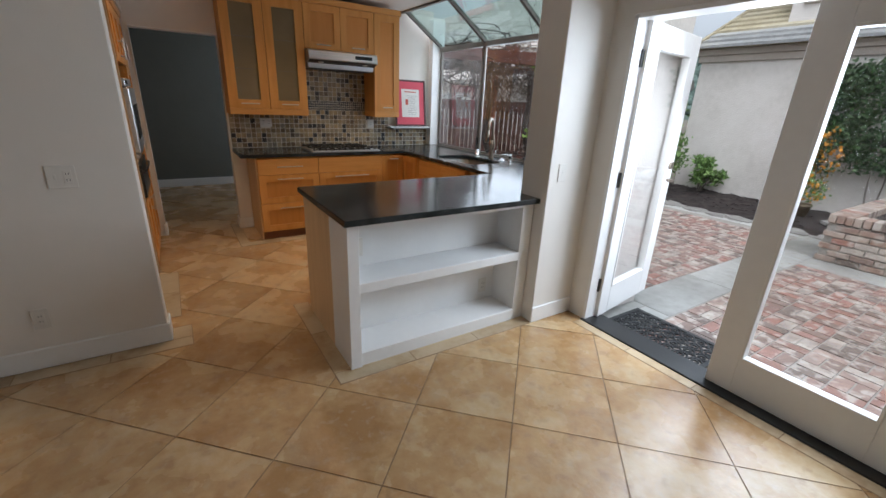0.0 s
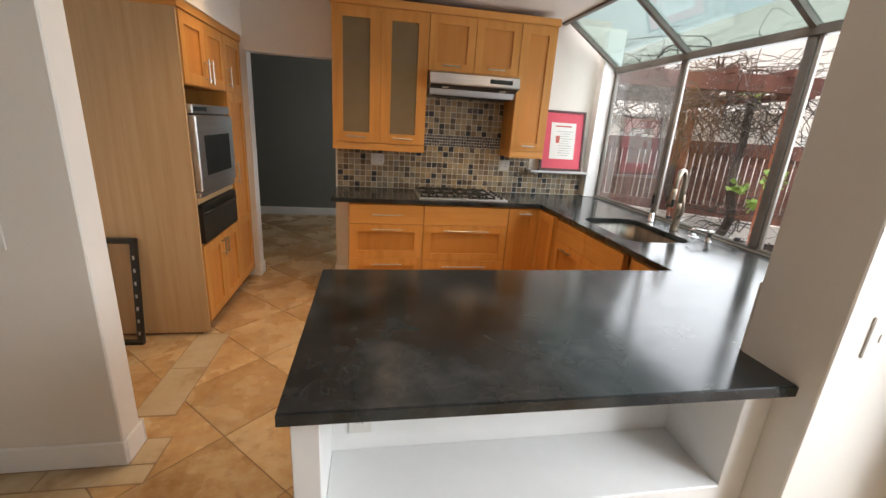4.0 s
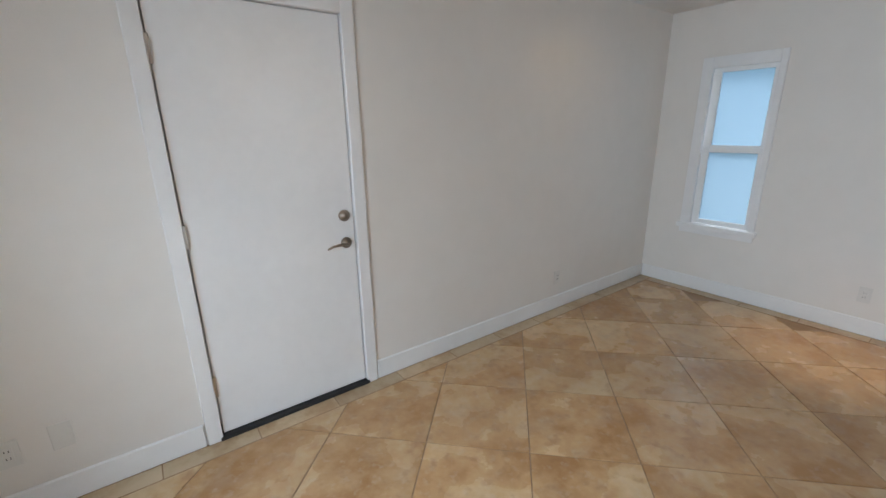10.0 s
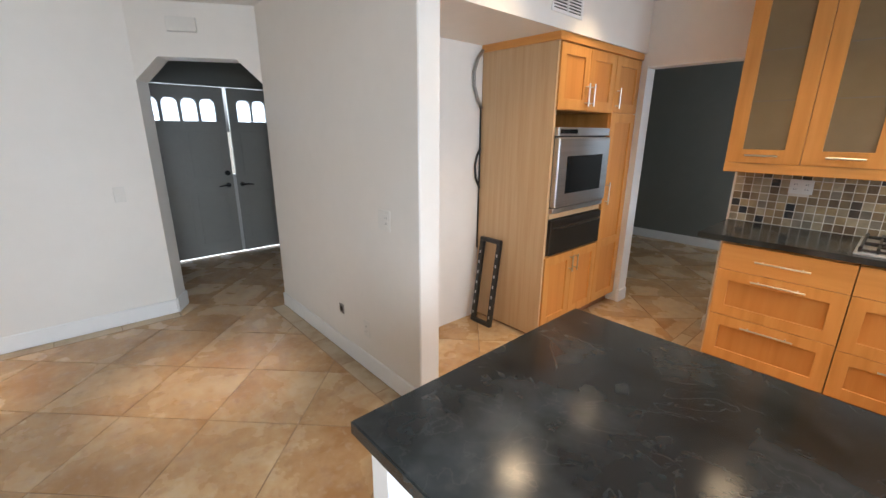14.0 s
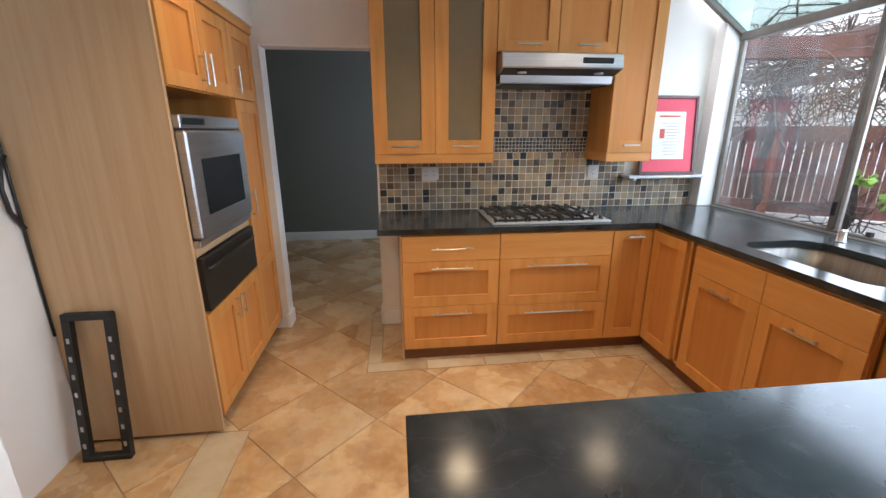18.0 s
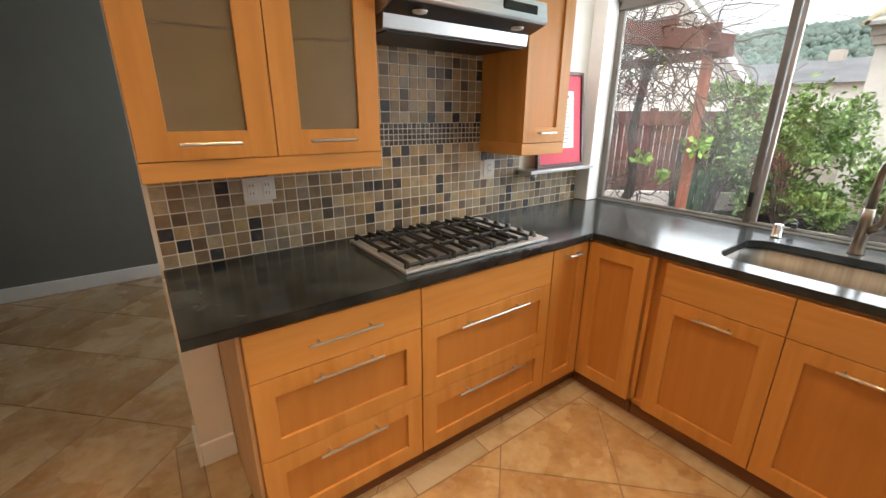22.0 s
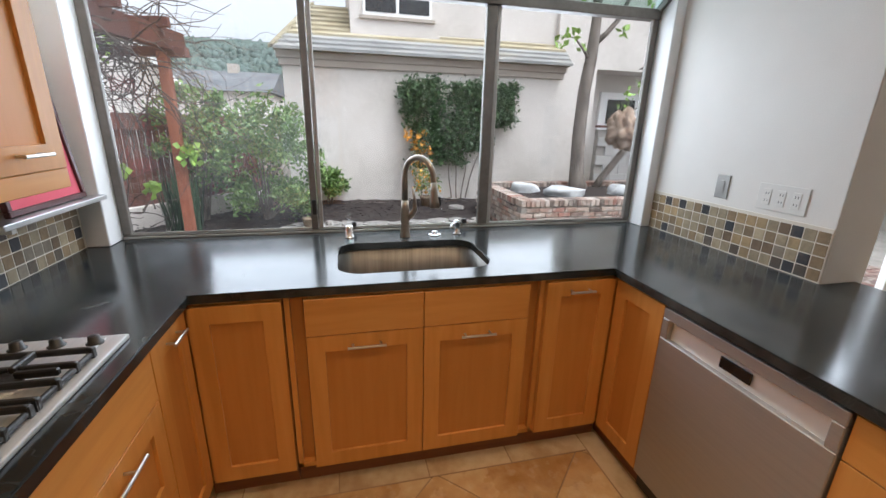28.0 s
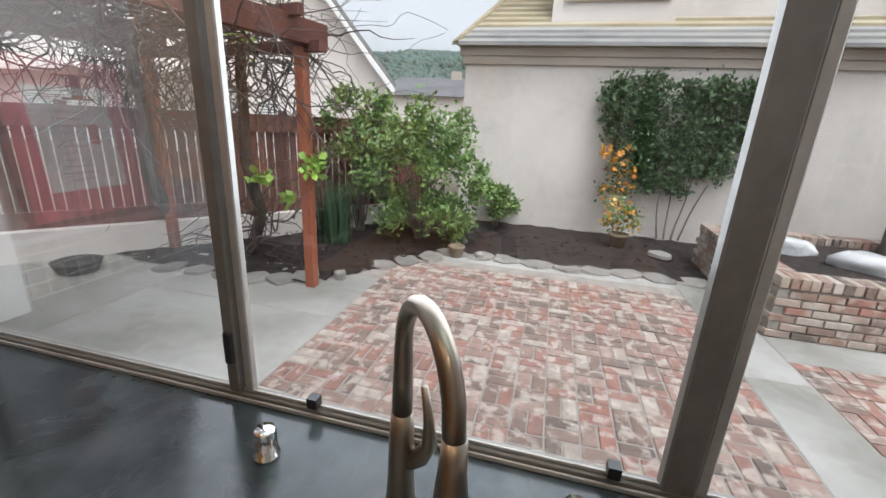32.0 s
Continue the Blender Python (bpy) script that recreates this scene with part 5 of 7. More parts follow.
# ---- backsplash ----
P = 0.0525
random.seed(11)
bs1 = solid("backsplash_1", B((-0.122, 2.36, Y_STOVE - 0.006, Y_STOVE - 0.0005, TOP + 0.0005, 1.285), (0.654, 1.44, Y_STOVE - 0.006, Y_STOVE - 0.0005, 1.285, 1.80)), MAT_GROUT, "stone mosaic backsplash behind the cooktop", "backsplash")
bs2 = solid("backsplash_2", B((1.362, 2.36, Y_END + 0.0005, Y_END + 0.006, TOP + 0.0005, 1.142)), MAT_GROUT, "low stone mosaic backsplash beside the sink", "backsplash")


def chip_mesh(w, h, name, material):
    return mesh_of(name, B((-w / 2, w / 2, -0.004, 0.004, -h / 2, h / 2), bevel=0.0016), material)


chip, small_chip = chip_mesh(P - 0.0042, P - 0.0042, "mosaic_tile", MOSAIC), chip_mesh(0.0228, 0.0228, "accent_tile", ACCENT)


def lay(x, z, face_y, out, parent, small=False):
    t = new("accent_tile" if small else "mosaic_tile", small_chip if small else chip)
    t.location = (x, face_y + out * (0.0032 + 0.0009 * random.random()), z)
    t.parent = parent


def in_outlet(x, z):
    return (abs(x - 0.253) < 0.07 or abs(x - 1.515) < 0.05) and abs(z - 1.19) < 0.05


for i in range(47):
    x = -0.094 + P * i
    for j in range(17):
        z = TOP + 0.028 + P * j
        tall = 0.654 < x < 1.44
        if in_outlet(x, z) or z > (1.79 if tall else 1.27) or (x > 1.75 and z > 1.14 and x < 2.44 and z > 1.13) or x > 2.35:
            continue
        if tall and 1.36 < z < 1.44:
            continue
        lay(x, z, Y_STOVE, -1, bs1)
for i in range(33):
    for j in range(4):
        x, z = 0.669 + 0.0262 * i, 1.3495 + 0.0265 * j
        if x < 1.43:
            lay(x, z, Y_STOVE, -1, bs1, True)
for i in range(19):
    for j in range(4):
        lay(1.39 + P * i, TOP + 0.03 + P * j, Y_END, 1, bs2)

# ---- plates, vents and small fixtures ----
def plate(name, label, face, plane, u, z, w, h, marks, body_mat=PLASTIC, category="outlet"):
    """A wall plate with its devices. marks: (du, dz, w, h, material)."""
    p = thing(name, fpoint(face, plane, u, z, 0), label, category)
    pl = part("cover", B(fbox(face, plane, u - w / 2, u + w / 2, z - h / 2, z + h / 2, 0.0005, 0.006), bevel=0.002), body_mat, p)
    for du, dz, mw, mh, mm in marks:
        part("device", B(fbox(face, plane, u + du - mw / 2, u + du + mw / 2, z + dz - mh / 2, z + dz + mh / 2, 0.006, 0.0085), bevel=0.001), mm, p)
        if mm is PLASTIC and mw > 0.02:
            for sz in (-0.016, 0.016):
                for su in (-0.006, 0.006):
                    part("slot", B(fbox(face, plane, u + du + su - 0.0012, u + du + su + 0.0012, z + dz + sz - 0.005, z + dz + sz + 0.005, 0.0085, 0.0092)), BLACK, p)
    return p


def duplex(name, label, face, plane, u, z):
    return plate(name, label, face, plane, u, z, 0.072, 0.116, [(0, 0, 0.034, 0.07, PLASTIC)])


plate("outlet", "white double outlet on the mosaic", "-y", Y_STOVE - 0.008, 0.253, 1.19, 0.125, 0.095, [(-0.03, 0, 0.034, 0.066, PLASTIC), (0.03, 0, 0.034, 0.066, PLASTIC)])
plate("outlet", "white outlet on the mosaic behind the cooktop", "-y", Y_STOVE - 0.008, 1.515, 1.19, 0.085, 0.095, [(0, 0, 0.034, 0.066, PLASTIC)])
plate("wall_switch", "grey steel switch plate above the mosaic", "+y", Y_END, 1.90, 1.235, 0.075, 0.116, [(0, 0, 0.026, 0.06, PLASTIC_GREY)], PLASTIC_GREY, "switch")
plate("outlet", "white outlet plate with three devices above the mosaic", "+y", Y_END, 1.595, 1.225, 0.22, 0.118, [(-0.065, 0, 0.034, 0.07, PLASTIC), (0, 0, 0.034, 0.07, PLASTIC), (0.065, 0, 0.034, 0.07, PLASTIC)])
plate("wall_switch", "white double switch plate on the partition", "-y", 0.885, -1.17, 1.055, 0.118, 0.116, [(-0.025, 0, 0.01, 0.024, PLASTIC), (0.025, 0, 0.034, 0.07, PLASTIC)], category="switch")
duplex("outlet", "white outlet low on the partition", "-y", 0.885, -1.41, 0.30)
plate("cable_jack", "dark cable jack without a cover low on the partition", "-y", 0.885, -1.737, 0.334, 0.06, 0.07, [(0, 0, 0.03, 0.035, BLACK)], PLASTIC_GREY, "jack")
plate("wall_switch", "white switch plate beside the archway", "+x", X_FAR, -0.117, 1.048, 0.072, 0.116, [(0, 0, 0.01, 0.024, PLASTIC)], category="switch")
duplex("outlet", "white outlet low on the plain wall", "+x", X_FAR, -1.185, 0.30)
duplex("outlet", "white outlet beside the side door", "+y", Y_SIDE, -1.90, 0.283)
duplex("outlet", "white outlet low on the side wall", "+y", Y_SIDE, 1.37, 0.30)
plate("blank_plate", "blank white plate low on the side wall", "+y", Y_SIDE, 1.21, 0.31, 0.072, 0.116, [], category="plate")
plate("wall_switch", "white switch plate on the pillar", "-y", -0.05, 1.475, 1.09, 0.072, 0.116, [(0, 0, 0.01, 0.024, PLASTIC)], category="switch")
duplex("outlet", "white outlet inside the upper shelf bay", "-y", 0.30, 0.175, 0.655)
duplex("outlet", "white outlet inside the lower shelf bay", "-y", 0.30, 1.16, 0.20)
# doorbell box above the archway
db = thing("chime_box", arch_pt(AL * 0.42, 2.27), "small white door chime box above the archway", "chime")
m0 = Matrix.Translation(arch_pt(AL * 0.42, 2.27)) @ Matrix.Rotation(math.atan2(AD.y, AD.x), 4, "Z")
bm = B((-0.10, 0.10, -0.035, -0.001, -0.05, 0.05), bevel=0.006, seg=2)
bm.transform(m0)
part("cover", bm, PLASTIC, db)
# vent grille on the soffit
vt = thing("air_vent", (-0.885, 2.07, 2.28), "white louvred air vent on the soffit", "vent")
VX = -0.885
part("frame", B((VX, VX + 0.008, 1.90, 2.24, 2.215, 2.235), (VX, VX + 0.008, 1.90, 2.24, 2.375, 2.395), (VX, VX + 0.008, 1.90, 1.92, 2.235, 2.375), (VX, VX + 0.008, 2.22, 2.24, 2.235, 2.375), (VX, VX + 0.008, 2.062, 2.078, 2.235, 2.375), bevel=0.002), TRIM, vt)
part("backing", B((VX + 0.0005, VX + 0.002, 1.92, 2.22, 2.235, 2.375)), BLACK, vt)
for k in range(8):
    z = 2.243 + 0.0175 * k
    part("slat", B((VX + 0.002, VX + 0.006, 1.92, 2.22, z, z + 0.008)), TRIM, vt)
# hoses in the niche
hz = thing("flexible_conduit", (-1.55, 2.0, 1.0), "grey flexible conduit looping out beside the tall cabinet", "conduit")
part("upper_loop", tube(bmesh.new(), [(-1.555, 2.045, 2.10), (-1.55, 1.99, 2.04), (-1.55, 1.955, 1.95), (-1.55, 1.96, 1.85), (-1.55, 2.0, 1.76), (-1.555, 2.045, 1.70)], 0.012, 10), PLASTIC_GREY, hz, smooth=True)
part("lower_loop", tube(bmesh.new(), [(-1.555, 2.05, 1.40), (-1.55, 2.01, 1.35), (-1.55, 1.99, 1.27), (-1.55, 2.0, 1.18), (-1.555, 2.05, 1.10)], 0.009, 10), BLACK, hz, smooth=True)
part("cable", tube(bmesh.new(), [(-1.56, 2.045, 1.70), (-1.56, 2.05, 1.40), (-1.56, 2.05, 1.10), (-1.56, 2.05, 0.6)], 0.006, 8), BLACK, hz, smooth=True)

# ---- shelf and picture beside the window ----
sh = thing("wall_shelf", (2.1, 3.2, 1.15), "narrow grey wall shelf beside the window", "shelf")
part("board", B((1.745, 2.36, 3.12, Y_STOVE - 0.001, 1.143, 1.163), bevel=0.002), STEEL, sh)
part("bracket", B((1.80, 1.82, 3.14, Y_STOVE - 0.001, 1.122, 1.1425)), PLASTIC, sh)
pc = thing("framed_certificate", (2.07, 3.19, 1.164), "framed white certificate on a pink mount in a dark red frame", "picture")
PM = Matrix.Translation((2.075, 3.175, 1.1645)) @ Matrix.Rotation(radians(-6.5), 4, "X")
W2, H2 = 0.225, 0.58
MAHOG = mat("dark_red_wood", [(0.05, 0.012, 0.012), (0.09, 0.02, 0.02)], 0.3)
PINK = mat("pink_mount_board", [(0.62, 0.09, 0.13), (0.68, 0.11, 0.15)], 0.8, bump=0.02)
PAPER = mat("white_paper", [(0.74, 0.73, 0.70), (0.80, 0.79, 0.76)], 0.8, bump=0.02)
INK = mat("grey_ink", [(0.25, 0.25, 0.25), (0.35, 0.34, 0.33)], 0.8, bump=0.0)
RED_INK = mat("red_ink", [(0.5, 0.1, 0.08), (0.55, 0.14, 0.1)], 0.8, bump=0.0)


def tilt(bm):
    bm.transform(PM)
    return bm


fr = part("frame", tilt(B((-W2, W2, -0.012, 0.010, 0, 0.022), (-W2, W2, -0.012, 0.010, H2 - 0.022, H2), (-W2, -W2 + 0.022, -0.012, 0.010, 0.022, H2 - 0.022), (W2 - 0.022, W2, -0.012, 0.010, 0.022, H2 - 0.022), bevel=0.003)), MAHOG, pc)
part("mount", tilt(B((-W2 + 0.02, W2 - 0.02, -0.002, 0.004, 0.02, H2 - 0.02))), PINK, pc, "pink mount board")
sheet = part("sheet", tilt(B((-0.13, 0.13, -0.004, -0.0022, 0.115, 0.465))), PAPER, pc, "white printed certificate")
part("title_line", tilt(B((-0.085, 0.085, -0.0048, -0.0042, 0.425, 0.438))), RED_INK, sheet)
part("crest", tilt(B((-0.075, -0.035, -0.0048, -0.0042, 0.27, 0.34))), RED_INK, sheet)
random.seed(3)
for k in range(11):
    w = 0.04 + 0.045 * random.random()
    part("text_line", tilt(B((0.02 - w, 0.02 + w, -0.0048, -0.0042, 0.15 + 0.023 * k, 0.154 + 0.023 * k))), INK, sheet)

# ---- downlights ----
WARM, AMBER = (1.0, 0.68, 0.38), (1.0, 0.66, 0.33)


def downlight(x, y, z, watts, spread, colour, soft):
    d = thing("downlight", (x, y, z), "recessed round ceiling downlight, lit", "ceiling light", "downlights")
    part("trim_ring", lathe(bmesh.new(), [(0.062, -0.001), (0.095, -0.001), (0.095, -0.006), (0.085, -0.010), (0.062, -0.006)], (x, y, z), 28), TRIM, d, "white trim ring", True)
    part("lens", lathe(bmesh.new(), [(0.001, -0.004), (0.062, -0.004), (0.062, -0.001), (0.001, -0.001)], (x, y, z), 28), LAMP_GLOW, d, "glowing warm lens", True)
    data = bpy.data.lights.new("downlight", "SPOT")
    data.energy, data.color, data.spot_size, data.spot_blend, data.shadow_soft_size = watts, colour, radians(spread), 1.0, soft
    lamp = new("downlight_lamp", data)
    lamp.location = (x, y, z - 0.012)
    return d


LAMP_GLOW = glow_mat("lamp_lens", (1.0, 0.52, 0.17), 26.0)
for x in (-0.59, 0.36, 1.30):
    for y in (1.44, 2.31):
        downlight(x, y, CEIL_Z, LAMP_K, 115, WARM, 0.08)
# The one at (0.2, -2.2) is unseen, added to warm the side wall.
for x, y in ((-1.95, 0.03), (-2.72, -1.2), (-1.8, -2.45), (0.2, -2.2)):
    downlight(x, y, 2.425, LAMP_D if y > -2 else (4 if x > 0 else 2), 36 if y > -2 else 130, AMBER, 0.05)


def sky_lamp(name, at, to, w, h, watts, colour=(0.89, 0.945, 1.0)):
    """An added area lamp in place of the sky's light at an opening."""
    data = bpy.data.lights.new(name, "AREA")
    data.shape, data.size, data.size_y, data.energy, data.color = "RECTANGLE", w, h, watts, colour
    lamp = new(name, data)
    lamp.matrix_world = look(at, to)
    return lamp


sky_lamp("daylight_french_doors", (X_DOORS + 0.80, -1.10, 1.65), (X_DOORS - 0.9, -1.10, 0.65), 1.3, 1.4, DAY_DOORS)
sky_lamp("daylight_garden_window", (X_WIN + 0.45, 1.7, 1.75), (X_WIN - 1, 1.7, 1.30), 2.5, 1.1, DAY_WINDOW)
sky_lamp("daylight_sash_window", (X_FAR - 0.5, -2.19, 1.4), (X_FAR, -2.19, 1.25), 0.6, 1.5, 1.3, (0.88, 0.95, 1.0))
sky_lamp("daylight_front_doors", (EX - 0.5, 1.13, 1.9), (EX, 1.13, 1.6), 1.9, 0.8, 7, (0.85, 0.93, 1.0))
# Added lamp outside the unseen opening, to brighten the grey room.
sky_lamp("fill_grey_room", (1.55, 4.9, 1.5), (0.5, 4.9, 1.3), 1.3, 1.1, FILL_GREY)

# ---- outdoors: materials ----
STUCCO = mat("beige_stucco", [(0.48, 0.445, 0.40), (0.57, 0.53, 0.485), (0.62, 0.58, 0.54)], 0.85, scales=(0.7, 10), bump=0.6, bump_scale=45)
WHITE_STUCCO = mat("pale_stucco", [(0.68, 0.63, 0.585), (0.75, 0.70, 0.655)], 0.85, scales=(0.7, 10), bump=0.4, bump_scale=45)
TRIM_BEIGE = mat("beige_fascia", [(0.36, 0.31, 0.26), (0.44, 0.385, 0.33)], 0.7, scales=(1, 14), bump=0.1)
EARTH = mat("dry_earth", [(0.10, 0.085, 0.06), (0.17, 0.145, 0.11)], 0.9, scales=(0.5, 8), bump=0.3)
CONCRETE = mat("patio_concrete", [(0.20, 0.195, 0.175), (0.29, 0.285, 0.265), (0.38, 0.375, 0.355)], 0.5, scales=(1.1, 12), bump=0.15, bump_scale=90, rough_var=0.2, rnd=0.08)
MULCH = mat("dark_mulch", [(0.008, 0.005, 0.004), (0.02, 0.013, 0.011), (0.037, 0.025, 0.02)], 0.95, scales=(12, 80), bump=0.9, bump_scale=40)
TONES = [(0.30, 0.165, 0.135), (0.31, 0.21, 0.175), (0.22, 0.155, 0.13), (0.43, 0.365, 0.315), (0.32, 0.16, 0.125), (0.17, 0.13, 0.112), (0.35, 0.255, 0.215)]
STOPS = (0.20, 0.38, 0.55, 0.68, 0.78, 0.88)
BRICK = pieces_mat("red_paver", TONES, STOPS, rough=0.65, scales=(7, 45), bump=0.4, bump_scale=60, sharp=(0.2, 0.7))
BRICK_J = pieces_mat("red_paver_joined", TONES, STOPS, True, rough=0.65, scales=(7, 45), bump=0.4, bump_scale=60, sharp=(0.2, 0.7))
for b in (BRICK, BRICK_J):
    overlay(b, (0.47, 0.42, 0.37), 0.7, 10.0, 0.50, 0.60)
    overlay(b, (0.20, 0.13, 0.105), 0.5, 22.0, 0.54, 0.66)
    overlay(b, (0.17, 0.14, 0.125), 0.6, 3.0, 0.55, 0.72)
WALL_BRICK = pieces_mat("weathered_brick", [(0.33, 0.22, 0.17), (0.42, 0.335, 0.275), (0.24, 0.17, 0.14), (0.47, 0.405, 0.35), (0.34, 0.175, 0.135), (0.16, 0.125, 0.105), (0.38, 0.295, 0.245)], STOPS, rough=0.8,
                        scales=(6, 40), bump=0.5, bump_scale=50, sharp=(0.2, 0.7))
overlay(WALL_BRICK, (0.46, 0.42, 0.37), 0.6, 11.0, 0.50, 0.66)
overlay(WALL_BRICK, (0.11, 0.085, 0.07), 0.6, 2.6, 0.54, 0.72)
MORTAR = mat("pale_mortar", [(0.24, 0.22, 0.195), (0.33, 0.305, 0.275)], 0.9, scales=(6, 50), bump=0.3)
REDWOOD = mat("stained_redwood", [(0.085, 0.036, 0.027), (0.135, 0.054, 0.040), (0.18, 0.078, 0.058)], 0.7, scales=(1.5, 6), stretch=(9, 9, 1), bump=0.2, bump_scale=30, rnd=0.14)
POSTWOOD = mat("orange_stained_post", [(0.24, 0.075, 0.038), (0.32, 0.105, 0.056)], 0.6, scales=(1.5, 6), stretch=(9, 9, 1), bump=0.15, bump_scale=30)
BEAM = mat("dark_stained_beam", [(0.075, 0.026, 0.019), (0.125, 0.045, 0.033)], 0.7, scales=(1.5, 6), stretch=(3, 3, 3), bump=0.2, bump_scale=30)
ROOF = mat("grey_roof_slats", [(0.19, 0.19, 0.185), (0.28, 0.28, 0.27), (0.33, 0.31, 0.26)], 0.85, scales=(1.2, 20), bump=0.3, bump_scale=60, rnd=0.15)
FAR_ROOF = mat("far_grey_tiles", [(0.11, 0.115, 0.12), (0.16, 0.165, 0.17)], 0.95, scales=(0.8, 6), bump=0.1, spec=0.2)
ROOF_MOSS = mat("mossy_roof_slats", [(0.22, 0.19, 0.12), (0.32, 0.275, 0.18), (0.36, 0.325, 0.24)], 0.85, scales=(1.5, 20), bump=0.3, bump_scale=60, rnd=0.15)
BARK = mat("grey_bark", [(0.06, 0.048, 0.04), (0.15, 0.125, 0.105), (0.22, 0.19, 0.165)], 0.9, scales=(9, 40), stretch=(1, 1, 0.35), bump=0.8, bump_scale=30)
VINE = mat("dead_vine", [(0.055, 0.043, 0.037), (0.11, 0.088, 0.076)], 0.95, scales=(8, 60), bump=0.4)
BURL = mat("pale_burl_wood", [(0.12, 0.075, 0.05), (0.27, 0.19, 0.135), (0.40, 0.31, 0.24)], 0.85, scales=(5, 30), bump=0.6, bump_scale=25)
ROCK = mat("pale_stone", [(0.33, 0.335, 0.335), (0.47, 0.48, 0.48), (0.55, 0.56, 0.56)], 0.85, scales=(3, 30), bump=0.4, bump_scale=40)
FLAG = mat("grey_flagstone", [(0.17, 0.16, 0.145), (0.28, 0.265, 0.245)], 0.8, scales=(4, 40), bump=0.4, bump_scale=50, rnd=0.2)
BLOCK = mat("concrete_block", [(0.31, 0.30, 0.285), (0.39, 0.38, 0.365)], 0.85, scales=(2, 26), bump=0.4, bump_scale=60, rnd=0.08)
TERRA = mat("weathered_pot", [(0.16, 0.12, 0.075), (0.24, 0.18, 0.12)], 0.8, scales=(5, 40), bump=0.3)


def leaf_mat(name, cols):
    m = mat(name, cols, 0.5, scales=(3, 30), bump=0.0, rnd=0.35, island=True)
    nt = m.node_tree
    nt.nodes["Principled BSDF"].inputs["Subsurface Weight"].default_value = 0.0
    return m


LEAF = leaf_mat("bright_leaves", [(0.06, 0.115, 0.028), (0.12, 0.20, 0.05), (0.20, 0.29, 0.085)])
LEAF_DARK = leaf_mat("dark_leaves", [(0.022, 0.05, 0.016), (0.04, 0.085, 0.026), (0.06, 0.11, 0.035)])
LEAF_LIME = leaf_mat("young_leaves", [(0.20, 0.34, 0.05), (0.28, 0.44, 0.08)])
BLOSSOM = leaf_mat("orange_blossom", [(0.62, 0.22, 0.02), (0.75, 0.40, 0.05)])
BLADE = leaf_mat("blue_green_blades", [(0.03, 0.065, 0.035), (0.055, 0.10, 0.05)])
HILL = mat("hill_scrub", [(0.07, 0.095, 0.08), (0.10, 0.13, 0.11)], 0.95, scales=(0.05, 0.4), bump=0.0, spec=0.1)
# Greyed blue-green puts some distance haze into the colour of the woods.
FAR_TREES = mat("hazed_far_trees", [(0.085, 0.118, 0.10), (0.125, 0.16, 0.14)], 0.95, scales=(0.05, 0.4), bump=0.0, rnd=0.12, island=True, spec=0.1)

# ---- ground, paving and beds ----
ground = solid("ground", B((-300, 300, -300, 300, -0.6, -0.14)), EARTH, "bare earth of the gardens around", "ground")
patio = solid("patio", B((1.92, 6.85, -7, 7.2, -0.139, GROUND - 0.003)), MORTAR, "pale mortar bed of the patio", "patio")


def concrete_slab(x0, x1, y0, y1):
    return part("concrete_slab", B((x0 + 0.004, x1 - 0.004, y0 + 0.004, y1 - 0.004, -0.13, GROUND + 0.002), bevel=0.004), CONCRETE, patio)


for x0, x1 in ((1.93, 3.1), (3.1, 4.7), (4.7, 5.7)):
    concrete_slab(x0, x1, 3.225, 5.2)
    concrete_slab(x0, x1, 5.2, 7.1)
for x0, x1 in ((2.6, 3.7), (3.7, 4.9), (4.9, 5.75), (5.75, 6.85)):
    concrete_slab(x0, x1, -0.42, 0.02)
concrete_slab(5.25, 5.67, -1.6, -0.42)
concrete_slab(5.25, 5.67, -3.2, -1.6)
concrete_slab(5.25, 5.67, -5.0, -3.2)
concrete_slab(6.602, 6.85, 0.02, 3.225)
concrete_slab(1.93, 2.6, -0.42, -0.20)
concrete_slab(1.93, 2.6, -0.20, -0.0)
random.seed(21)
paver = {}
for key, (w, d) in {"x": (0.190, 0.088), "y": (0.088, 0.190)}.items():
    paver[key] = mesh_of("paver", B((-w / 2, w / 2, -d / 2, d / 2, -0.05, 0), bevel=0.006), BRICK)
joined = bmesh.new()
near_pavers = 0


def lay_paver(x, y, way):
    """One brick of the basket weave; those nearest the house are objects of their own."""
    global near_pavers
    z = GROUND + 0.004 + 0.006 * (random.random() - 0.5)
    if near_pavers < 300 and 3.0 < x < 4.7 and 0.02 < y < 3.38:
        near_pavers += 1
        t = new("paver", paver[way])
        t.location = (x + 0.003 * (random.random() - 0.5), y + 0.003 * (random.random() - 0.5), z)
        t.rotation_euler = (radians(random.uniform(-0.8, 0.8)), radians(random.uniform(-0.8, 0.8)), radians(random.uniform(-1, 1)))
        t.parent = patio
    else:
        w, d = (0.095, 0.044) if way == "x" else (0.044, 0.095)
        box(joined, x - w, x + w, y - d, y + d, z - 0.03, z)


def basket(x0, x1, y0, y1):
    nx, ny = int((x1 - x0) / 0.2), int((y1 - y0) / 0.2)
    for i in range(nx):
        for j in range(ny):
            cx, cy = x0 + 0.2 * i + 0.1, y0 + 0.2 * j + 0.1
            if (i + j) % 2:
                lay_paver(cx, cy - 0.05, "x")
                lay_paver(cx, cy + 0.05, "x")
            else:
                lay_paver(cx - 0.05, cy, "y")
                lay_paver(cx + 0.05, cy, "y")


basket(2.6, 6.6, 0.02, 3.38)
basket(2.04, 5.25, -4.43, -0.42)
rest_pavers = part("paver_rest", joined, BRICK_J, patio, "weathered red brick pavers in a basket weave")
tagged(rest_pavers, kind="stuff")

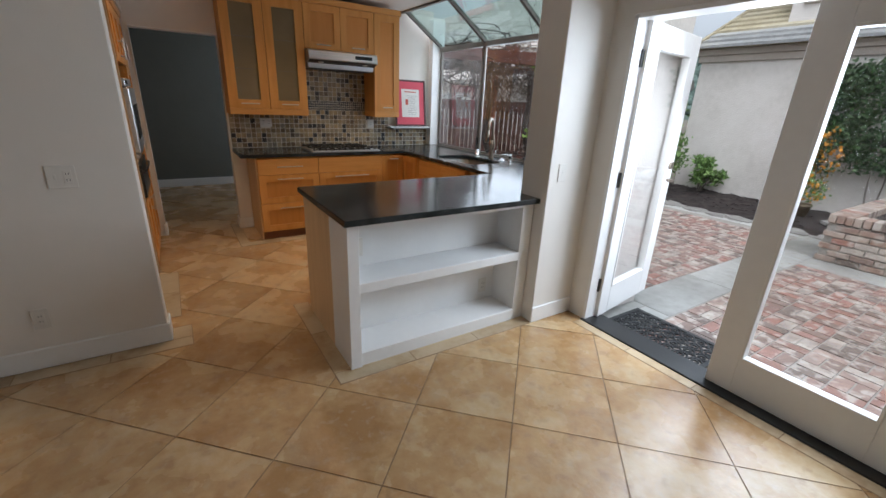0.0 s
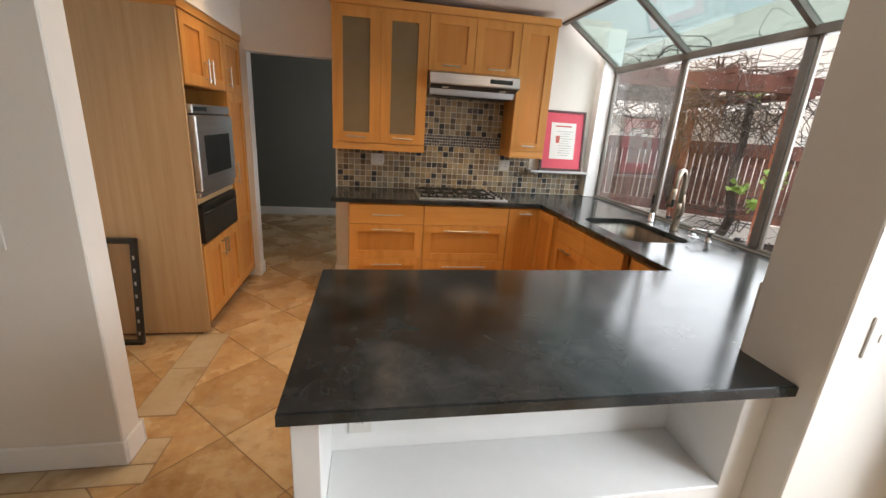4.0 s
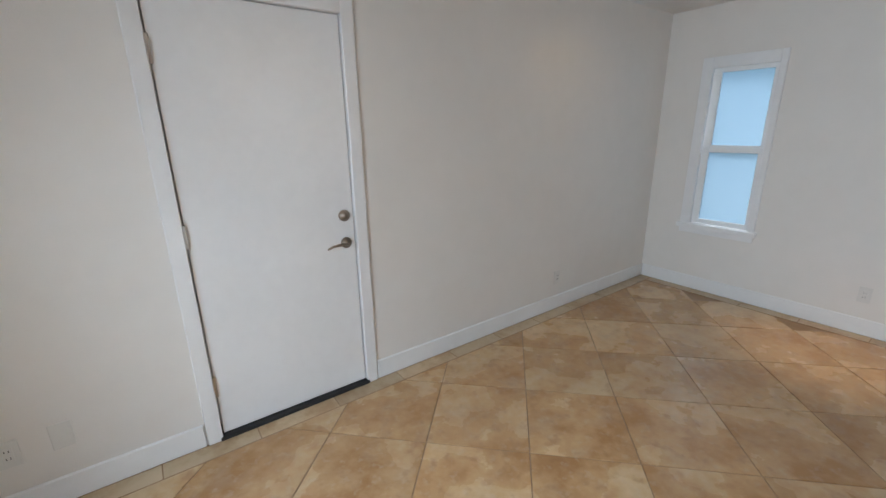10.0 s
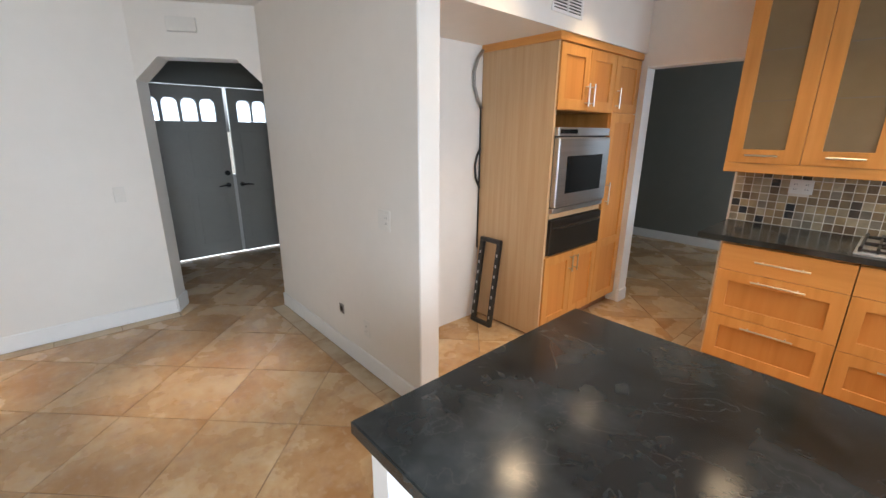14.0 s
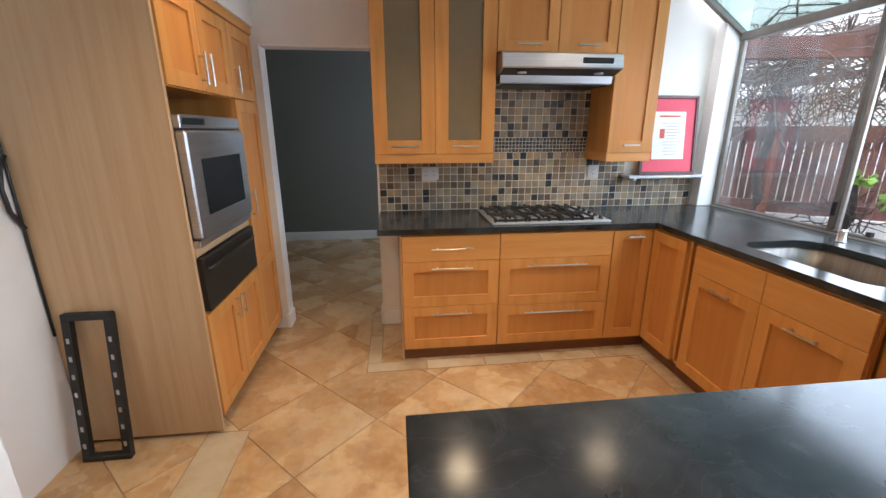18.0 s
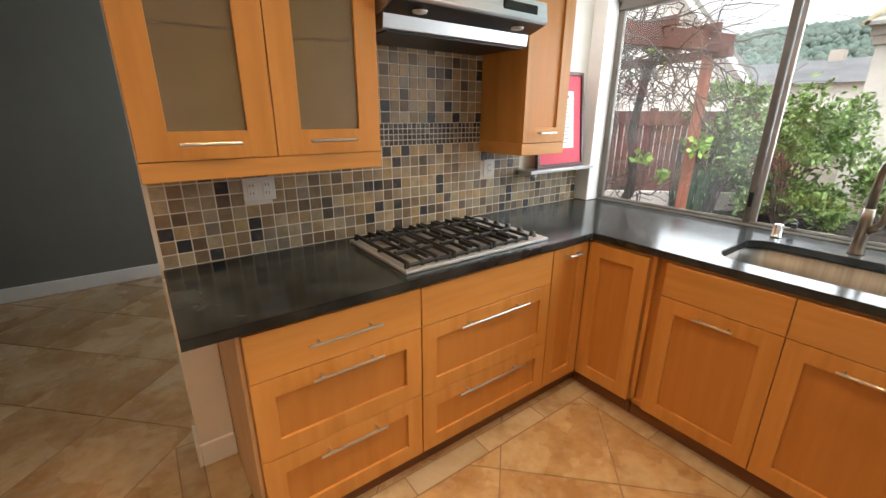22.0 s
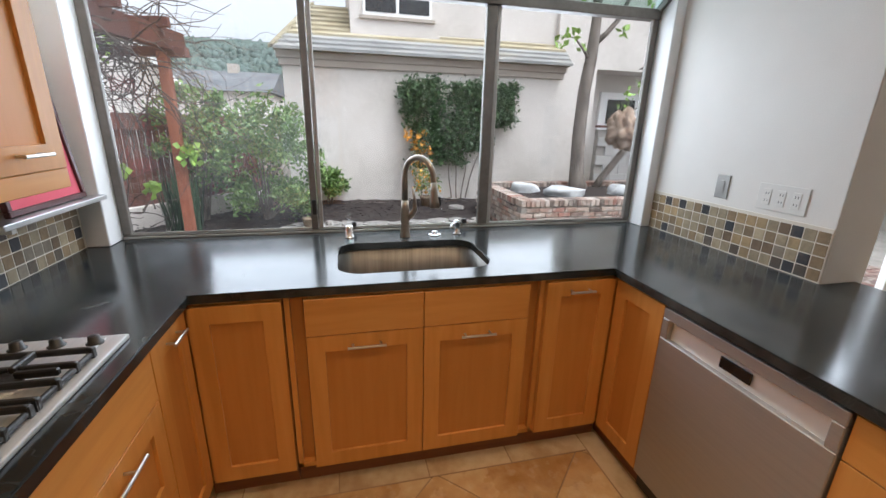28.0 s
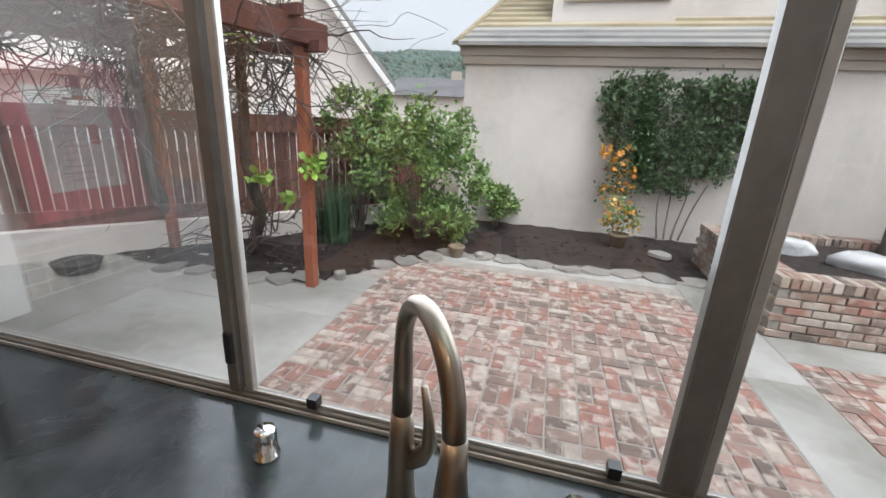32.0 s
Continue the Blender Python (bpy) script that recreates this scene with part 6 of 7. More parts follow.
# mulch bed
FA, FB = Vector((3.0, 8.62, 0)), Vector((8.72, 3.62, 0))
FD = (FB - FA).normalized()
FN = Vector((-FD.y, FD.x, 0))


def in_bed(x, y):
    if x > 8.75 or (Vector((x, y, 0)) - FA).dot(Vector((FD.y, -FD.x, 0))) < 0:
        return False
    if y < 3.0:
        return x > 6.88 + 0.05 * math.sin(3 * y) and y > -1.0
    edge = 6.88 - (y - 2.7) * 1.35 if y < 3.9 else 5.26 + 0.05 * math.sin(2 * y)
    return x > edge


bm = bmesh.new()
step = 0.075
verts = {}
for i in range(int(4.6 / step)):
    for j in range(int(9.0 / step)):
        x, y = 4.6 + i * step, -1.0 + j * step
        if in_bed(x + step / 2, y + step / 2):
            quad = []
            for a, b in ((0, 0), (1, 0), (1, 1), (0, 1)):
                k = (i + a, j + b)
                if k not in verts:
                    px, py = 4.6 + k[0] * step, -1.0 + k[1] * step
                    rise = 0.05 * max(0, min(1, (px - 6.8) / 1.8)) + 0.028 * noise.noise(Vector((px * 5, py * 5, 0))) + 0.02 * noise.noise(Vector((px * 17, py * 17, 3)))
                    verts[k] = bm.verts.new((px, py, -0.085 + rise))
                quad.append(verts[k])
            bm.faces.new(quad)
solid("mulch_bed", bm, MULCH, "dark brown bark mulch bed along the walls", "garden bed", smooth=True)
bm = bmesh.new()
random.seed(5)
for k in range(700):
    x, y = random.uniform(5.4, 8.7), random.uniform(-0.3, 5.5)
    if in_bed(x - 0.1, y):
        s, a = random.uniform(0.012, 0.035), random.uniform(0, 3.14)
        d = Vector((math.cos(a), math.sin(a), random.uniform(-0.2, 0.4))) * s
        w = Vector((-math.sin(a), math.cos(a), 0)) * s * 0.35
        p = Vector((x, y, -0.055 + 0.05 * max(0, (x - 6.8) / 1.8)))
        prism(bm, [p - d - w, p + d - w, p + d + w, p - d + w], (0, 0, 0.008))
solid("mulch_chips", bm, MULCH, "loose bark chips on the bed", "mulch", "stuff")


def slab_stone(name, label, x, y, z, w, d, h, turn, material, group):
    """A flat or rounded stone with an uneven outline."""
    bm = bmesh.new()
    n = 9
    top = [(w / 2 * random.uniform(0.7, 1.05) * math.cos(2 * math.pi * k / n), d / 2 * random.uniform(0.7, 1.05) * math.sin(2 * math.pi * k / n)) for k in range(n)]
    lo = [bm.verts.new((a * 1.05, b * 1.05, -0.02)) for a, b in top]
    hi = [bm.verts.new((a, b, h * random.uniform(0.75, 1.0))) for a, b in top]
    mid = bm.verts.new((0, 0, h * 1.1))
    for k in range(n):
        bm.faces.new((lo[k], lo[(k + 1) % n], hi[(k + 1) % n], hi[k]))
        bm.faces.new((hi[k], hi[(k + 1) % n], mid))
    ob = new(name, mesh_of(name, bm, material))
    ob.location, ob.rotation_euler = (x, y, z), (radians(random.uniform(-5, 5)), radians(random.uniform(-5, 5)), radians(turn))
    return tagged(ob, label, "stone", group)


random.seed(9)
for k in range(9):
    slab_stone("edging_stone", "flat grey flagstone edging the mulch bed", 6.9 + random.uniform(-0.05, 0.06), -0.2 + 0.36 * k, -0.1, 0.36, 0.46, 0.03, random.uniform(-15, 15), FLAG, "edging stones")
for x, y, w in ((6.62, 2.92, 0.42), (6.35, 3.15, 0.34), (6.1, 3.35, 0.30), (5.42, 3.98, 0.24), (5.28, 4.15, 0.26), (5.22, 4.42, 0.3), (5.2, 4.75, 0.28), (5.2, 5.1, 0.3), (5.15, 5.45, 0.3)):
    slab_stone("edging_stone", "flat grey flagstone edging the mulch bed", x, y, -0.1, w * 1.25, 0.32, 0.035, random.uniform(0, 180), FLAG, "edging stones")
for x, y in ((5.55, 3.62), (5.48, 3.9), (6.82, 2.32)):
    slab_stone("round_stone", "rounded grey stone at the bed's edge", x, y, -0.1, 0.15, 0.13, 0.09, random.uniform(0, 180), FLAG, "round stones")
slab_stone("stepping_stone", "square stepping stone in the mulch", 7.75, -0.02, -0.03, 0.4, 0.3, 0.03, 10, FLAG, "stepping stones")

# ---- low wall and fence ----
def along(s, off=0.0):
    p = FA + FD * s + FN * off
    return p


FL = (FB - FA).length
bm = bmesh.new()
prism(bm, [along(0, -0.02) + Vector((0, 0, -0.14)), along(0, -0.17) + Vector((0, 0, -0.14)), along(0, -0.17) + Vector((0, 0, 0.235)), along(0, -0.02) + Vector((0, 0, 0.235))], FD * FL)
solid("garden_wall", bm, WHITE_STUCCO, "low pale stucco garden wall in front of the fence", "garden wall", "object")
fe = thing("fence", along(FL / 2) + Vector((0, 0, -0.1)), "tall red-brown stained wooden picket fence", "fence")


def fence_box(s0, s1, o0, o1, z0, z1, bevel=0.0):
    bm = B((s0, s1, o0, o1, z0, z1), bevel=bevel)
    m = Matrix.Translation(FA) @ Matrix.Rotation(math.atan2(FD.y, FD.x), 4, "Z")
    bm.transform(m)
    return bm


part("top_board", fence_box(0, FL, -0.03, 0.02, 1.32, 1.55, 0.004), REDWOOD, fe)
part("bottom_board", fence_box(0, FL, -0.03, 0.02, 0.22, 0.42, 0.004), REDWOOD, fe)
s = 0.05
random.seed(13)
while s < FL - 0.1:
    part("picket", fence_box(s, s + 0.088, 0.022, 0.04, 0.24, 1.40), REDWOOD, fe)
    s += 0.101 + 0.004 * random.random()
for s in (0.6, 2.9, 5.2, FL - 0.1):
    part("post", fence_box(s, s + 0.1, 0.045, 0.145, -0.1, 1.6), REDWOOD, fe)

# ---- pergola with a dead vine ----
pg = thing("pergola", (5.27, 3.78, GROUND), "red-brown stained wooden pergola on slim posts", "pergola")
part("post", B((5.215, 5.31, 3.735, 3.83, GROUND, 2.13), bevel=0.004), POSTWOOD, pg, "orange-brown stained post")
part("post", B((5.69, 5.785, 5.95, 6.045, GROUND, 2.13), bevel=0.004), POSTWOOD, pg, "orange-brown stained post")


def beam(a, b, w, h, name="beam"):
    a, b = Vector(a), Vector(b)
    d = b - a
    bm = B((0, d.length, -w / 2, w / 2, -h / 2, h / 2), bevel=0.004)
    bm.transform(Matrix.Translation(a) @ Matrix.Rotation(math.atan2(d.y, d.x), 4, "Z"))
    return part(name, bm, BEAM, pg)


beam((5.45, 3.66, 2.24), (2.62, 4.27, 2.24), 0.09, 0.19)
beam((5.95, 5.96, 2.24), (2.62, 6.6, 2.24), 0.09, 0.19)
beam((5.24, 3.55, 2.135), (5.83, 6.3, 2.135), 0.09, 0.09, "cross_beam")
beam((4.3, 3.7, 2.36), (4.9, 6.6, 2.36), 0.05, 0.09, "rafter")
beam((3.5, 3.9, 2.36), (4.1, 6.7, 2.36), 0.05, 0.09, "rafter")
beam((5.0, 3.6, 2.36), (5.6, 6.4, 2.36), 0.05, 0.09, "rafter")
vn = thing("grape_vine", (6.0, 5.0, -0.05), "bare grey-brown grape vine tangled over the pergola", "vine")
random.seed(31)


def wander(start, way, n, step, droop, spread):
    """A wandering line of points."""
    p, d = Vector(start), Vector(way).normalized()
    pts = [p.copy()]
    for _ in range(n):
        d = (d + Vector((random.gauss(0, spread), random.gauss(0, spread), random.gauss(0, spread) - droop))).normalized()
        p = p + d * step
        pts.append(p.copy())
    return pts


def stem(pts, r0, r1, seg=5):
    n = len(pts)
    return pts, [r0 + (r1 - r0) * k / (n - 1) for k in range(n)]


for k, (base, top) in enumerate((((5.85, 4.9, -0.08), (5.5, 4.6, 2.2)), ((5.88, 6.28, -0.08), (5.22, 5.58, 2.2)))):
    b, t = Vector(base), Vector(top)
    pts = [b.lerp(t, i / 10) + Vector((0.10 * math.sin(i * 1.1 + k), 0.10 * math.cos(i * 0.9 + k), 0)) for i in range(11)]
    bm = bmesh.new()
    tube(bm, *stem(pts, 0.075, 0.048), 9)
    part("trunk", bm, VINE, vn, smooth=True)
bm = bmesh.new()
for k in range(430):
    x = random.uniform(3.4, 5.9)
    y = random.uniform(3.75, 6.5)
    pts = wander((x, y, random.uniform(2.1, 2.42)), (random.gauss(0, 1), random.gauss(0, 1), random.gauss(0, 0.25)), random.randint(8, 16), 0.11, 0.02, 0.28)
    pts = [Vector((p.x, p.y, min(p.z, 2.62))) for p in pts]
    tube(bm, *stem(pts, random.uniform(0.003, 0.013), 0.002), 5)
part("canes", bm, VINE, vn, "tangle of bare canes on top")
bm = bmesh.new()
for k in range(190):
    a = random.uniform(0, 6.28)
    x, y = 5.5 + random.gauss(0, 0.28), random.uniform(3.75, 6.3)
    pts = wander((x, y, random.uniform(1.7, 2.3)), (random.gauss(0, 0.6), random.gauss(0, 0.8), -0.8), random.randint(8, 15), 0.11, 0.03, 0.30)
    pts = [p for p in pts if p.z > 0.1]
    if len(pts) > 3:
        tube(bm, *stem(pts, random.uniform(0.0025, 0.010), 0.0018), 5)
part("hanging_canes", bm, VINE, vn, "bare canes hanging down")
bm = bmesh.new()
for k in range(46):
    pts = wander((5.85 + random.gauss(0, 0.12), 4.95 + random.gauss(0, 0.3), random.uniform(-0.05, 0.5)), (random.gauss(0, 0.6), random.gauss(0, 0.9), random.uniform(0.1, 0.9)), random.randint(8, 14), 0.10, 0.03, 0.25)
    pts = [Vector((p.x, p.y, max(p.z, -0.05))) for p in pts]
    tube(bm, *stem(pts, random.uniform(0.004, 0.014), 0.0025), 5)
part("low_canes", bm, VINE, vn, "tangle of bare canes near the ground")


# ---- foliage ----
def leaves(spots, size, per, spread, seed, up=0.3, narrow=0.5):
    """Many small folded leaves scattered round the given spots."""
    rng = np.random.default_rng(seed)
    vs, fs = [], []
    for sx, sy, sz, sr in spots:
        n = max(1, int(per * sr / spread))
        pts = rng.normal(0, 0.42, (n, 3)) * sr + (sx, sy, sz)
        for p in pts:
            d = rng.normal(0, 1, 3) + (0, 0, up)
            d /= np.linalg.norm(d)
            w = np.cross(d, rng.normal(0, 1, 3))
            w /= np.linalg.norm(w) + 1e-6
            nrm = np.cross(d, w)
            s = size * rng.uniform(0.6, 1.3)
            k = len(vs)
            vs += [p, p + d * s * 0.5 + w * s * narrow * 0.5 + nrm * s * 0.08, p + d * s, p + d * s * 0.5 - w * s * narrow * 0.5 + nrm * s * 0.08]
            fs += [(k, k + 1, k + 2), (k, k + 2, k + 3)]
    return vs, fs


def leaf_part(name, spots, size, per, spread, seed, material, parent, label="", **kw):
    vs, fs = leaves(spots, size, per, spread, seed, **kw)
    o = base_of(parent)
    data = bpy.data.meshes.new(name)
    data.from_pydata([(float(v[0] - o.x), float(v[1] - o.y), float(v[2] - o.z)) for v in vs], [], fs)
    data.materials.append(material)
    ob = new(name, data)
    ob.parent = parent
    return tagged(ob, label) if label else ob


def shrub(name, label, base, height, radius, size, per, seed, material, spots_n=40, low=0.25):
    b = thing(name, base, label, "shrub")
    rng = random.Random(seed)
    x, y, z = base
    bm = bmesh.new()
    spots = []
    for k in range(spots_n):
        a, r, h = rng.uniform(0, 6.28), radius * math.sqrt(rng.random()), rng.uniform(low, 1.0)
        lim = math.sin(min(1, 0.15 + h) * 2.4) + 0.15
        p = (x + r * lim * math.cos(a), y + r * lim * math.sin(a), z + height * h)
        spots.append((*p, radius * rng.uniform(0.18, 0.34)))
        if k % 2 == 0:
            tube(bm, [(x + 0.05 * math.cos(a), y + 0.05 * math.sin(a), z), (x + 0.3 * (p[0] - x), y + 0.3 * (p[1] - y), z + height * h * 0.5), p], [0.014, 0.009, 0.004], 5)
    part("stems", bm, BARK, b)
    leaf_part("crown", spots, size, per, radius * 0.25, seed, material, b)
    return b


shrub("citrus_shrub", "large bright green leafy shrub in the mulch bed", (7.3, 3.3, -0.06), 1.75, 0.85, 0.085, 110, 41, LEAF, 60, 0.12)
shrub("citrus_shrub", "light green leafy shrub against the fence", (7.35, 4.25, -0.06), 1.95, 0.55, 0.085, 80, 42, LEAF, 34, 0.5)
shrub("small_shrub", "small green leafy plant beside the house wall", (8.42, 2.35, -0.03), 0.62, 0.33, 0.10, 60, 43, LEAF, 16, 0.3)
# clump of upright blades
ir = thing("iris_clump", (6.75, 4.35, -0.06), "clump of tall blue-green blades", "plant")
bm = bmesh.new()
rng = random.Random(8)
for k in range(130):
    a, r, h = rng.uniform(0, 6.28), 0.24 * math.sqrt(rng.random()), rng.uniform(0.55, 0.98)
    p0 = Vector((6.75 + r * math.cos(a), 4.35 + r * math.sin(a), -0.07))
    tip = p0 + Vector((0.25 * r * math.cos(a) + rng.gauss(0, 0.07), 0.25 * r * math.sin(a) + rng.gauss(0, 0.07), h))
    w = Vector((math.cos(a + 1.5), math.sin(a + 1.5), 0)) * 0.012
    m = p0.lerp(tip, 0.6)
    v = [bm.verts.new(q) for q in (p0 - w, p0 + w, m + w, tip, m - w)]
    bm.faces.new(v)
part("blades", bm, BLADE, ir)
# climber on the house wall
XHW = 8.75
cl = thing("wall_climber", (8.6, -0.2, 0.0), "dense dark green climber trained on the house wall", "climber")
rng = random.Random(77)
spots = []
for k in range(190):
    y = rng.uniform(-1.40, 0.88)
    t = (y + 1.40) / 2.28
    lowz = 1.55 if t < 0.2 else (1.05 if t < 0.45 else (0.85 if t < 0.8 else 1.35))
    spots.append((8.56 + rng.uniform(-0.06, 0.1), y, rng.uniform(lowz, 2.28 - (0.10 if 0.42 < t < 0.52 else 0)), rng.uniform(0.13, 0.2)))
for k in range(14):
    spots.append((8.58, rng.uniform(-0.55, 0.3), rng.uniform(0.75, 1.2), 0.12))
leaf_part("crown", spots, 0.085, 62, 0.16, 78, LEAF_DARK, cl)
bm = bmesh.new()
for k in range(4):
    tube(bm, wander((8.6, -0.45 + 0.1 * k, 0.0), (0, 0.12 * (k - 1.5), 1), 9, 0.13, -0.03, 0.06), [0.016 - 0.0012 * q for q in range(10)], 5)
part("stems", bm, BARK, cl)
leaf_part("blossom", [(8.46, 0.6 + 0.1 * rng.gauss(0, 1), rng.uniform(0.95, 1.35), 0.10) for _ in range(8)], 0.075, 14, 0.10, 79, BLOSSOM, cl, "orange blossoms", narrow=0.9)
pt = thing("potted_plant", (8.02, 0.5, -0.05), "potted plant with yellow-orange flowers on the mulch", "plant")
part("pot", lathe(bmesh.new(), [(0.10, 0), (0.13, 0.16), (0.145, 0.17), (0.145, 0.20), (0.12, 0.20), (0.11, 0.17)], (8.02, 0.5, -0.05), 18), TERRA, pt, "dark pot", True)
sp = [(8.02 + rng.gauss(0, 0.12), 0.5 + rng.gauss(0, 0.14), rng.uniform(0.18, 0.6), 0.12) for _ in range(16)]
leaf_part("crown", sp, 0.06, 30, 0.12, 80, LEAF, pt)
leaf_part("blossom", sp, 0.055, 9, 0.12, 81, BLOSSOM, pt, "yellow-orange flowers", narrow=0.9)
st = thing("flowering_stem", (8.4, 0.55, -0.03), "tall stem with orange flowers against the climber", "plant")
part("stem", tube(bmesh.new(), [(8.4, 0.52, -0.04), (8.42, 0.56, 0.5), (8.44, 0.6, 1.1)], [0.012, 0.01, 0.006], 6), BARK, st)
sp = [(8.42, 0.56 + rng.gauss(0, 0.1), rng.uniform(0.65, 1.2), 0.13) for _ in range(12)]
leaf_part("crown", sp, 0.07, 34, 0.12, 82, LEAF_DARK, st)
leaf_part("blossom", sp, 0.075, 10, 0.12, 83, BLOSSOM, st, "orange flowers", narrow=0.9)
pot = thing("flower_pot", (6.78, 2.62, -0.09), "small empty weathered flower pot", "pot")
part("body", lathe(bmesh.new(), [(0.075, 0), (0.10, 0.12), (0.11, 0.125), (0.11, 0.15), (0.09, 0.15), (0.08, 0.10), (0.01, 0.10)], (6.78, 2.62, -0.098), 18), TERRA, pot, smooth=True)
# young vine leaves
for x, y, z, r, n in ((5.18, 3.66, 1.12, 0.11, 40), (5.6, 4.55, 0.9, 0.10, 24), (5.55, 4.2, 0.72, 0.08, 18), (5.2, 4.3, 2.2, 0.12, 20)):
    leaf_part("young_leaves", [(x, y, z, r)], 0.10, n, r, int(z * 100), LEAF_LIME, vn, "bright lime young leaves", narrow=0.9)

# ---- brick planter with a tree ----
pl = thing("brick_planter", (6.8, -2.2, GROUND), "low raised planter of weathered red brick", "planter")
PX0, PX1, PY0, PY1, PZ = 5.68, 7.78, -4.6, -0.43, 0.46
part("core", B((PX0 + 0.02, PX0 + 0.22, PY0, PY1 - 0.02, GROUND - 0.03, PZ - 0.105), (PX0 + 0.22, PX1 - 0.22, PY1 - 0.22, PY1 - 0.02, GROUND - 0.03, PZ - 0.105), (PX1 - 0.22, PX1 - 0.02, PY0, PY1 - 0.02, GROUND - 0.03, PZ - 0.105)), MORTAR, pl)
part("soil", B((PX0 + 0.22, PX1 - 0.22, PY0, PY1 - 0.22, GROUND, PZ - 0.09)), MULCH, pl, "dark mulch filling")
random.seed(17)
course = 0.075
bx = mesh_of("brick", B((-0.05, 0.05, -0.098, 0.098, -0.031, 0.031), bevel=0.005), WALL_BRICK)
by = mesh_of("brick", B((-0.098, 0.098, -0.05, 0.05, -0.031, 0.031), bevel=0.005), WALL_BRICK)
cap_x = mesh_of("cap_brick", B((-0.115, 0.115, -0.034, 0.034, -0.048, 0.048), bevel=0.006), WALL_BRICK)
cap_y = mesh_of("cap_brick", B((-0.034, 0.034, -0.115, 0.115, -0.048, 0.048), bevel=0.006), WALL_BRICK)


def put(data, x, y, z, name="brick"):
    t = new(name, data)
    t.location = Vector((x + random.uniform(-0.003, 0.003), y + random.uniform(-0.003, 0.003), z)) - base_of(pl)
    t.rotation_euler = (0, 0, radians(random.uniform(-0.7, 0.7)))
    t.parent = pl


for c in range(6):
    z = GROUND + 0.035 + course * c
    y = PY1 - 0.1 - (0.1 if c % 2 else 0)
    while y > -4.1:
        put(bx, PX0 + 0.05, y, z)
        y -= 0.207
    x = PX0 + 0.16 + (0.1 if c % 2 else 0)
    while x < PX1:
        put(by, x, PY1 - 0.05, z)
        x += 0.207
y = PY1 - 0.04
while y > -4.1:
    put(cap_x, PX0 + 0.11, y, PZ - 0.048, "cap_brick")
    put(cap_x, PX1 - 0.11, y, PZ - 0.048, "cap_brick")
    y -= 0.076
x = PX0 + 0.27
while x < PX1 - 0.24:
    put(cap_y, x, PY1 - 0.11, PZ - 0.048, "cap_brick")
    x += 0.076
random.seed(19)
for x, y, w in ((7.02, -1.08, 0.58), (6.55, -1.62, 0.68), (6.6, -2.80, 0.62)):
    bm = bmesh.new()
    bmesh.ops.create_icosphere(bm, subdivisions=3, radius=1.0)
    seed = Vector((random.random(), random.random(), random.random())) * 9
    for v in bm.verts:
        k = 1 + 0.45 * noise.noise(v.co * 1.3 + seed) + 0.16 * noise.noise(v.co * 3.5 + seed)
        v.co = Vector((v.co.x * w * 0.30 * k, v.co.y * w * 0.47 * k, max(-0.05, min(0.12 + 0.045 * v.co.y, v.co.z * 0.19 * k))))
    rock = new("white_boulder", mesh_of("white_boulder", bm, ROCK, True))
    rock.location, rock.rotation_euler = (x, y, PZ - 0.055), (0, 0, radians(random.uniform(-20, 20)))
    tagged(rock, "pale rounded boulder in the brick planter", "boulder", "boulders")
tr = thing("garden_tree", (7.42, -2.42, PZ - 0.1), "slim grey-barked tree with a few young leaves in the planter", "tree")
part("trunk", tube(bmesh.new(), [(7.42, -2.38, 0.33), (7.43, -2.37, 0.46), (7.45, -2.34, 0.7), (7.47, -2.31, 1.37), (7.49, -2.33, 2.13), (7.5, -2.40, 2.72), (7.5, -2.42, 3.3), (7.48, -2.36, 4.0), (7.45, -2.2, 4.8)], [0.21, 0.165, 0.135, 0.12, 0.112, 0.105, 0.085, 0.07, 0.05], 16), BARK, tr, smooth=True)
part("limb", tube(bmesh.new(), [(7.5, -2.44, 2.95), (7.45, -2.62, 3.12), (7.4, -2.8, 3.35), (7.3, -3.0, 3.9), (7.2, -3.15, 4.5)], [0.06, 0.046, 0.04, 0.034, 0.02], 8), BARK, tr, smooth=True)
part("limb", tube(bmesh.new(), [(7.49, -2.37, 2.66), (7.45, -2.2, 2.82), (7.4, -2.0, 2.98), (7.38, -1.9, 3.0)], [0.034, 0.022, 0.014, 0.006], 6), BARK, tr, smooth=True)
leaf_part("crown", [(7.4, -1.75, 2.9, 0.18), (7.4, -1.95, 3.0, 0.12), (7.42, -2.2, 2.85, 0.10), (7.2, -2.8, 3.1, 0.15), (7.1, -3.3, 3.6, 0.2), (7.4, -2.0, 3.6, 0.3), (7.2, -2.6, 4.4, 0.4)], 0.13, 14, 0.2, 91, LEAF_LIME, tr, narrow=0.7)
t2 = thing("pruned_tree", (7.5, -2.86, PZ - 0.1), "leaning pruned tree with cut limbs in the planter", "tree")
part("trunk", tube(bmesh.new(), [(7.48, -2.82, 0.33), (7.5, -2.92, 0.52), (7.53, -3.25, 0.91), (7.56, -3.63, 1.37), (7.58, -3.88, 1.75), (7.6, -3.90, 2.0), (7.6, -3.86, 2.2), (7.6, -3.80, 2.42)], [0.085, 0.072, 0.066, 0.068, 0.075, 0.078, 0.078, 0.068], 10), BARK, t2, smooth=True)
part("limb", tube(bmesh.new(), [(7.6, -3.84, 2.32), (7.59, -3.92, 2.52), (7.58, -4.08, 2.76), (7.56, -4.3, 2.95)], [0.06, 0.055, 0.052, 0.045], 8), BARK, t2, smooth=True)
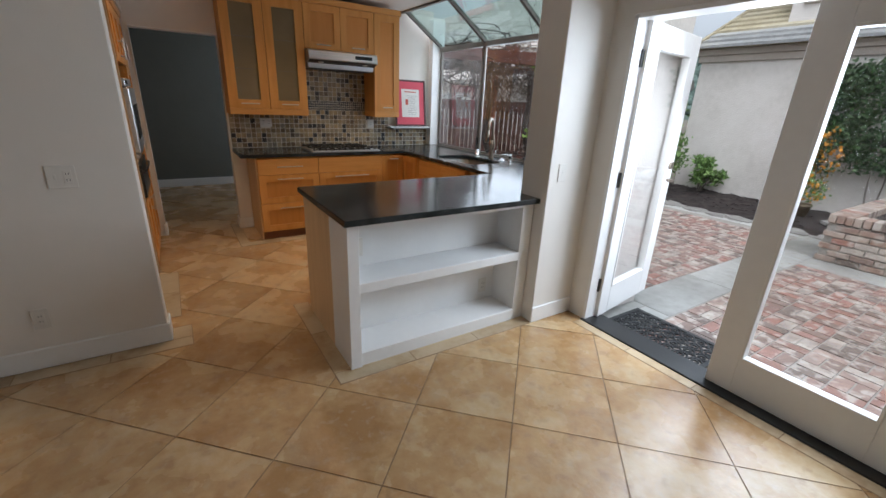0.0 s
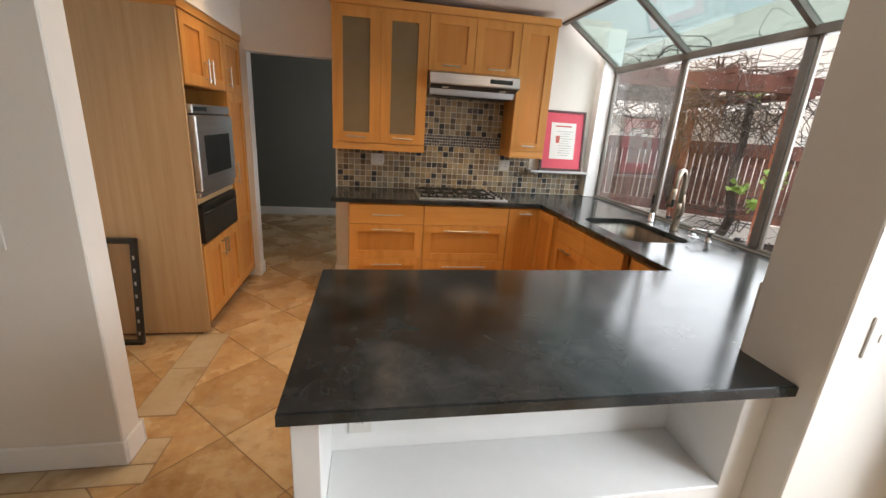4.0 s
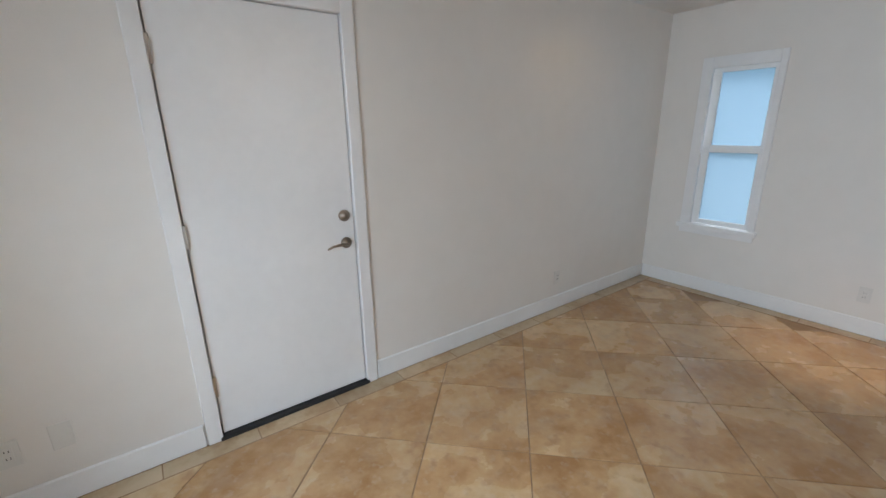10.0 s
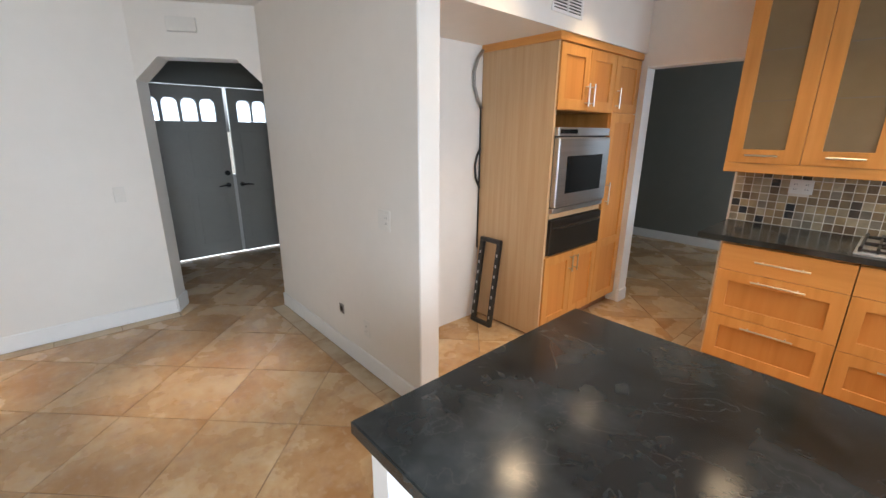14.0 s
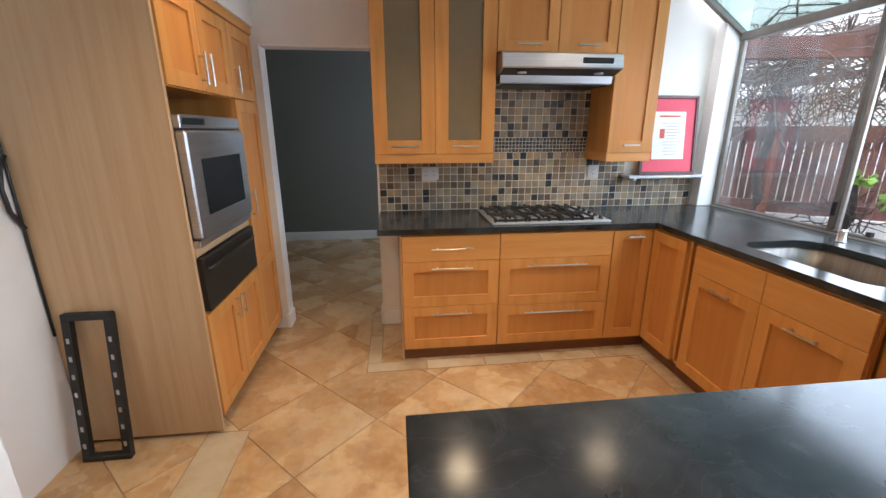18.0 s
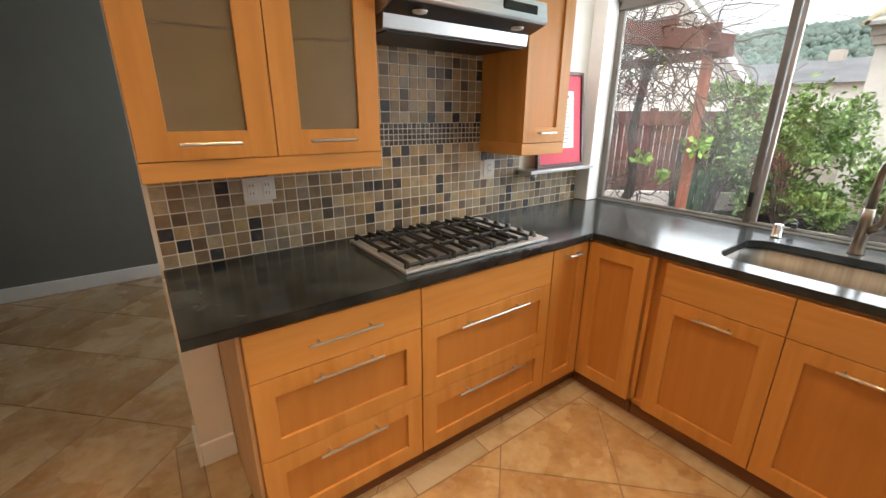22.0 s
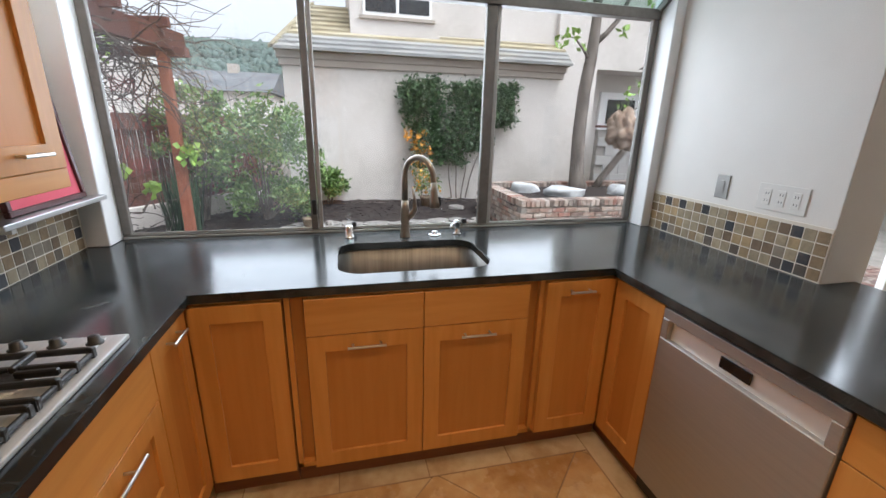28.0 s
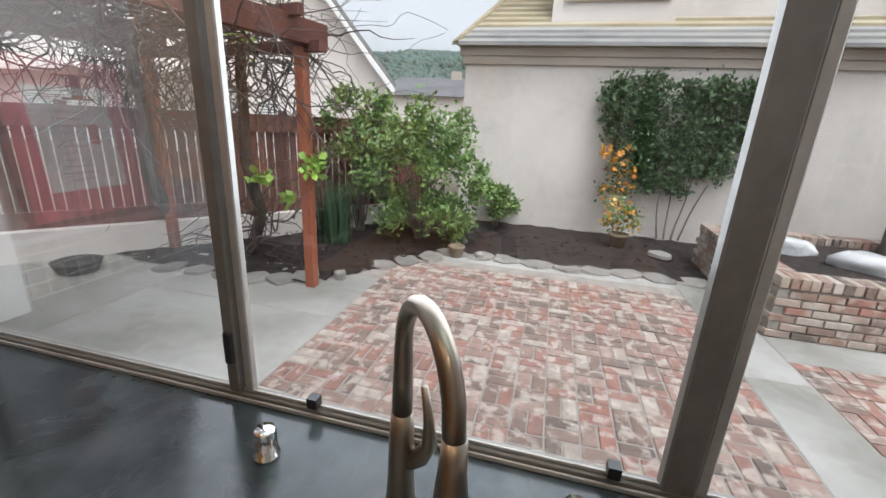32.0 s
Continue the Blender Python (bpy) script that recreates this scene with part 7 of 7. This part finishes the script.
part("limb", tube(bmesh.new(), [(7.6, -3.82, 2.38), (7.62, -3.74, 2.56), (7.6, -3.62, 2.62), (7.58, -3.5, 2.58)], [0.055, 0.045, 0.03, 0.012], 8), BARK, t2, smooth=True)
leaf_part("crown", [(7.5, -3.7, 2.2, 0.16), (7.4, -3.25, 2.15, 0.22), (7.4, -3.15, 1.85, 0.15), (7.5, -4.35, 1.85, 0.2), (7.45, -4.2, 2.3, 0.15)], 0.10, 14, 0.2, 92, LEAF_LIME, t2, narrow=0.7)
bm = bmesh.new()
bmesh.ops.create_icosphere(bm, subdivisions=4, radius=1.0)
for v in bm.verts:
    k = 1 + 0.34 * noise.noise(v.co * 2.2) + 0.30 * noise.noise(v.co * 5.5) + 0.12 * noise.noise(v.co * 13)
    v.co = Vector((v.co.x * 0.24, v.co.y * 0.29, v.co.z * 0.35)) * k + Vector((7.3, -3.12, 1.47))
bg = thing("burl", (7.3, -3.12, 1.1), "large knobbly pale wooden burl hanging at the tree", "wood burl")
part("body", bm, BURL, bg, smooth=True)
part("strap", tube(bmesh.new(), [(7.32, -3.14, 1.78), (7.46, -3.5, 1.88), (7.58, -3.88, 1.95)], 0.015, 6), BARK, bg)

# ---- the neighbour's house across the patio ----
nh = thing("neighbour_house", (10.0, -1.0, -0.1), "beige stucco house with a grey slatted hip roof", "house")
HX = XHW
part("wall", B((HX, 10.4, -2.45, 3.06, -0.14, 2.48)), STUCCO, nh, "plain beige stucco wall")
for z0, z1, o in ((2.46, 2.58, 0.05), (2.58, 2.70, 0.09)):
    part("fascia", B((HX - o, 10.4, -2.5 - o, 3.06 + o, z0, z1), bevel=0.006), TRIM_BEIGE, nh)
COURSES = 10
for k in range(COURSES):
    t0, t1 = k / COURSES, (k + 1) / COURSES
    x0, x1 = HX - 0.25 + 1.15 * t0, HX - 0.25 + 1.15 * t1
    z0, z1 = 2.70 + 0.97 * t0, 2.70 + 0.97 * t1
    yl = 3.2 - 0.68 * t0
    bm = bmesh.new()
    prism(bm, [(x0, -2.62, z0), (x1, -2.62, z1), (x1, -2.62, z1 + 0.012), (x0, -2.62, z0 + 0.05)], (0, yl + 2.62, 0))
    part("roof_course", bm, ROOF_MOSS if k > 2 else ROOF, nh)
    bm = bmesh.new()
    prism(bm, [(x0, yl - 0.05, z0 + 0.01), (x0, yl + 0.04, z0 - 0.01), (x1, yl - 0.02, z1 - 0.02), (x1, yl - 0.12, z1 + 0.005)], (0, 0, 0.06))
    part("hip_course", bm, ROOF_MOSS, nh)
bm = bmesh.new()
XRI, YRI, ZRI = HX + 0.88, 2.53, 3.655
base = [bm.verts.new(p) for p in ((HX - 0.22, 3.17, 2.70), (HX - 0.22, -2.6, 2.70), (HX + 1.98, -2.6, 2.70), (HX + 1.98, 3.17, 2.70))]
top = [bm.verts.new(p) for p in ((XRI, YRI, ZRI), (XRI, -2.6, ZRI))]
for f in ((base[0], base[3], base[2], base[1]), (base[0], base[1], top[1], top[0]), (base[1], base[2], top[1]), (base[2], base[3], top[0], top[1]), (base[3], base[0], top[0])):
    bm.faces.new(f)
bmesh.ops.recalc_face_normals(bm, faces=bm.faces)
part("roof_body", bm, ROOF_MOSS, nh)
XD = HX + 0.2
part("dormer_wall", B((XD, 12.5, 0.10, 1.82, 2.72, 6.0)), STUCCO, nh, "beige stucco upper wall")
wn_ = part("window", B((XD - 0.04, XD, 0.27, 1.58, 3.42, 4.6), bevel=0.004), TRIM, nh, "white-framed upper window")
part("pane", B((XD - 0.05, XD - 0.038, 0.32, 0.90, 3.48, 4.55)), BLACK_GLASS, wn_)
part("pane", B((XD - 0.05, XD - 0.038, 0.96, 1.53, 3.48, 4.55)), BLACK_GLASS, wn_)
part("window_ledge", B((XD - 0.05, XD, 0.2, 1.65, 3.36, 3.418), bevel=0.004), TRIM_BEIGE, nh)
part("upper_wall", B((XD + 0.06, 14, -2.45, 0.10, 2.72, 6.0)), STUCCO, nh)
part("right_wall", B((HX + 0.16, 14, -3.45, -2.45, -0.14, 6.0), (HX + 0.16, 14, -12, -3.45, 2.72, 6.0), (HX + 0.9, 14, -12, -3.45, -0.14, 2.72)), STUCCO, nh, "tall beige stucco wall with a recess")
w2 = part("window", B((HX + 0.82, HX + 0.9, -6.15, -4.05, 1.45, 2.32)), TRIM, nh, "white-framed window in the recess")
part("pane", B((HX + 0.8, HX + 0.822, -5.0, -4.25, 1.6, 2.16)), BLACK_GLASS, w2)
part("pane", B((HX + 0.8, HX + 0.822, -5.95, -5.15, 1.6, 2.16)), BLACK_GLASS, w2)
bw = thing("block_wall", (8.7, -6, GROUND), "grey concrete block wall with a brown cap", "garden wall")
part("core", B((8.58, 8.7, -9, -3.45, GROUND, 1.46)), MORTAR, bw)
blk = mesh_of("block", B((-0.02, 0.02, -0.196, 0.196, -0.096, 0.096), bevel=0.004), BLOCK)
for c in range(8):
    for k in range(14):
        t = new("block", blk)
        t.location = Vector((8.565, -3.65 - 0.4 * k - (0.2 if c % 2 else 0), GROUND + 0.1 + 0.2 * c)) - base_of(bw)
        t.parent = bw
part("cap", B((8.53, 8.72, -9, -3.45, 1.505, 1.555), bevel=0.006), REDWOOD, bw, "brown cap")

# ---- houses and hills beyond the fence ----
gh = thing("gable_house", (17, 12, -0.1), "pale stucco house with a steep gable behind the fence", "house")
bm = bmesh.new()
prism(bm, [(16, 7.35, -0.14), (16, 30, -0.14), (16, 30, 6.5), (16, 11.0, 7.25), (16, 7.35, 2.85)], (5, 2.6, 0))
part("wall", bm, WHITE_STUCCO, gh)
bm = bmesh.new()
prism(bm, [(15.6, 6.95, 2.46), (15.6, 11.3, 7.6), (15.6, 11.3, 7.9), (15.6, 6.85, 2.66)], (6, 3.1, 0))
part("roof_edge", bm, ROOF, gh, "dark roof slope with a pale edge")
bm = bmesh.new()
prism(bm, [(15.55, 6.95, 2.34), (15.55, 11.3, 7.48), (15.55, 11.3, 7.66), (15.55, 6.9, 2.52)], (0.05, 0, 0))
part("barge_board", bm, TRIM, gh)
part("awning_roof", B((14.6, 16, 13.5, 30, 2.75, 2.95)), WHITE_STUCCO, gh)
for y0, y1 in ((11.7, 12.7), (13.2, 14.3), (21.8, 24.6)):
    w = part("window", B((15.93, 16, y0, y1, 1.3, 2.0)), TRIM, gh, "white-framed window")
    for q in range(6):
        part("slat", B((15.9, 15.93, y0 + 0.06, y1 - 0.06, 1.36 + 0.1 * q, 1.39 + 0.1 * q)), ROOF, w)
fr_ = thing("far_house", (34, 12, -0.5), "distant house with a grey tiled roof", "house")
part("wall", B((33, 42, 7.0, 14.5, -0.5, 3.4)), WHITE_STUCCO, fr_)
bm = bmesh.new()
prism(bm, [(32.5, 6.6, 3.3), (42.5, 6.6, 3.3), (37.5, 6.6, 5.0)], (0, 8.4, 0))
part("roof", bm, FAR_ROOF, fr_, "grey tiled roof")
part("chimney", B((37, 37.9, 9.6, 10.3, 4.2, 5.5)), TRIM_BEIGE, fr_)
rng = random.Random(55)


def hill_height(x, y):
    t = (x - 90) / 225
    crest = 33.5 + 5 * noise.noise(Vector((y * 0.012, 3, 0))) - 0.00012 * (y - 60) ** 2
    return -3 + crest * (1 - (1 - min(1, t * 1.6)) ** 2) + 2.2 * noise.noise(Vector((x * 0.05, y * 0.05, 0)))


bm = bmesh.new()
grid = [[bm.verts.new((90 + r * 9.0, -220 + c * 6.0, hill_height(90 + r * 9.0, -220 + c * 6.0))) for c in range(90)] for r in range(26)]
for r in range(25):
    for c in range(89):
        bm.faces.new((grid[r][c], grid[r + 1][c], grid[r + 1][c + 1], grid[r][c + 1]))
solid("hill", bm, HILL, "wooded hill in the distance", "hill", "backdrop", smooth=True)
ball = bmesh.new()
bmesh.ops.create_icosphere(ball, subdivisions=1, radius=1.0)
shape, sides = np.array([v.co for v in ball.verts]), [tuple(v.index for v in f.verts) for f in ball.faces]
ball.free()
vs, fs = [], []
for _ in range(14000):
    x, y = rng.uniform(95, 245), rng.uniform(-30, 165)
    wide = rng.uniform(0.45, 1.35) * (0.75 + x / 400)
    at = np.array((x, y, hill_height(x, y) + 0.5 * wide))
    n = len(vs)
    vs += [tuple(float(q) for q in at + v * wide * (1.0, 1.0, rng.uniform(0.8, 1.3))) for v in shape * np.array([[rng.uniform(0.7, 1.25)] for _ in shape])]
    fs += [tuple(n + k for k in f) for f in sides]
data = bpy.data.meshes.new("hill_trees")
data.from_pydata(vs, [], fs)
data.shade_smooth()
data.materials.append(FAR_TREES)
tagged(new("hill_trees", data), "far woods on the hill", "trees", kind="stuff")

# ---- our own outer walls ----
solid("outer_wall_1", B((1.9, 2.5, 3.38, 9, GROUND, 2.6)), STUCCO, "stucco outer wall beside the garden window", "wall")
solid("outer_wall_2", B((1.91, 2.0, -9, -3.0, GROUND, 2.8)), STUCCO, "stucco outer wall past the french doors", "wall")

solid("outer_wall_4", B((1.93, 2.6, -0.085, -0.053, GROUND, 2.6), bevel=0.003), STUCCO, "beige stucco outside of the kitchen end wall", "wall")
solid("outer_wall_3", B((2.01, 9.6, -7.4, -7.2, -0.139, 4.2)), STUCCO, "beige stucco wall closing the side yard", "wall")

# ---- door mat and bird feeder ----
dm = thing("door_mat", (2.2, -0.57, GROUND), "black rubber door mat with a pattern of rings", "mat")
part("border", B((1.935, 1.965, -0.95, -0.21, GROUND + 0.0065, GROUND + 0.022), (2.43, 2.46, -0.95, -0.21, GROUND + 0.0065, GROUND + 0.022), (1.965, 2.43, -0.95, -0.92, GROUND + 0.0065, GROUND + 0.022), (1.965, 2.43, -0.24, -0.21, GROUND + 0.0065, GROUND + 0.022)), RUBBER, dm)
bm = bmesh.new()
for i in range(5):
    for j in range(7):
        cx, cy = 2.01 + 0.094 * i, -0.875 + 0.099 * j
        for rr in (0.046, 0.022):
            ring = [(cx + rr * math.cos(radians(a)), cy + rr * math.sin(radians(a)), GROUND + 0.014) for a in range(0, 361, 30)]
            tube(bm, ring, 0.0075, 5, cap=False)
part("openwork", bm, RUBBER, dm, "openwork of rubber rings")
bf = thing("bird_feeder", (4.91, 5.96, 1.58), "hanging bird feeder with a cone roof", "bird feeder")
part("cord", rod(bmesh.new(), (4.91, 5.96, 1.88), (4.91, 5.96, 2.2), 0.004, seg=6), BLACK, bf)
part("roof", lathe(bmesh.new(), [(0.17, 1.93), (0.16, 1.945), (0.08, 1.975), (0.02, 2.02), (0.003, 2.03)], (4.91, 5.96, -0.12), 18), TERRA, bf, smooth=True)
part("tube", rod(bmesh.new(), (4.91, 5.96, 1.61), (4.91, 5.96, 1.82), 0.04, seg=14), TERRA, bf)
part("tray", lathe(bmesh.new(), [(0.11, 1.72), (0.12, 1.735), (0.003, 1.73)], (4.91, 5.96, -0.12), 18), TERRA, bf, smooth=True)
pd = thing("garden_tub", (4.75, 6.2, GROUND), "low black garden tub beside flat stones", "tub")
part("body", lathe(bmesh.new(), [(0.17, 0), (0.21, 0.10), (0.22, 0.11), (0.21, 0.115), (0.18, 0.08), (0.01, 0.075)], (4.75, 6.2, GROUND + 0.002), 20), RUBBER, pd, smooth=True)
